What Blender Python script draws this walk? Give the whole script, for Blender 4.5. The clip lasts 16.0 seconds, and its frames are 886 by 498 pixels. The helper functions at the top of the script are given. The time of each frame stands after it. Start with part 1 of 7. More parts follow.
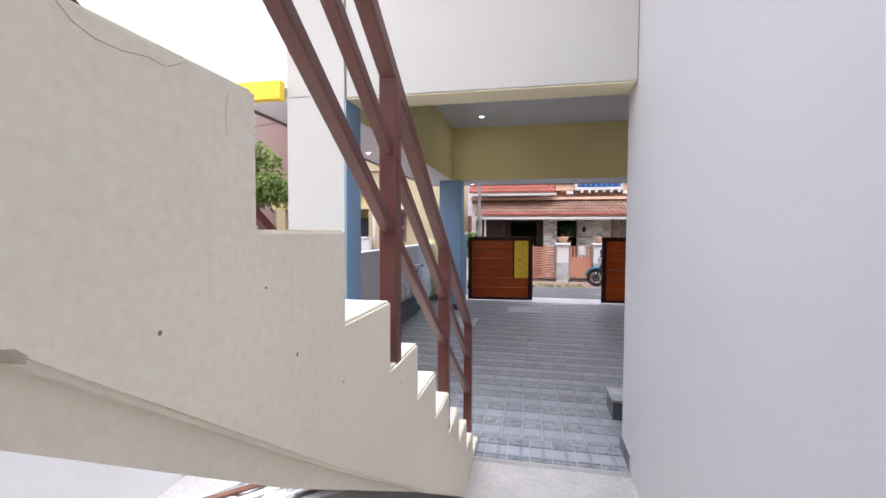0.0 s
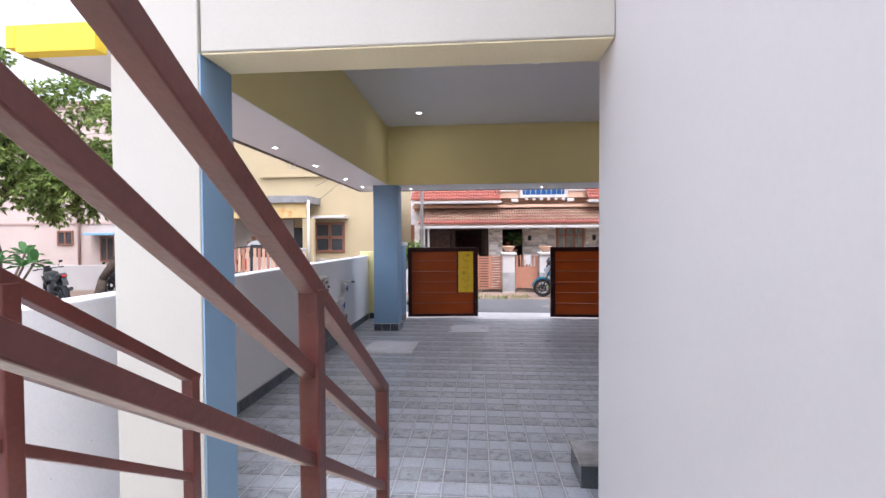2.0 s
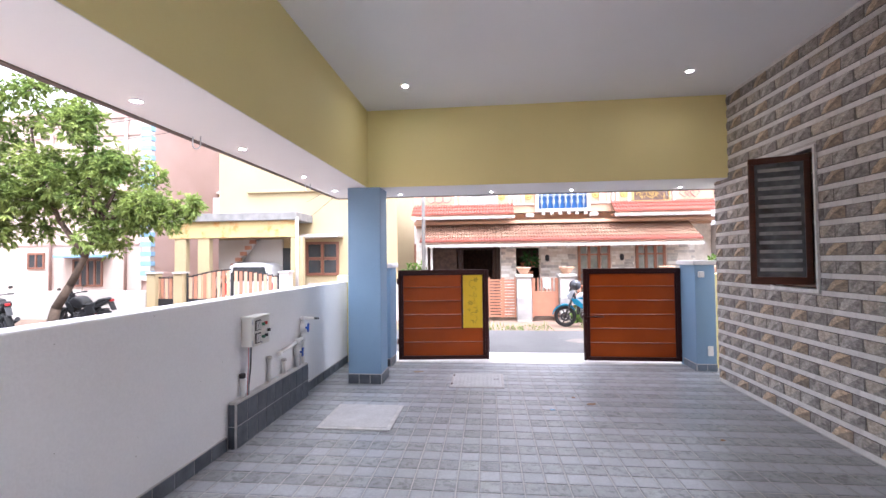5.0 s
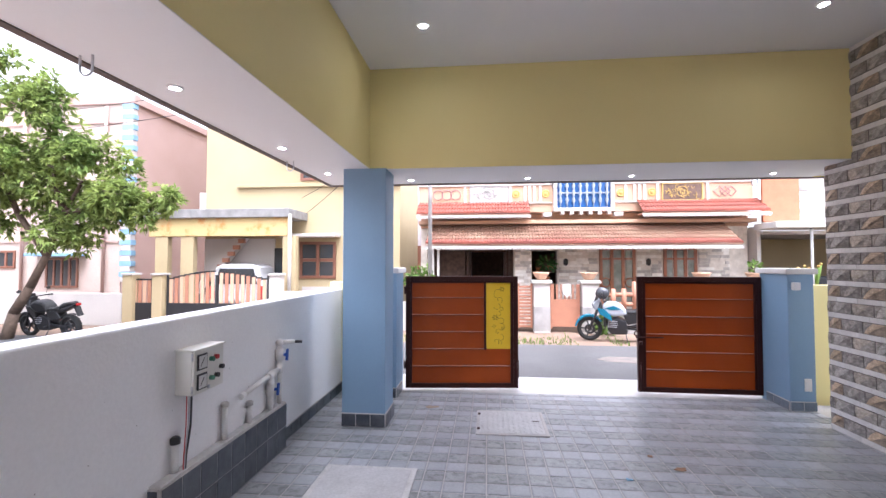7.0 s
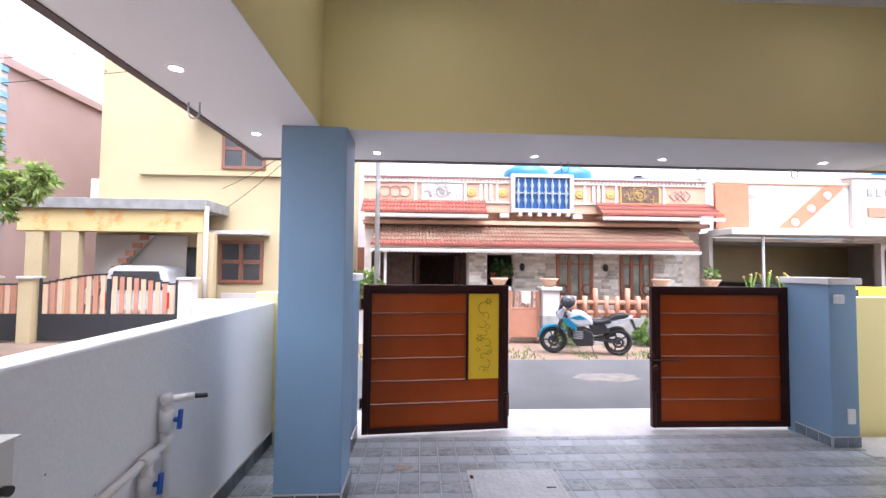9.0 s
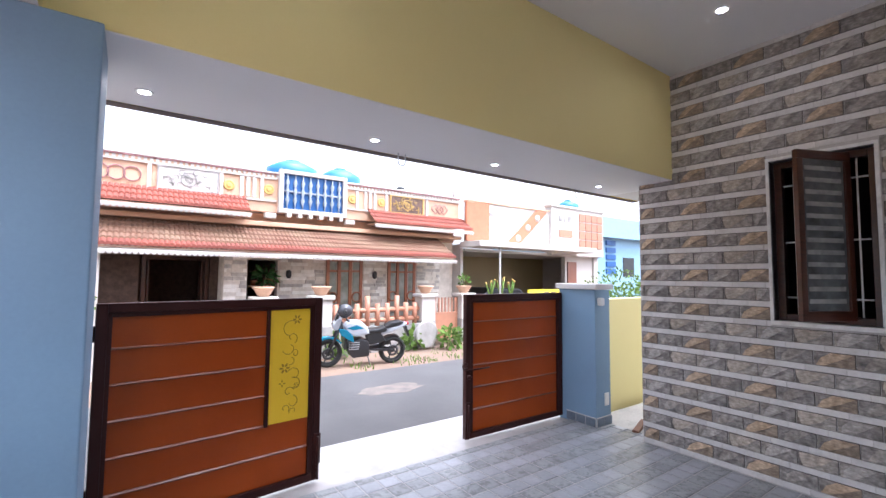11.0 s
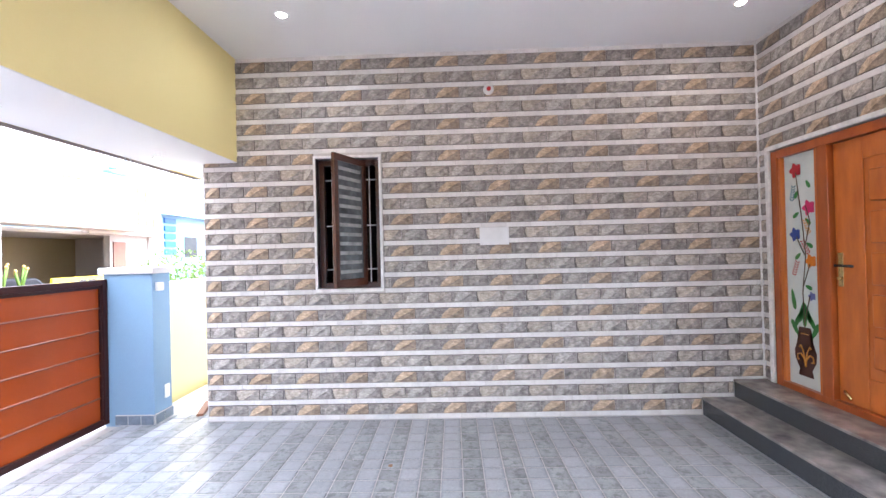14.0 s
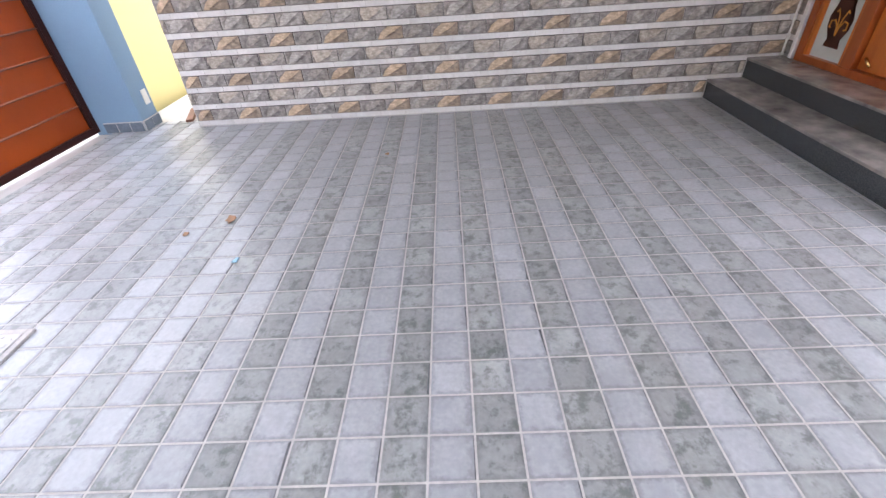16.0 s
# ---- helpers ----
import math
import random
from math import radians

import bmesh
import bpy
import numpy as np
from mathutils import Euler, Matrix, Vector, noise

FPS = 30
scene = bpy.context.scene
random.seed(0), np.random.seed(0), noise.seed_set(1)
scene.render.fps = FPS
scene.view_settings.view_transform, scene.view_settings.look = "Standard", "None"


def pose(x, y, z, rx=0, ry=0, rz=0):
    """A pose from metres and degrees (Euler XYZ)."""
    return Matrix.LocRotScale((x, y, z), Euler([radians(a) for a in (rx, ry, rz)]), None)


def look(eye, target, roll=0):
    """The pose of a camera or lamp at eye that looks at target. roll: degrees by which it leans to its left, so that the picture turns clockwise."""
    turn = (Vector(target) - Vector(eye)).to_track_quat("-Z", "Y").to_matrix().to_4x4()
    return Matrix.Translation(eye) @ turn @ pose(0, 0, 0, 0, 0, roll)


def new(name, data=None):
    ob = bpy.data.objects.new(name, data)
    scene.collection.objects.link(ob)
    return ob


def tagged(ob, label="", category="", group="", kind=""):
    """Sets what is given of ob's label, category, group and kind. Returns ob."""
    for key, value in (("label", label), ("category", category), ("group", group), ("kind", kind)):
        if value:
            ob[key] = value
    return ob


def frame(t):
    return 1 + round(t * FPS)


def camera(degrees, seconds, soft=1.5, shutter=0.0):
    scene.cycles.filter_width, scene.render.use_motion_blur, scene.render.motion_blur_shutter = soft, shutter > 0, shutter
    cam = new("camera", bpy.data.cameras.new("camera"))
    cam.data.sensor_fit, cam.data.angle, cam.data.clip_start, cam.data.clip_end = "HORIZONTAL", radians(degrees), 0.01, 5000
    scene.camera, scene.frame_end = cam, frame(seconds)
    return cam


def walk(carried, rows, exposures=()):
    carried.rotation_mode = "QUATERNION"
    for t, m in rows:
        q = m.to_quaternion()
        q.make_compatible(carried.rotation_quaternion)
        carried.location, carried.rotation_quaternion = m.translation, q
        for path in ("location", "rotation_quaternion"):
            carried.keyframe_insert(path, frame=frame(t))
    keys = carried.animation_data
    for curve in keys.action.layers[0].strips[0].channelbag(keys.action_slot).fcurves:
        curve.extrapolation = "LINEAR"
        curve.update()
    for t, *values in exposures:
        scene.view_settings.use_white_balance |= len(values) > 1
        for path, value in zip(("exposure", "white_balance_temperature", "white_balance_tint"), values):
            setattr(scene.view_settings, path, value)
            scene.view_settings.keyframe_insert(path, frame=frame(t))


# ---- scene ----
cam = camera(90.8, 16.0)

PATH = [
    (0, (-0.026, -0.425, 1.492), (-0.423, 1.534, 1.408), 0.2),
    (0.5, (-0.016, -0.333, 1.495), (-0.281, 1.647, 1.41), -0.2),
    (1, (0.029, -0.097, 1.497), (-0.182, 1.89, 1.414), -0.2),
    (1.5, (0.032, 0.167, 1.503), (-0.154, 2.158, 1.44), -0.1),
    (2, (-0.006, 0.478, 1.527), (-0.163, 2.471, 1.482), -0.3),
    (2.5, (0.022, 0.801, 1.528), (-0.122, 2.795, 1.503), -0.3),
    (3, (0.023, 1.12, 1.537), (-0.123, 3.115, 1.526), -0.2),
    (3.5, (0.026, 1.424, 1.491), (-0.131, 3.418, 1.503), -0.5),
    (4, (0.028, 1.752, 1.505), (-0.146, 3.745, 1.525), -0.9),
    (4.5, (0.033, 2.055, 1.508), (-0.162, 4.045, 1.549), -0.9),
    (7, (-0.373, 3.614, 1.528), (-0.572, 5.603, 1.592), -0.0),
    (7.5, (-0.426, 3.931, 1.536), (-0.604, 5.922, 1.602), 0.3),
    (8, (-0.575, 4.261, 1.528), (-0.663, 6.258, 1.604), 0.5),
    (8.2, (-0.625, 4.393, 1.535), (-0.681, 6.39, 1.614), 0.5),
    (10.3, (-1.144, 5.455, 1.532), (-0.532, 7.356, 1.635), 0.7),
    (10.5, (-1.165, 5.541, 1.537), (-0.433, 7.399, 1.645), 0.7),
    (10.7, (-1.179, 5.616, 1.555), (-0.291, 7.405, 1.658), 0.7),
    (11, (-1.209, 5.725, 1.539), (-0.048, 7.348, 1.663), 0.5),
    (11.5, (-1.289, 5.848, 1.544), (0.266, 7.097, 1.691), 0.3),
    (12, (-1.3, 5.845, 1.554), (0.5, 6.704, 1.714), 0.3),
    (12.5, (-1.291, 5.805, 1.569), (0.637, 6.312, 1.732), -0.2),
    (13, (-1.285, 5.769, 1.569), (0.694, 6.01, 1.727), -0.8),
    (13.5, (-1.274, 5.732, 1.555), (0.72, 5.824, 1.687), -1.2),
    (14, (-1.266, 5.703, 1.545), (0.733, 5.752, 1.559), -1.4),
    (14.5, (-1.212, 5.701, 1.516), (0.771, 5.737, 1.26), -1.9),
    (15, (-1.185, 5.708, 1.437), (0.73, 5.743, 0.863), -2.4),
    (15.5, (-1.166, 5.704, 1.359), (0.621, 5.75, 0.463), -3.1),
    (16, (-1.174, 5.703, 1.29), (0.457, 5.773, 0.134), -4.1),
]
walk(cam, [(t, look(eye, target, roll)) for t, eye, target, roll in PATH],
     exposures=[(0, 0.88, 5750, 16), (1.5, 1.02, 5750, 17), (2.5, 1.15, 5750, 17), (3.5, 1.62, 5900, 18), (4.5, 1.95, 5850, 18), (7.0, 1.7, 5800, 18), (9.5, 1.5, 5750, 17),
                (11.0, 1.6, 5700, 16), (12.0, 2.32, 5650, 16), (13.0, 2.9, 5600, 14), (14.0, 3.17, 5600, 14), (14.6, 3.17, 5700, 14), (15.2, 2.82, 5850, 15), (16.0, 2.6, 5950, 16)])

# ---------- world, sun, exposure ----------
world = bpy.data.worlds.new("sky")
scene.world = world
world.use_nodes = True
wn = world.node_tree
sky = wn.nodes.new("ShaderNodeTexSky")
sky.sky_type = 'NISHITA'
sky.sun_disc = False
sky.sun_elevation = radians(70)
sky.sun_rotation = radians(153)
sky.air_density, sky.dust_density, sky.ozone_density = 1.0, 6.0, 1.0
haze = wn.nodes.new("ShaderNodeHueSaturation")   # thin overcast: the blue mostly washed out
haze.inputs["Saturation"].default_value = 0.10
haze.inputs["Value"].default_value = 1.95
wn.links.new(sky.outputs[0], haze.inputs["Color"])
wn.links.new(haze.outputs[0], wn.nodes["Background"].inputs[0])
wn.nodes["Background"].inputs[1].default_value = 0.15

sun_data = bpy.data.lights.new("sun", 'SUN')
sun_data.energy, sun_data.angle, sun_data.color = 0.26, radians(35), (1.0, 0.98, 0.95)
sun = new("sun", sun_data)
sun.matrix_basis = look((3.3, -6.5, 20), (0, 0, 0))


# ---------- materials ----------
def mat(name, col, rough=0.6, col2=None, scale=6.0, grain=60.0, bump=0.15, metal=0.0, mix=0.5, spec=0.5, random=0.0, stain=None, stain_at=0.62, stain_scale=1.7):
    """A painted or mineral surface: two colours mixed by a broad noise, fine grain in colour and relief, and an optional stain."""
    m = bpy.data.materials.new(name)
    m.use_nodes = True
    t = m.node_tree
    b = t.nodes["Principled BSDF"]
    b.inputs["Roughness"].default_value = rough
    b.inputs["Metallic"].default_value = metal
    b.inputs["Specular IOR Level"].default_value = spec
    if col2 is None:
        col2 = tuple(c * 0.86 for c in col)
    tc = t.nodes.new("ShaderNodeTexCoord")
    src = tc.outputs["Object"]
    if random:
        oi = t.nodes.new("ShaderNodeObjectInfo")
        add = t.nodes.new("ShaderNodeVectorMath")
        add.operation = 'MULTIPLY_ADD'
        add.inputs[1].default_value = (1, 1, 1)
        sc = t.nodes.new("ShaderNodeVectorMath")
        sc.operation = 'SCALE'
        sc.inputs[3].default_value = 37.0
        cmb = t.nodes.new("ShaderNodeCombineXYZ")
        geo = t.nodes.new("ShaderNodeNewGeometry")
        both = t.nodes.new("ShaderNodeMath")
        both.operation = 'ADD'
        t.links.new(oi.outputs["Random"], both.inputs[0])
        t.links.new(geo.outputs["Random Per Island"], both.inputs[1])
        piece = t.nodes.new("ShaderNodeMath")
        piece.operation = 'FRACT'
        t.links.new(both.outputs[0], piece.inputs[0])
        for i in range(3):
            t.links.new(piece.outputs[0], cmb.inputs[i])
        t.links.new(cmb.outputs[0], sc.inputs[0])
        t.links.new(src, add.inputs[0])
        t.links.new(sc.outputs[0], add.inputs[2])
        src = add.outputs[0]
    n1 = t.nodes.new("ShaderNodeTexNoise")
    n1.inputs["Scale"].default_value = scale
    n1.inputs["Detail"].default_value = 6
    n2 = t.nodes.new("ShaderNodeTexNoise")
    n2.inputs["Scale"].default_value = grain
    n2.inputs["Detail"].default_value = 4
    t.links.new(src, n1.inputs["Vector"])
    t.links.new(src, n2.inputs["Vector"])
    ramp = t.nodes.new("ShaderNodeValToRGB")
    ramp.color_ramp.elements[0].position, ramp.color_ramp.elements[1].position = 0.5 - mix * 0.4, 0.5 + mix * 0.4
    ramp.color_ramp.elements[0].color = (*col2, 1)
    ramp.color_ramp.elements[1].color = (*col, 1)
    t.links.new(n1.outputs["Fac"], ramp.inputs[0])
    out = ramp.outputs[0]
    mg = t.nodes.new("ShaderNodeMixRGB")
    mg.blend_type = 'OVERLAY'
    mg.inputs[0].default_value = 0.05 if bump < 0.09 else 0.24
    t.links.new(out, mg.inputs[1])
    t.links.new(n2.outputs["Fac"], mg.inputs[2])
    out = mg.outputs[0]
    if stain:
        n3 = t.nodes.new("ShaderNodeTexNoise")
        n3.inputs["Scale"].default_value = stain_scale
        n3.inputs["Detail"].default_value = 8
        n3.inputs["Roughness"].default_value = 0.7
        t.links.new(src, n3.inputs["Vector"])
        r3 = t.nodes.new("ShaderNodeValToRGB")
        r3.color_ramp.elements[0].position, r3.color_ramp.elements[1].position = stain_at, stain_at + 0.12
        t.links.new(n3.outputs["Fac"], r3.inputs[0])
        m3 = t.nodes.new("ShaderNodeMixRGB")
        t.links.new(r3.outputs[0], m3.inputs[0])
        t.links.new(out, m3.inputs[1])
        m3.inputs[2].default_value = (*stain, 1)
        out = m3.outputs[0]
    if random:
        hsv = t.nodes.new("ShaderNodeHueSaturation")
        mr = t.nodes.new("ShaderNodeMapRange")
        mr.inputs["To Min"].default_value, mr.inputs["To Max"].default_value = 1 - random, 1 + random
        t.links.new(piece.outputs[0], mr.inputs[0])
        t.links.new(mr.outputs[0], hsv.inputs["Value"])
        t.links.new(out, hsv.inputs["Color"])
        out = hsv.outputs[0]
    t.links.new(out, b.inputs["Base Color"])
    if bump:
        bp = t.nodes.new("ShaderNodeBump")
        bp.inputs["Strength"].default_value = bump
        bp.inputs["Distance"].default_value = 0.01
        t.links.new(n2.outputs["Fac"], bp.inputs["Height"])
        t.links.new(bp.outputs[0], b.inputs["Normal"])
    rr = t.nodes.new("ShaderNodeMapRange")
    rr.inputs["To Min"].default_value, rr.inputs["To Max"].default_value = max(0.02, rough - 0.05), min(1, rough + 0.05)
    t.links.new(n1.outputs["Fac"], rr.inputs[0])
    t.links.new(rr.outputs[0], b.inputs["Roughness"])
    return m


def wood(name, c1, c2, rough=0.35, scale=(3, 3, 30), coat=0.3):
    m = mat(name, c1, rough, c2, scale=2.5, grain=40, bump=0.06)
    t = m.node_tree
    mp = t.nodes.new("ShaderNodeMapping")
    mp.inputs["Scale"].default_value = scale
    tc = [n for n in t.nodes if n.bl_idname == "ShaderNodeTexCoord"][0]
    t.links.new(tc.outputs["Object"], mp.inputs["Vector"])
    for n in t.nodes:
        if n.bl_idname == "ShaderNodeTexNoise":
            t.links.new(mp.outputs[0], n.inputs["Vector"])
    t.nodes["Principled BSDF"].inputs["Coat Weight"].default_value = coat
    t.nodes["Principled BSDF"].inputs["Coat Roughness"].default_value = 0.15
    return m


def glass(name, tint=(0.9, 0.95, 0.95), rough=0.02):
    m = bpy.data.materials.new(name)
    m.use_nodes = True
    b = m.node_tree.nodes["Principled BSDF"]
    b.inputs["Base Color"].default_value = (*tint, 1)
    b.inputs["Roughness"].default_value = rough
    b.inputs["Transmission Weight"].default_value = 1.0
    b.inputs["IOR"].default_value = 1.45
    return m


def glow(name, col, strength):
    m = bpy.data.materials.new(name)
    m.use_nodes = True
    b = m.node_tree.nodes["Principled BSDF"]
    b.inputs["Base Color"].default_value = (*col, 1)
    b.inputs["Emission Color"].default_value = (*col, 1)
    b.inputs["Emission Strength"].default_value = strength
    return m


M_white = mat("white_wall_paint", (0.65, 0.63, 0.62), 0.7, (0.62, 0.60, 0.59), scale=1.2, grain=60, bump=0.0)
M_cream = mat("cream_plaster", (0.78, 0.725, 0.585), 0.8, (0.70, 0.645, 0.515), scale=1.6, grain=70, bump=0.13, stain=(0.50, 0.46, 0.40), stain_at=0.70)
M_palebeam = mat("pale_yellow_paint", (0.78, 0.70, 0.47), 0.7, (0.74, 0.66, 0.43), scale=1, grain=80, bump=0.1)
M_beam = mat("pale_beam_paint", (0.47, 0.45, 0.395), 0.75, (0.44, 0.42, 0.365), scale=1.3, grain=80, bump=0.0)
M_ceiling = mat("white_ceiling_paint", (0.80, 0.80, 0.81), 0.75, (0.77, 0.77, 0.78), scale=0.9, grain=90, bump=0.05)
M_yellow = mat("yellow_wall_paint", (0.84, 0.735, 0.345), 0.65, (0.80, 0.695, 0.32), scale=0.8, grain=90, bump=0.08)
M_brightyellow = mat("bright_yellow_paint", (0.85, 0.62, 0.03), 0.5, scale=2, bump=0.08)
M_blue = mat("blue_gray_paint", (0.21, 0.33, 0.46), 0.6, (0.19, 0.30, 0.43), scale=1.4, grain=80, bump=0.03)
M_coverslab = mat("worn_cement_slab", (0.52, 0.51, 0.51), 0.5, (0.43, 0.42, 0.42), scale=6, grain=50, bump=0.15)
M_greywall = mat("grey_white_wall_paint", (0.82, 0.815, 0.815), 0.75, (0.76, 0.755, 0.755), scale=1.0, grain=60, bump=0.2, stain=(0.70, 0.69, 0.685), stain_at=0.66)
M_concrete = mat("concrete", (0.52, 0.49, 0.45), 0.85, (0.40, 0.38, 0.35), scale=3, grain=50, bump=0.4, stain=(0.33, 0.31, 0.28), stain_at=0.6)
M_marble = mat("pale_sill_stone", (0.50, 0.475, 0.465), 0.5, (0.38, 0.36, 0.35), scale=5, grain=30, bump=0.05)
M_tile_a = mat("floor_tile_light", (0.38, 0.393, 0.425), 0.34, (0.305, 0.318, 0.345), scale=9, grain=55, bump=0.1, random=0.10, mix=0.62, spec=0.7, stain=(0.32, 0.335, 0.365), stain_at=0.53, stain_scale=13)
M_tile_b = mat("floor_tile_dark", (0.32, 0.334, 0.346), 0.34, (0.23, 0.241, 0.246), scale=12, grain=60, bump=0.12, random=0.15, mix=0.58, spec=0.7, stain=(0.135, 0.15, 0.145), stain_at=0.50, stain_scale=16)
M_tile_e = mat("dark_tile_rim_glaze", (0.17, 0.175, 0.19), 0.36, (0.05, 0.053, 0.06), scale=24, grain=90, bump=0.2, mix=0.5)
M_grout = mat("tile_grout", (0.54, 0.515, 0.50), 0.9, (0.42, 0.40, 0.39), scale=4, grain=60, bump=0.2)
M_skirt = mat("dark_skirting_tile", (0.035, 0.045, 0.062), 0.3, (0.10, 0.11, 0.13), scale=9, grain=60, bump=0.12, random=0.2)
M_band_white = mat("white_cement_band", (0.84, 0.83, 0.82), 0.7, (0.62, 0.61, 0.60), scale=14, grain=60, bump=0.25)
M_slate = mat("blue_grey_slate_tile", (0.17, 0.21, 0.26), 0.4, (0.11, 0.14, 0.175), scale=9, grain=60, bump=0.12, random=0.15)
M_strip = mat("white_wall_tile_strip", (0.71, 0.69, 0.685), 0.4, (0.59, 0.575, 0.57), scale=8, grain=50, bump=0.15, random=0.06)
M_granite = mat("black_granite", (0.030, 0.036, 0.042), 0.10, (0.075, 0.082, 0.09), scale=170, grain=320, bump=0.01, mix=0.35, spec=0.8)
# Tread paler than the riser: brown dust plus glossy reflections painted in.
M_granite_top = mat("dusty_sheen_granite_tread", (0.42, 0.385, 0.36), 0.16, (0.07, 0.071, 0.075), scale=8, grain=160, bump=0.04, mix=0.8)
M_rail = mat("maroon_rail_paint", (0.125, 0.034, 0.026), 0.38, (0.085, 0.025, 0.020), scale=6, grain=70, bump=0.12, stain=(0.16, 0.06, 0.045), stain_at=0.68)
M_gframe = mat("dark_brown_gate_paint", (0.028, 0.007, 0.006), 0.4, (0.04, 0.010, 0.008), scale=4, grain=60, bump=0.06, spec=0.22)
# Slats darker than the sheet: the shade lines under them are in the colour.
M_gslat = mat("shaded_slat_edge_paint", (0.20, 0.046, 0.012), 0.4, (0.12, 0.028, 0.009), scale=5, bump=0.05)
M_gpanel = mat("rust_brown_gate_sheet", (0.40, 0.070, 0.007), 0.3, (0.31, 0.050, 0.006), scale=2.0, grain=50, bump=0.04, spec=0.25)
# Dark gold for shapes laid on the panel, painting the shade of cut-outs.
M_goldline = mat("cut_line_shadow_paint", (0.30, 0.17, 0.008), 0.6, bump=0.0)
M_gyellow = mat("yellow_gate_panel_paint", (0.80, 0.52, 0.015), 0.45, (0.75, 0.47, 0.015), scale=3, grain=60, bump=0.08)
M_pvc = mat("white_pvc", (0.80, 0.79, 0.77), 0.4, (0.70, 0.685, 0.66), scale=10, bump=0.05)
M_dirtymortar = mat("patched_mortar", (0.62, 0.605, 0.59), 0.9, (0.48, 0.465, 0.45), scale=12, bump=0.4)
M_bluevalve = mat("blue_plastic", (0.02, 0.09, 0.45), 0.35, bump=0.0)
M_black = mat("black_plastic", (0.02, 0.02, 0.022), 0.4, bump=0.0)
M_red = mat("red_plastic", (0.5, 0.02, 0.02), 0.35, bump=0.0)
M_green = mat("green_plastic", (0.03, 0.2, 0.12), 0.35, bump=0.0)
M_boxpaint = mat("cream_metal_box_paint", (0.66, 0.65, 0.60), 0.4, (0.62, 0.61, 0.56), scale=4, bump=0.05)
M_dial = mat("dial_face", (0.6, 0.6, 0.58), 0.3, bump=0.0)
M_steel = mat("galvanised_plate", (0.50, 0.51, 0.53), 0.4, (0.40, 0.41, 0.43), scale=9, grain=80, metal=0.5, bump=0.1)
M_darkwood = wood("dark_window_wood", (0.085, 0.024, 0.012), (0.045, 0.014, 0.008), 0.3)
M_doorwood = wood("orange_teak_door", (0.62, 0.18, 0.026), (0.44, 0.11, 0.016), 0.3, scale=(6, 6, 1.2))
M_doorframe = wood("teak_door_frame", (0.42, 0.10, 0.018), (0.30, 0.065, 0.012), 0.3, scale=(6, 6, 1.2))
M_brass = mat("brass", (0.75, 0.55, 0.22), 0.25, metal=1.0, bump=0.0)
M_artglass = mat("frosted_painted_glass", (0.66, 0.72, 0.70), 0.25, (0.58, 0.65, 0.64), scale=8, bump=0.02)
M_winglass = mat("figured_window_glass", (0.16, 0.18, 0.19), 0.12, (0.06, 0.065, 0.07), scale=5, grain=20, bump=0.1)
M_dark = mat("unlit_room_black", (0.05, 0.045, 0.04), 0.9, bump=0.1)
M_lamp = glow("lamp_disc", (1.0, 0.95, 0.90), 72.0)
M_lampwarm = glow("warm_lamp_disc", (1.0, 0.80, 0.62), 70.0)
M_chrome = mat("white_lamp_ring", (0.8, 0.8, 0.8), 0.35, metal=0.0, bump=0.0)
M_asphalt = mat("asphalt", (0.088, 0.085, 0.086), 0.9, (0.062, 0.060, 0.061), scale=1.2, grain=120, bump=0.5, stain=(0.13, 0.115, 0.105), stain_at=0.70)
M_dirt = mat("dry_earth", (0.21, 0.135, 0.095), 0.95, (0.14, 0.098, 0.07), scale=1.5, grain=40, bump=0.6, stain=(0.12, 0.15, 0.06), stain_at=0.6)
M_peach = mat("peach_paint", (0.56, 0.35, 0.235), 0.7, (0.50, 0.31, 0.205), scale=1, bump=0.1)
M_offwhite = mat("off_white_paint", (0.50, 0.465, 0.43), 0.7, (0.44, 0.405, 0.375), scale=1, bump=0.1)
M_maroon = mat("faded_maroon_trim_paint", (0.32, 0.15, 0.15), 0.6, bump=0.05)
M_rooftile = mat("red_roof_tile", (0.23, 0.058, 0.036), 0.85, (0.17, 0.047, 0.032), scale=2.2, grain=60, bump=0.3, random=0.15)
M_roofold = mat("sun_bleached_roof_tile", (0.19, 0.118, 0.075), 0.9, (0.15, 0.068, 0.042), scale=1.6, grain=60, bump=0.3, mix=0.5)
M_stoneclad = mat("stone_cladding", (0.70, 0.63, 0.55), 0.85, (0.52, 0.46, 0.39), scale=7, grain=30, bump=0.5)
M_stonegrey = mat("grey_ledge_stone", (0.50, 0.455, 0.41), 0.85, (0.32, 0.29, 0.26), scale=7, grain=30, bump=0.5)
M_stonewhite = mat("white_ledge_stone", (0.82, 0.78, 0.72), 0.85, (0.66, 0.62, 0.56), scale=7, grain=30, bump=0.5)
M_brickclad = mat("brown_stone_cladding", (0.16, 0.10, 0.075), 0.8, (0.08, 0.05, 0.04), scale=9, grain=30, bump=0.5)
M_balblue = mat("deep_blue_paint", (0.010, 0.085, 0.27), 0.4, bump=0.0)
M_ornament = mat("silvery_cast_ornament_paint", (0.34, 0.38, 0.42), 0.5, (0.22, 0.25, 0.28), scale=20, bump=0.1)
M_gold = mat("gold_paint", (0.50, 0.33, 0.09), 0.6, metal=0.0, bump=0.0)
M_tankblue = mat("blue_tank_plastic", (0.015, 0.15, 0.36), 0.4, scale=3, bump=0.05)
M_yhouse = mat("yellow_house_paint", (0.42, 0.335, 0.195), 0.75, (0.38, 0.30, 0.17), scale=0.8, grain=40, bump=0.2, stain=(0.44, 0.36, 0.23), stain_at=0.66)
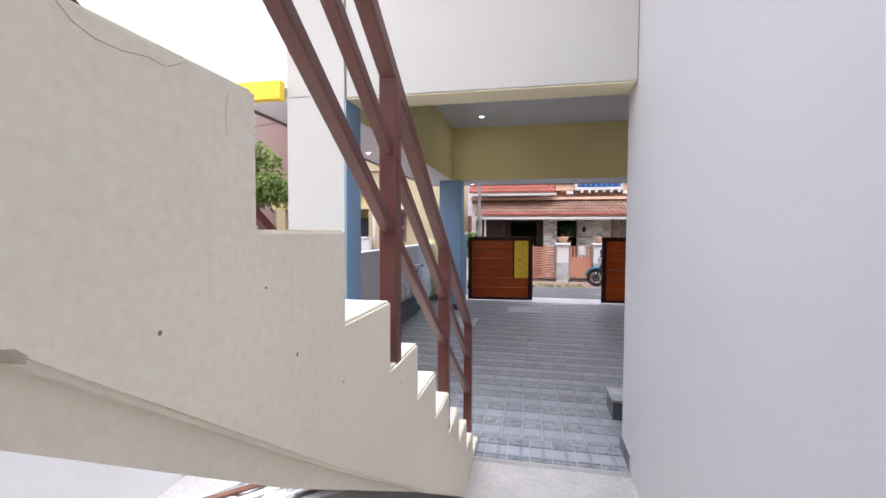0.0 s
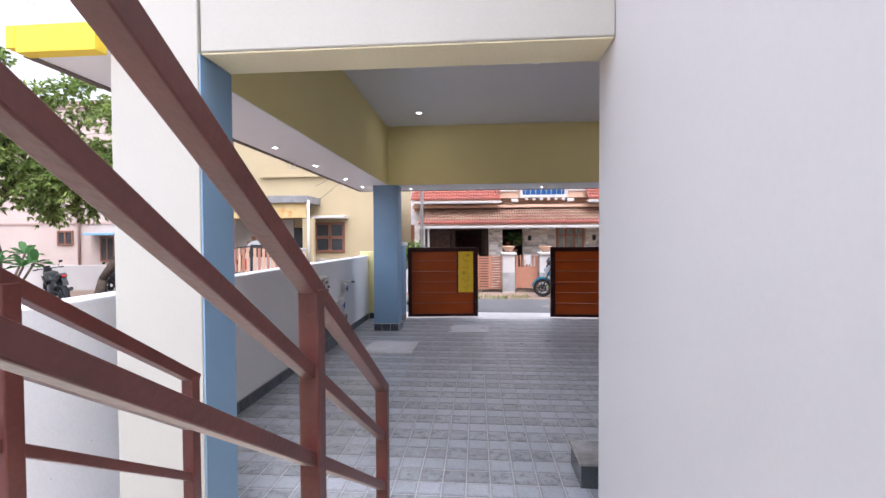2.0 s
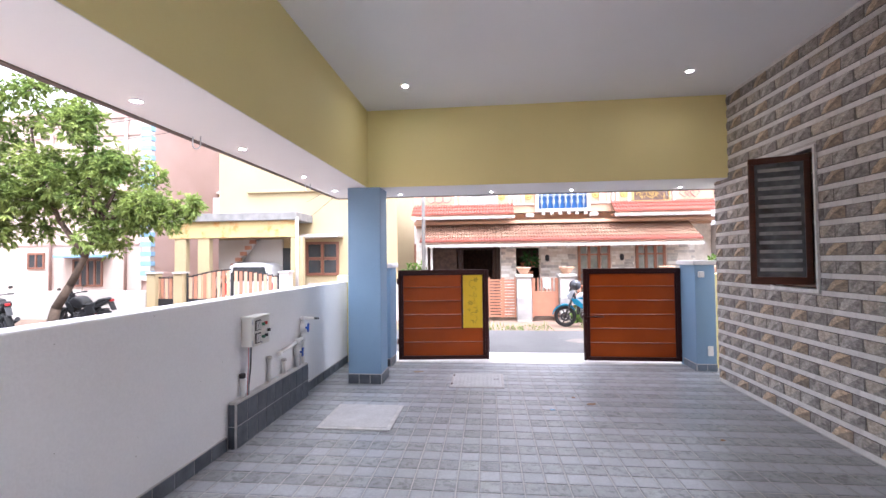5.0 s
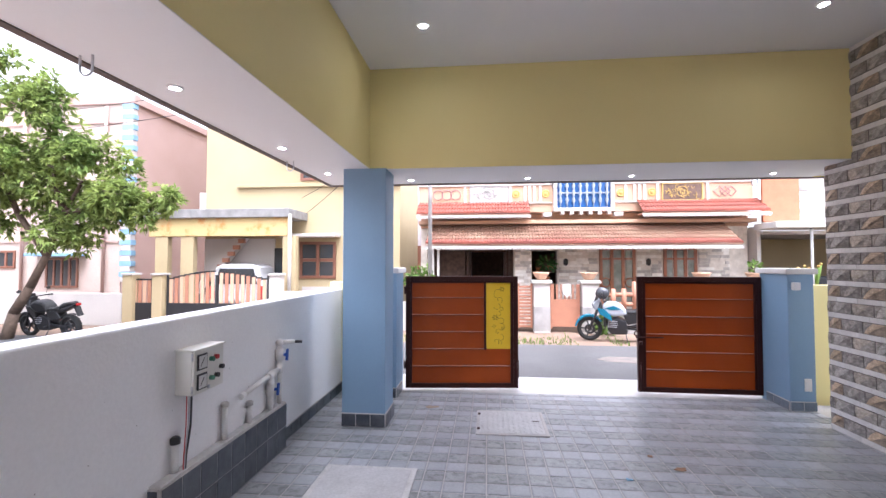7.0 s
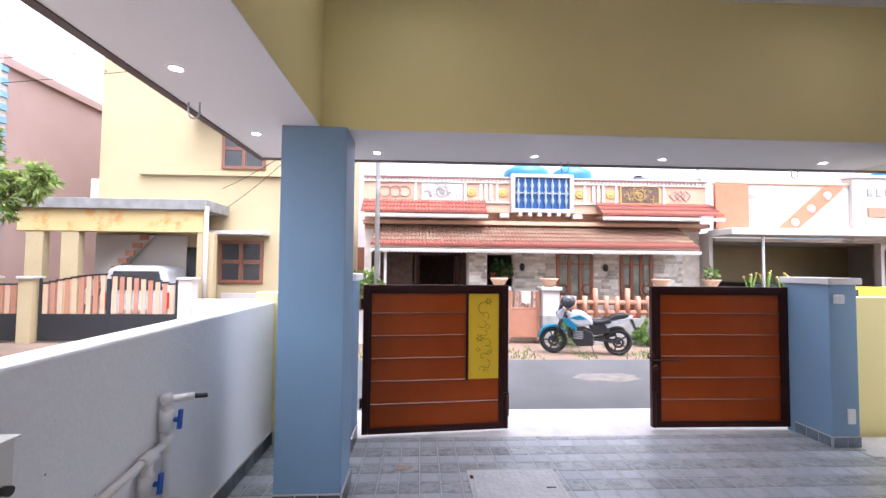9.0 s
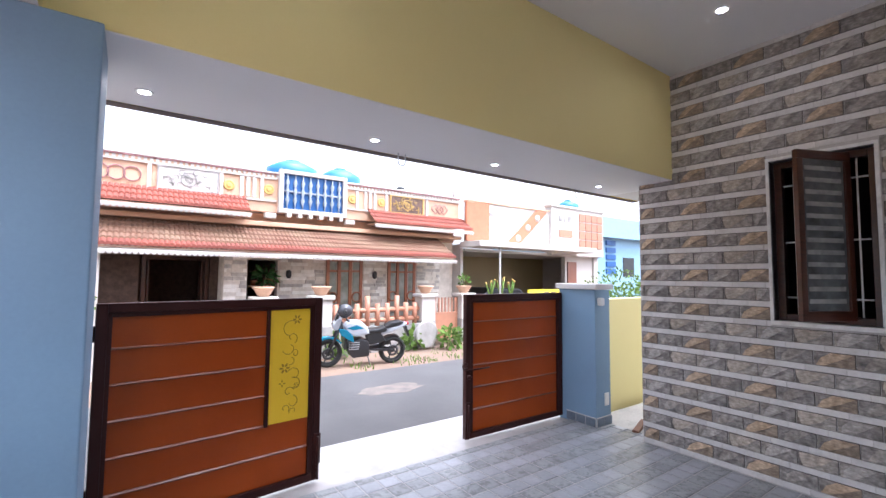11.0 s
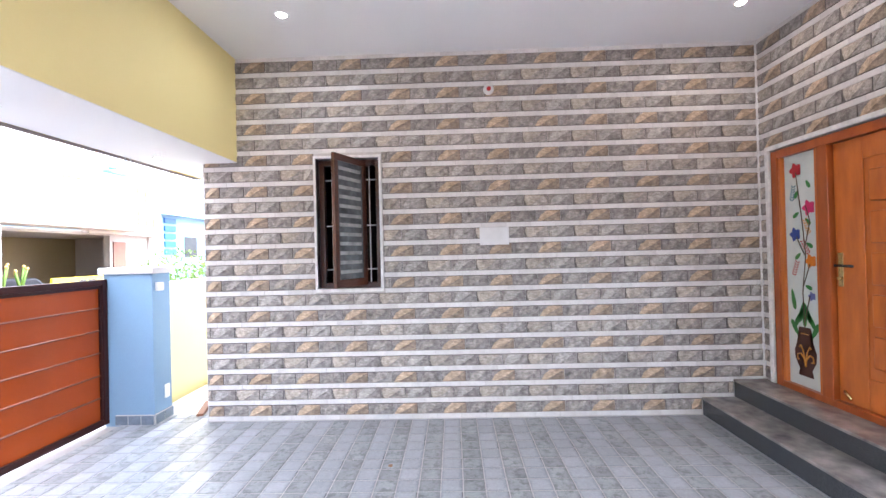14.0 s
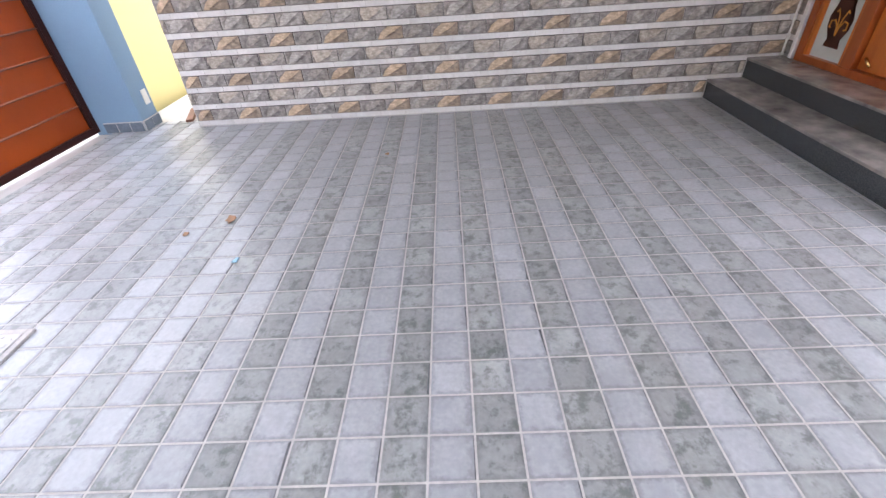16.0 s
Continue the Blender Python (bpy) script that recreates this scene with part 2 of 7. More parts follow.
M_ybeam = mat("stained_yellow_beam_paint", (0.54, 0.41, 0.19), 0.75, (0.50, 0.37, 0.165), scale=0.9, grain=40, bump=0.2, stain=(0.50, 0.22, 0.05), stain_at=0.52)
M_pink = mat("pink_house_paint", (0.42, 0.29, 0.255), 0.75, (0.38, 0.255, 0.22), scale=0.9, grain=40, bump=0.15, stain=(0.40, 0.29, 0.25), stain_at=0.6)
M_paleface = mat("cream_pink_house_paint", (0.50, 0.40, 0.345), 0.8, (0.44, 0.345, 0.295), scale=0.9, grain=40, bump=0.15, stain=(0.40, 0.31, 0.26), stain_at=0.62)
M_skyblue = mat("light_blue_house_paint", (0.22, 0.38, 0.52), 0.7, bump=0.1)
M_lilac = mat("grey_lilac_plaster", (0.55, 0.50, 0.52), 0.8, bump=0.2)
M_weather = mat("weathered_concrete", (0.35, 0.33, 0.315), 0.9, (0.22, 0.21, 0.20), scale=3, bump=0.4)
M_slabgrey = mat("rain_stained_slab_edge", (0.27, 0.26, 0.25), 0.9, (0.16, 0.155, 0.15), scale=3, bump=0.4, stain=(0.42, 0.40, 0.37), stain_at=0.6)
M_windark = mat("dark_window_pane", (0.03, 0.035, 0.04), 0.15, (0.05, 0.05, 0.05), scale=2, bump=0.0)
M_curtain = mat("greenish_curtain_glass", (0.30, 0.31, 0.27), 0.25, (0.14, 0.15, 0.13), scale=5, bump=0.0)
M_housewood = wood("window_wood", (0.22, 0.085, 0.045), (0.16, 0.055, 0.03), 0.5)
M_winorange = wood("orange_window_wood", (0.30, 0.095, 0.032), (0.22, 0.065, 0.02), 0.45)
M_slat = mat("peach_gate_slat", (0.40, 0.18, 0.11), 0.55, bump=0.05)
M_terracotta = mat("terracotta", (0.45, 0.17, 0.09), 0.8, bump=0.2)
M_bark = mat("tree_bark", (0.13, 0.09, 0.065), 0.95, (0.08, 0.055, 0.04), scale=12, grain=50, bump=0.8)
M_tyre = mat("tyre_rubber", (0.018, 0.018, 0.018), 0.85, bump=0.1)
M_engine = mat("dark_engine_metal", (0.05, 0.05, 0.055), 0.45, metal=0.6, bump=0.05)
M_tankpaint = mat("silver_white_bike_paint", (0.42, 0.45, 0.50), 0.25, bump=0.0)
M_teal = mat("teal_bike_paint", (0.01, 0.16, 0.26), 0.25, bump=0.0)
M_vanwhite = mat("white_van_paint", (0.46, 0.46, 0.46), 0.3, bump=0.0)
M_timber = wood("rough_brown_timber", (0.22, 0.10, 0.06), (0.15, 0.07, 0.04), 0.7, coat=0.0)
M_laminate = mat("white_laminate_offcut", (0.72, 0.72, 0.73), 0.45, bump=0.05)
M_paper = mat("dry_brown_scrap", (0.33, 0.2, 0.12), 0.9, bump=0.2)


def leaf_mat(name, c1, c2):
    m = mat(name, c1, 0.65, c2, scale=1.3, grain=14, bump=0.0, spec=0.25)
    t = m.node_tree
    b = t.nodes["Principled BSDF"]
    g = t.nodes.new("ShaderNodeNewGeometry")
    hs = t.nodes.new("ShaderNodeHueSaturation")
    mr = t.nodes.new("ShaderNodeMapRange")
    mr.inputs["To Min"].default_value, mr.inputs["To Max"].default_value = 0.5, 1.6
    t.links.new(g.outputs["Random Per Island"], mr.inputs[0])
    t.links.new(mr.outputs[0], hs.inputs["Value"])
    old = b.inputs["Base Color"].links[0].from_socket
    t.links.new(old, hs.inputs["Color"])
    t.links.new(hs.outputs[0], b.inputs["Base Color"])
    b.inputs["Subsurface Weight"].default_value = 0.0
    tr = t.nodes.new("ShaderNodeBsdfTranslucent")
    t.links.new(hs.outputs[0], tr.inputs[0])
    mx = t.nodes.new("ShaderNodeMixShader")
    mx.inputs[0].default_value = 0.45
    t.links.new(b.outputs[0], mx.inputs[1])
    t.links.new(tr.outputs[0], mx.inputs[2])
    t.links.new(mx.outputs[0], t.nodes["Material Output"].inputs[0])
    return m


M_leaf = leaf_mat("mango_leaf", (0.29, 0.35, 0.10), (0.11, 0.175, 0.045))
M_leaf2 = leaf_mat("broad_dark_leaf", (0.06, 0.14, 0.04), (0.04, 0.09, 0.03))
M_weed = leaf_mat("light_green_leaf", (0.14, 0.22, 0.05), (0.08, 0.14, 0.03))


def stone_mat(name, base, dark):
    """Cut-stone face, shifted from piece to piece."""
    m = mat(name, base, 0.5, dark, scale=22, grain=60, bump=0.5, random=0.12, mix=0.55)
    return m


M_st_beige = stone_mat("beige_cut_stone", (0.58, 0.44, 0.31), (0.33, 0.24, 0.16))
M_st_grey = stone_mat("grey_cut_stone", (0.36, 0.333, 0.315), (0.14, 0.127, 0.119))
# Stone chamfers painted dark: joint tone plus the shadow along each edge.
M_st_joint = mat("shaded_stone_joint", (0.21, 0.19, 0.18), 0.8, (0.10, 0.09, 0.085), scale=14, bump=0.2)
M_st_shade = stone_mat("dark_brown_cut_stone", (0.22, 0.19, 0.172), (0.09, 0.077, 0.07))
M_st_mid = stone_mat("brownish_grey_cut_stone", (0.44, 0.40, 0.365), (0.18, 0.16, 0.145))
M_st_brown = stone_mat("brown_cut_stone", (0.37, 0.29, 0.22), (0.17, 0.13, 0.098))
M_st_pale = stone_mat("pale_grey_cut_stone", (0.49, 0.455, 0.43), (0.27, 0.25, 0.235))
M_st_tan = stone_mat("tan_cut_stone", (0.51, 0.445, 0.38), (0.28, 0.24, 0.20))


def streaked(m, amount):
    """Slanting chisel strokes, light and dark, across a stone face."""
    t = m.node_tree
    b = t.nodes["Principled BSDF"]
    tc = t.nodes.new("ShaderNodeNewGeometry")
    mp = t.nodes.new("ShaderNodeMapping")
    mp.inputs["Rotation"].default_value = (radians(-38), 0, 0)
    mp.inputs["Scale"].default_value = (60, 26, 80)
    n = t.nodes.new("ShaderNodeTexNoise")
    n.inputs["Scale"].default_value = 1.0
    n.inputs["Detail"].default_value = 5
    n.inputs["Roughness"].default_value = 0.65
    t.links.new(tc.outputs["Position"], mp.inputs["Vector"])
    t.links.new(mp.outputs[0], n.inputs["Vector"])
    mr = t.nodes.new("ShaderNodeMapRange")
    mr.inputs["From Min"].default_value, mr.inputs["From Max"].default_value = 0.3, 0.7
    mr.inputs["To Min"].default_value, mr.inputs["To Max"].default_value = 1 - amount, 1 + amount
    t.links.new(n.outputs["Fac"], mr.inputs[0])
    h = t.nodes.new("ShaderNodeHueSaturation")
    t.links.new(mr.outputs[0], h.inputs["Value"])
    t.links.new(b.inputs["Base Color"].links[0].from_socket, h.inputs["Color"])
    t.links.new(h.outputs[0], b.inputs["Base Color"])


for m in (M_st_beige, M_st_grey, M_st_mid, M_st_pale, M_st_tan, M_st_shade, M_st_brown):
    streaked(m, 0.36)


def ragged_rim(m, x0, y0, tx, ty, col, strength, reach):
    """Glaze print of a floor tile: a ragged darker border, widest along one side."""
    t = m.node_tree
    b = t.nodes["Principled BSDF"]

    def math_node(op, p, q=None):
        k = t.nodes.new("ShaderNodeMath")
        k.operation = op
        for i, v in enumerate((p, q)):
            if v is None:
                continue
            if isinstance(v, (int, float)):
                k.inputs[i].default_value = v
            else:
                t.links.new(v, k.inputs[i])
        return k.outputs[0]
    g = t.nodes.new("ShaderNodeNewGeometry")
    sep = t.nodes.new("ShaderNodeSeparateXYZ")
    t.links.new(g.outputs["Position"], sep.inputs[0])
    u = math_node('FRACT', math_node('DIVIDE', math_node('SUBTRACT', sep.outputs[0], x0), tx))
    v = math_node('FRACT', math_node('DIVIDE', math_node('SUBTRACT', sep.outputs[1], y0), ty))
    du = math_node('MULTIPLY', math_node('MINIMUM', u, math_node('SUBTRACT', 1.0, u)), 1.7)
    dv = math_node('MINIMUM', v, math_node('MULTIPLY', math_node('SUBTRACT', 1.0, v), 1.8))
    d = math_node('MINIMUM', du, dv)
    n = t.nodes.new("ShaderNodeTexNoise")
    n.inputs["Scale"].default_value = 38
    n.inputs["Detail"].default_value = 5
    n.inputs["Roughness"].default_value = 0.7
    t.links.new(g.outputs["Position"], n.inputs["Vector"])
    d = math_node('ADD', d, math_node('MULTIPLY', math_node('SUBTRACT', n.outputs["Fac"], 0.5), 0.55))
    mr = t.nodes.new("ShaderNodeMapRange")
    mr.interpolation_type = 'SMOOTHSTEP'
    mr.inputs["From Min"].default_value, mr.inputs["From Max"].default_value = 0.0, reach
    mr.inputs["To Min"].default_value, mr.inputs["To Max"].default_value = strength, 0.0
    t.links.new(d, mr.inputs[0])
    mx = t.nodes.new("ShaderNodeMixRGB")
    t.links.new(mr.outputs[0], mx.inputs[0])
    t.links.new(b.inputs["Base Color"].links[0].from_socket, mx.inputs[1])
    mx.inputs[2].default_value = (*col, 1)
    t.links.new(mx.outputs[0], b.inputs["Base Color"])


TX, TY = 0.1495, 0.1468       # floor tile pitch and the grid's origin
GX0, GY0 = -0.23, 5.825
ragged_rim(M_tile_a, GX0, GY0, TX, TY, (0.13, 0.137, 0.15), 0.58, 0.25)
ragged_rim(M_tile_b, GX0, GY0, TX, TY, (0.11, 0.116, 0.118), 0.55, 0.25)


def pitted(m, scale, size, col):
    """Sparse small pits in plaster, of uneven size."""
    t = m.node_tree
    b = t.nodes["Principled BSDF"]
    tc = t.nodes.new("ShaderNodeTexCoord")
    wob = t.nodes.new("ShaderNodeTexNoise")
    wob.inputs["Scale"].default_value = 30
    mixv = t.nodes.new("ShaderNodeMixRGB")
    mixv.inputs[0].default_value = 0.03
    t.links.new(tc.outputs["Object"], mixv.inputs[1])
    t.links.new(wob.outputs["Color"], mixv.inputs[2])
    t.links.new(tc.outputs["Object"], wob.inputs["Vector"])
    v = t.nodes.new("ShaderNodeTexVoronoi")
    v.inputs["Scale"].default_value = scale
    t.links.new(mixv.outputs[0], v.inputs["Vector"])
    sep = t.nodes.new("ShaderNodeSeparateColor")
    t.links.new(v.outputs["Color"], sep.inputs[0])
    rad = t.nodes.new("ShaderNodeMath")
    rad.operation = 'MULTIPLY'
    rad.inputs[1].default_value = size
    t.links.new(sep.outputs[0], rad.inputs[0])
    lt = t.nodes.new("ShaderNodeMath")
    lt.operation = 'LESS_THAN'
    t.links.new(v.outputs["Distance"], lt.inputs[0])
    t.links.new(rad.outputs[0], lt.inputs[1])
    mx = t.nodes.new("ShaderNodeMixRGB")
    t.links.new(lt.outputs[0], mx.inputs[0])
    t.links.new(b.inputs["Base Color"].links[0].from_socket, mx.inputs[1])
    mx.inputs[2].default_value = (*col, 1)
    t.links.new(mx.outputs[0], b.inputs["Base Color"])


pitted(M_cream, 15.0, 0.075, (0.22, 0.17, 0.12))
pitted(M_greywall, 9.0, 0.045, (0.33, 0.31, 0.30))
pitted(M_beam, 9.0, 0.04, (0.42, 0.38, 0.32))

# ---------- mesh helpers ----------
def wmat(ob):
    if ob.parent is None:
        return ob.matrix_basis.copy()
    return wmat(ob.parent) @ ob.matrix_parent_inverse @ ob.matrix_basis


def link(name, bm, material, smooth=False):
    me = bpy.data.meshes.new(name)
    bmesh.ops.recalc_face_normals(bm, faces=bm.faces)
    bm.to_mesh(me)
    bm.free()
    mats = material if isinstance(material, (list, tuple)) else [material]
    for m in mats:
        me.materials.append(m)
    if smooth:
        me.shade_smooth()
    return new(name, me)


def part(name, bm, material, parent, label="", smooth=False):
    ob = link(name, bm, material, smooth)
    ob.parent = parent
    ob.matrix_parent_inverse = wmat(parent).inverted()
    if label:
        tagged(ob, label)
    return ob


def thing(name, loc, label, category, group="", kind=""):
    ob = new(name)
    ob.matrix_basis = Matrix.Translation(loc)
    ob.empty_display_size = 0.1
    return tagged(ob, label, category, group, kind)


def solid(name, bm, material, label, category, group="", kind="", smooth=False):
    return tagged(link(name, bm, material, smooth), label, category, group, kind)


def box(lo, hi, bevel=0.0, bm=None, mi=0):
    """An axis-aligned box from corner to corner, its edges rounded off by bevel."""
    out = bm or bmesh.new()
    t = bmesh.new()
    bmesh.ops.create_cube(t, size=1)
    for v in t.verts:
        v.co = Vector([lo[i] + (v.co[i] + 0.5) * (hi[i] - lo[i]) for i in range(3)])
    if bevel:
        bmesh.ops.bevel(t, geom=t.edges[:], offset=bevel, segments=2, affect='EDGES', profile=0.5)
    return merge(out, t, mi)


def merge(out, t, mi=0):
    vs = [out.verts.new(v.co) for v in t.verts]
    for i, v in enumerate(t.verts):
        v.index = i
    for f in t.faces:
        try:
            g = out.faces.new([vs[v.index] for v in f.verts])
            g.material_index = mi
            g.smooth = f.smooth
        except ValueError:
            pass
    t.free()
    return out


def prism(poly, a, b, axis="x", bm=None, bevel=0.0, mi=0):
    """A polygon of two coordinates pushed from a to b along an axis (x: y,z; y: x,z; z: x,y)."""
    out = bm or bmesh.new()
    t = bmesh.new()

    def put(p, d):
        return {"x": (d, p[0], p[1]), "y": (p[0], d, p[1]), "z": (p[0], p[1], d)}[axis]
    lo = [t.verts.new(put(p, a)) for p in poly]
    hi = [t.verts.new(put(p, b)) for p in poly]
    t.faces.new(lo)
    t.faces.new(hi[::-1])
    for i in range(len(poly)):
        j = (i + 1) % len(poly)
        t.faces.new((lo[i], hi[i], hi[j], lo[j]))
    if bevel:
        bmesh.ops.recalc_face_normals(t, faces=t.faces)
        bmesh.ops.bevel(t, geom=t.edges[:], offset=bevel, segments=2, affect='EDGES', profile=0.5)
    return merge(out, t, mi)


def tube(p0, p1, r, seg=12, bm=None, r2=None, mi=0, smooth=True):
    out = bm or bmesh.new()
    p0, p1 = Vector(p0), Vector(p1)
    d = p1 - p0
    t = bmesh.new()
    bmesh.ops.create_cone(t, cap_ends=True, segments=seg, radius1=r, radius2=r if r2 is None else r2, depth=d.length)
    m = Matrix.Translation((p0 + p1) / 2) @ d.to_track_quat('Z', 'Y').to_matrix().to_4x4()
    bmesh.ops.transform(t, matrix=m, verts=t.verts)
    for f in t.faces:
        f.smooth = smooth and len(f.verts) == 4
    return merge(out, t, mi)


def bar(p0, p1, w, h, bm=None, bevel=0.003, up=(0, 0, 1), mi=0):
    """A rectangular bar of width w and height h between two points."""
    out = bm or bmesh.new()
    p0, p1 = Vector(p0), Vector(p1)
    d = (p1 - p0).normalized()
    u = Vector(up)
    s = d.cross(u).normalized()
    u = s.cross(d).normalized()
    t = bmesh.new()
    bmesh.ops.create_cube(t, size=1)
    ln = (p1 - p0).length
    for v in t.verts:
        v.co = (p0 + p1) / 2 + s * v.co.x * w + d * v.co.y * ln + u * v.co.z * h
    if bevel:
        bmesh.ops.bevel(t, geom=t.edges[:], offset=bevel, segments=2, affect='EDGES', profile=0.5)
    return merge(out, t, mi)


def ball(c, r, bm=None, seg=12, scale=(1, 1, 1), mi=0):
    out = bm or bmesh.new()
    t = bmesh.new()
    bmesh.ops.create_uvsphere(t, u_segments=seg, v_segments=max(6, seg * 2 // 3), radius=r)
    for v in t.verts:
        v.co = Vector(c) + Vector([v.co[i] * scale[i] for i in range(3)])
    for f in t.faces:
        f.smooth = True
    return merge(out, t, mi)


def lathe(profile, c, axis="z", seg=20, bm=None, mi=0, ring=False):
    """A profile of (radius, along) turned about an axis through c."""
    out = bm or bmesh.new()
    t = bmesh.new()
    rings = []
    for r, h in profile:
        loop = []
        for i in range(seg):
            a = 2 * math.pi * i / seg
            p = (r * math.cos(a), r * math.sin(a), h)
            q = {"z": p, "x": (p[2], p[0], p[1]), "y": (p[0], p[2], p[1])}[axis]
            loop.append(t.verts.new(Vector(c) + Vector(q)))
        rings.append(loop)
    for a, b in zip(rings, rings[1:]):
        for i in range(seg):
            f = t.faces.new((a[i], a[(i + 1) % seg], b[(i + 1) % seg], b[i]))
            f.smooth = True
    if ring:
        for i in range(seg):
            t.faces.new((rings[-1][i], rings[-1][(i + 1) % seg], rings[0][(i + 1) % seg], rings[0][i]))
    else:
        t.faces.new(rings[0][::-1])
        t.faces.new(rings[-1])
    return merge(out, t, mi)


def wire(name, pts, r, material, parent=None, label="", category=""):
    cu = bpy.data.curves.new(name, 'CURVE')
    cu.dimensions = '3D'
    cu.bevel_depth, cu.bevel_resolution = r, 2
    sp = cu.splines.new('POLY')
    sp.points.add(len(pts) - 1)
    for p, q in zip(sp.points, pts):
        p.co = (*q, 1)
    cu.materials.append(material)
    tmp = bpy.data.objects.new("tmp", cu)
    me = bpy.data.meshes.new_from_object(tmp)
    bpy.data.objects.remove(tmp)
    ob = new(name, me)
    if parent:
        ob.parent = parent
        ob.matrix_parent_inverse = wmat(parent).inverted()
    if label:
        tagged(ob, label, category)
    return ob


def sag(a, b, drop, n=16):
    a, b = Vector(a), Vector(b)
    return [tuple(a.lerp(b, i / n) - Vector((0, 0, drop * 4 * (i / n) * (1 - i / n)))) for i in range(n + 1)]


def S(name, bm, material, label, category, smooth=False):
    return solid(name, bm, material, label, category, kind="structure", smooth=smooth)


# ---------- large structure ----------
XW, XL = 2.80, -2.11          # tiled house wall and left boundary wall
YD = 2.89                     # door wall
ZC, ZS = 3.41, 2.43           # ceiling and soffit
S("ground", box((-160, -60, -0.6), (160, 240, -0.25)), M_dirt, "dry earth ground with sparse weeds", "ground")
S("road", box((-40, 9.66, -0.5), (40, 13.1, -0.2), 0.02), M_asphalt, "dark asphalt street with pale patches", "road")
S("porch_base", box((XL, 2.40, -0.5), (3.0, 8.86, -0.006)), M_grout, "pale grout bed under the porch tiles", "floor")
S("sill", box((-1.7, 8.862, -0.5), (3.0, 9.65, -0.012), 0.006), M_marble, "pale stone threshold strip under the gate", "sill")
S("side_passage_floor", box((3.0, 7.2, -0.5), (7.0, 8.8, -0.02), 0.004), M_concrete, "pale concrete side passage floor", "floor")
S("yard_slab", box((XL, -7, -0.5), (0.6, 2.398, -0.03), 0.004), M_concrete, "worn pale concrete yard slab", "floor")

S("wall_house_side", box((0.60, -7, -0.4), (0.80, 2.715, 7.0)), M_white, "smooth lilac-white house side wall", "wall")
S("wall_back", box((-2.3, -7.2, -0.4), (6.0, -7.0, 7.0)), M_white, "plain white wall closing the yard", "wall")
# door wall, with an opening for the door
DX0, DX1, DZ0, DZ1 = 0.98, 2.66, 0.31, 2.36
bm = box((0.802, YD - 0.2, -0.4), (DX0, YD, ZC))
box((DX1, YD - 0.2, -0.4), (3.0, YD, ZC), bm=bm)
box((DX0, YD - 0.2, DZ1), (DX1, YD, ZC), bm=bm)
box((DX0, YD - 0.2, -0.4), (DX1, YD, DZ0), bm=bm)
wall_door = S("wall_door", bm, M_grout, "stone-tiled wall round the front door", "wall")
# tiled wall, with a window opening
WY0, WY1, WZ0, WZ1 = 6.385, 6.975, 1.225, 2.445
bm = box((XW, YD + 0.002, -0.4), (XW + 0.22, WY0, ZC))
box((XW, WY1, -0.4), (XW + 0.22, 8.05, ZC), bm=bm)
box((XW, WY0, -0.4), (XW + 0.22, WY1, WZ0), bm=bm)
box((XW, WY0, WZ1), (XW + 0.22, WY1, ZC), bm=bm)
wall_tiled = S("wall_tiled", bm, M_grout, "house wall clad in split-stone tiles with white strips", "wall")
bm = box((XW + 0.222, 7.85, -0.4), (7.0, 8.05, 6.5))
S("wall_front_room", bm, M_greywall, "plain front wall of the house room", "wall")
# Unseen box added behind the window; near-black walls stand for its darkness.
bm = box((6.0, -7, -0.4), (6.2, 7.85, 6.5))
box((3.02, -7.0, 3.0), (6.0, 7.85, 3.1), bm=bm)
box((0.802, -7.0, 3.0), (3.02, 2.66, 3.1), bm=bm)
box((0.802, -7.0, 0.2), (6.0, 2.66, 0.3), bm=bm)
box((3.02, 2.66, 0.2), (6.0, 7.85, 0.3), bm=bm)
S("room_shell", bm, M_dark, "near-black box standing for the unlit room behind the window", "wall")
# left boundary wall
S("wall_boundary_left", box((XL - 0.16, -7, -0.4), (XL, 8.76, 1.215), 0.012), M_greywall, "grey-white plastered boundary wall", "wall")
bm = box((XL - 0.16, 8.762, -0.4), (-1.70, 8.92, 1.30), 0.008)
S("wall_boundary_front_left", bm, M_yellow, "yellow painted front boundary wall stub", "wall")
S("wall_boundary_front_right", box((3.02, 8.9, -0.4), (7.0, 9.05, 1.28), 0.008), M_yellow, "yellow painted front boundary wall", "wall")
S("wall_boundary_right", box((6.8, 8.05, -0.4), (7.0, 8.898, 1.28), 0.008), M_yellow, "yellow painted side boundary wall", "wall")

# ceiling, beams, soffits, upper storey
S("ceiling", box((-1.52, 2.44, ZC), (3.02, 7.80, 3.55)), M_ceiling, "white painted porch ceiling", "ceiling")
S("beam_left", box((-1.78, 2.72, ZS + 0.006), (-1.495, 8.02, ZC - 0.001), 0.0015), M_yellow, "yellow painted deep edge beam", "beam")
S("beam_front", box((-1.4945, 7.72, ZS + 0.006), (XW - 0.002, 8.02, ZC - 0.001), 0.0015), M_yellow, "yellow painted deep front beam", "beam")
bm = box((-2.16, 2.45, ZS), (-1.495, 8.52, ZS + 0.005))
box((-1.489, 7.72, ZS), (3.02, 8.52, ZS + 0.005), bm=bm)
S("soffit", bm, M_ceiling, "white painted soffit of the overhanging slab", "soffit")
bm = box((-2.16, 2.45, ZS + 0.006), (-1.782, 8.52, 2.52))
box((-1.78, 8.022, ZS + 0.006), (3.6, 8.52, 2.52), bm=bm)
S("overhang_slab", bm, M_white, "overhanging roof slab above the soffit", "slab")
bm = box((-2.21, 2.38, ZS + 0.001), (-2.162, 8.60, 2.54), 0.004)
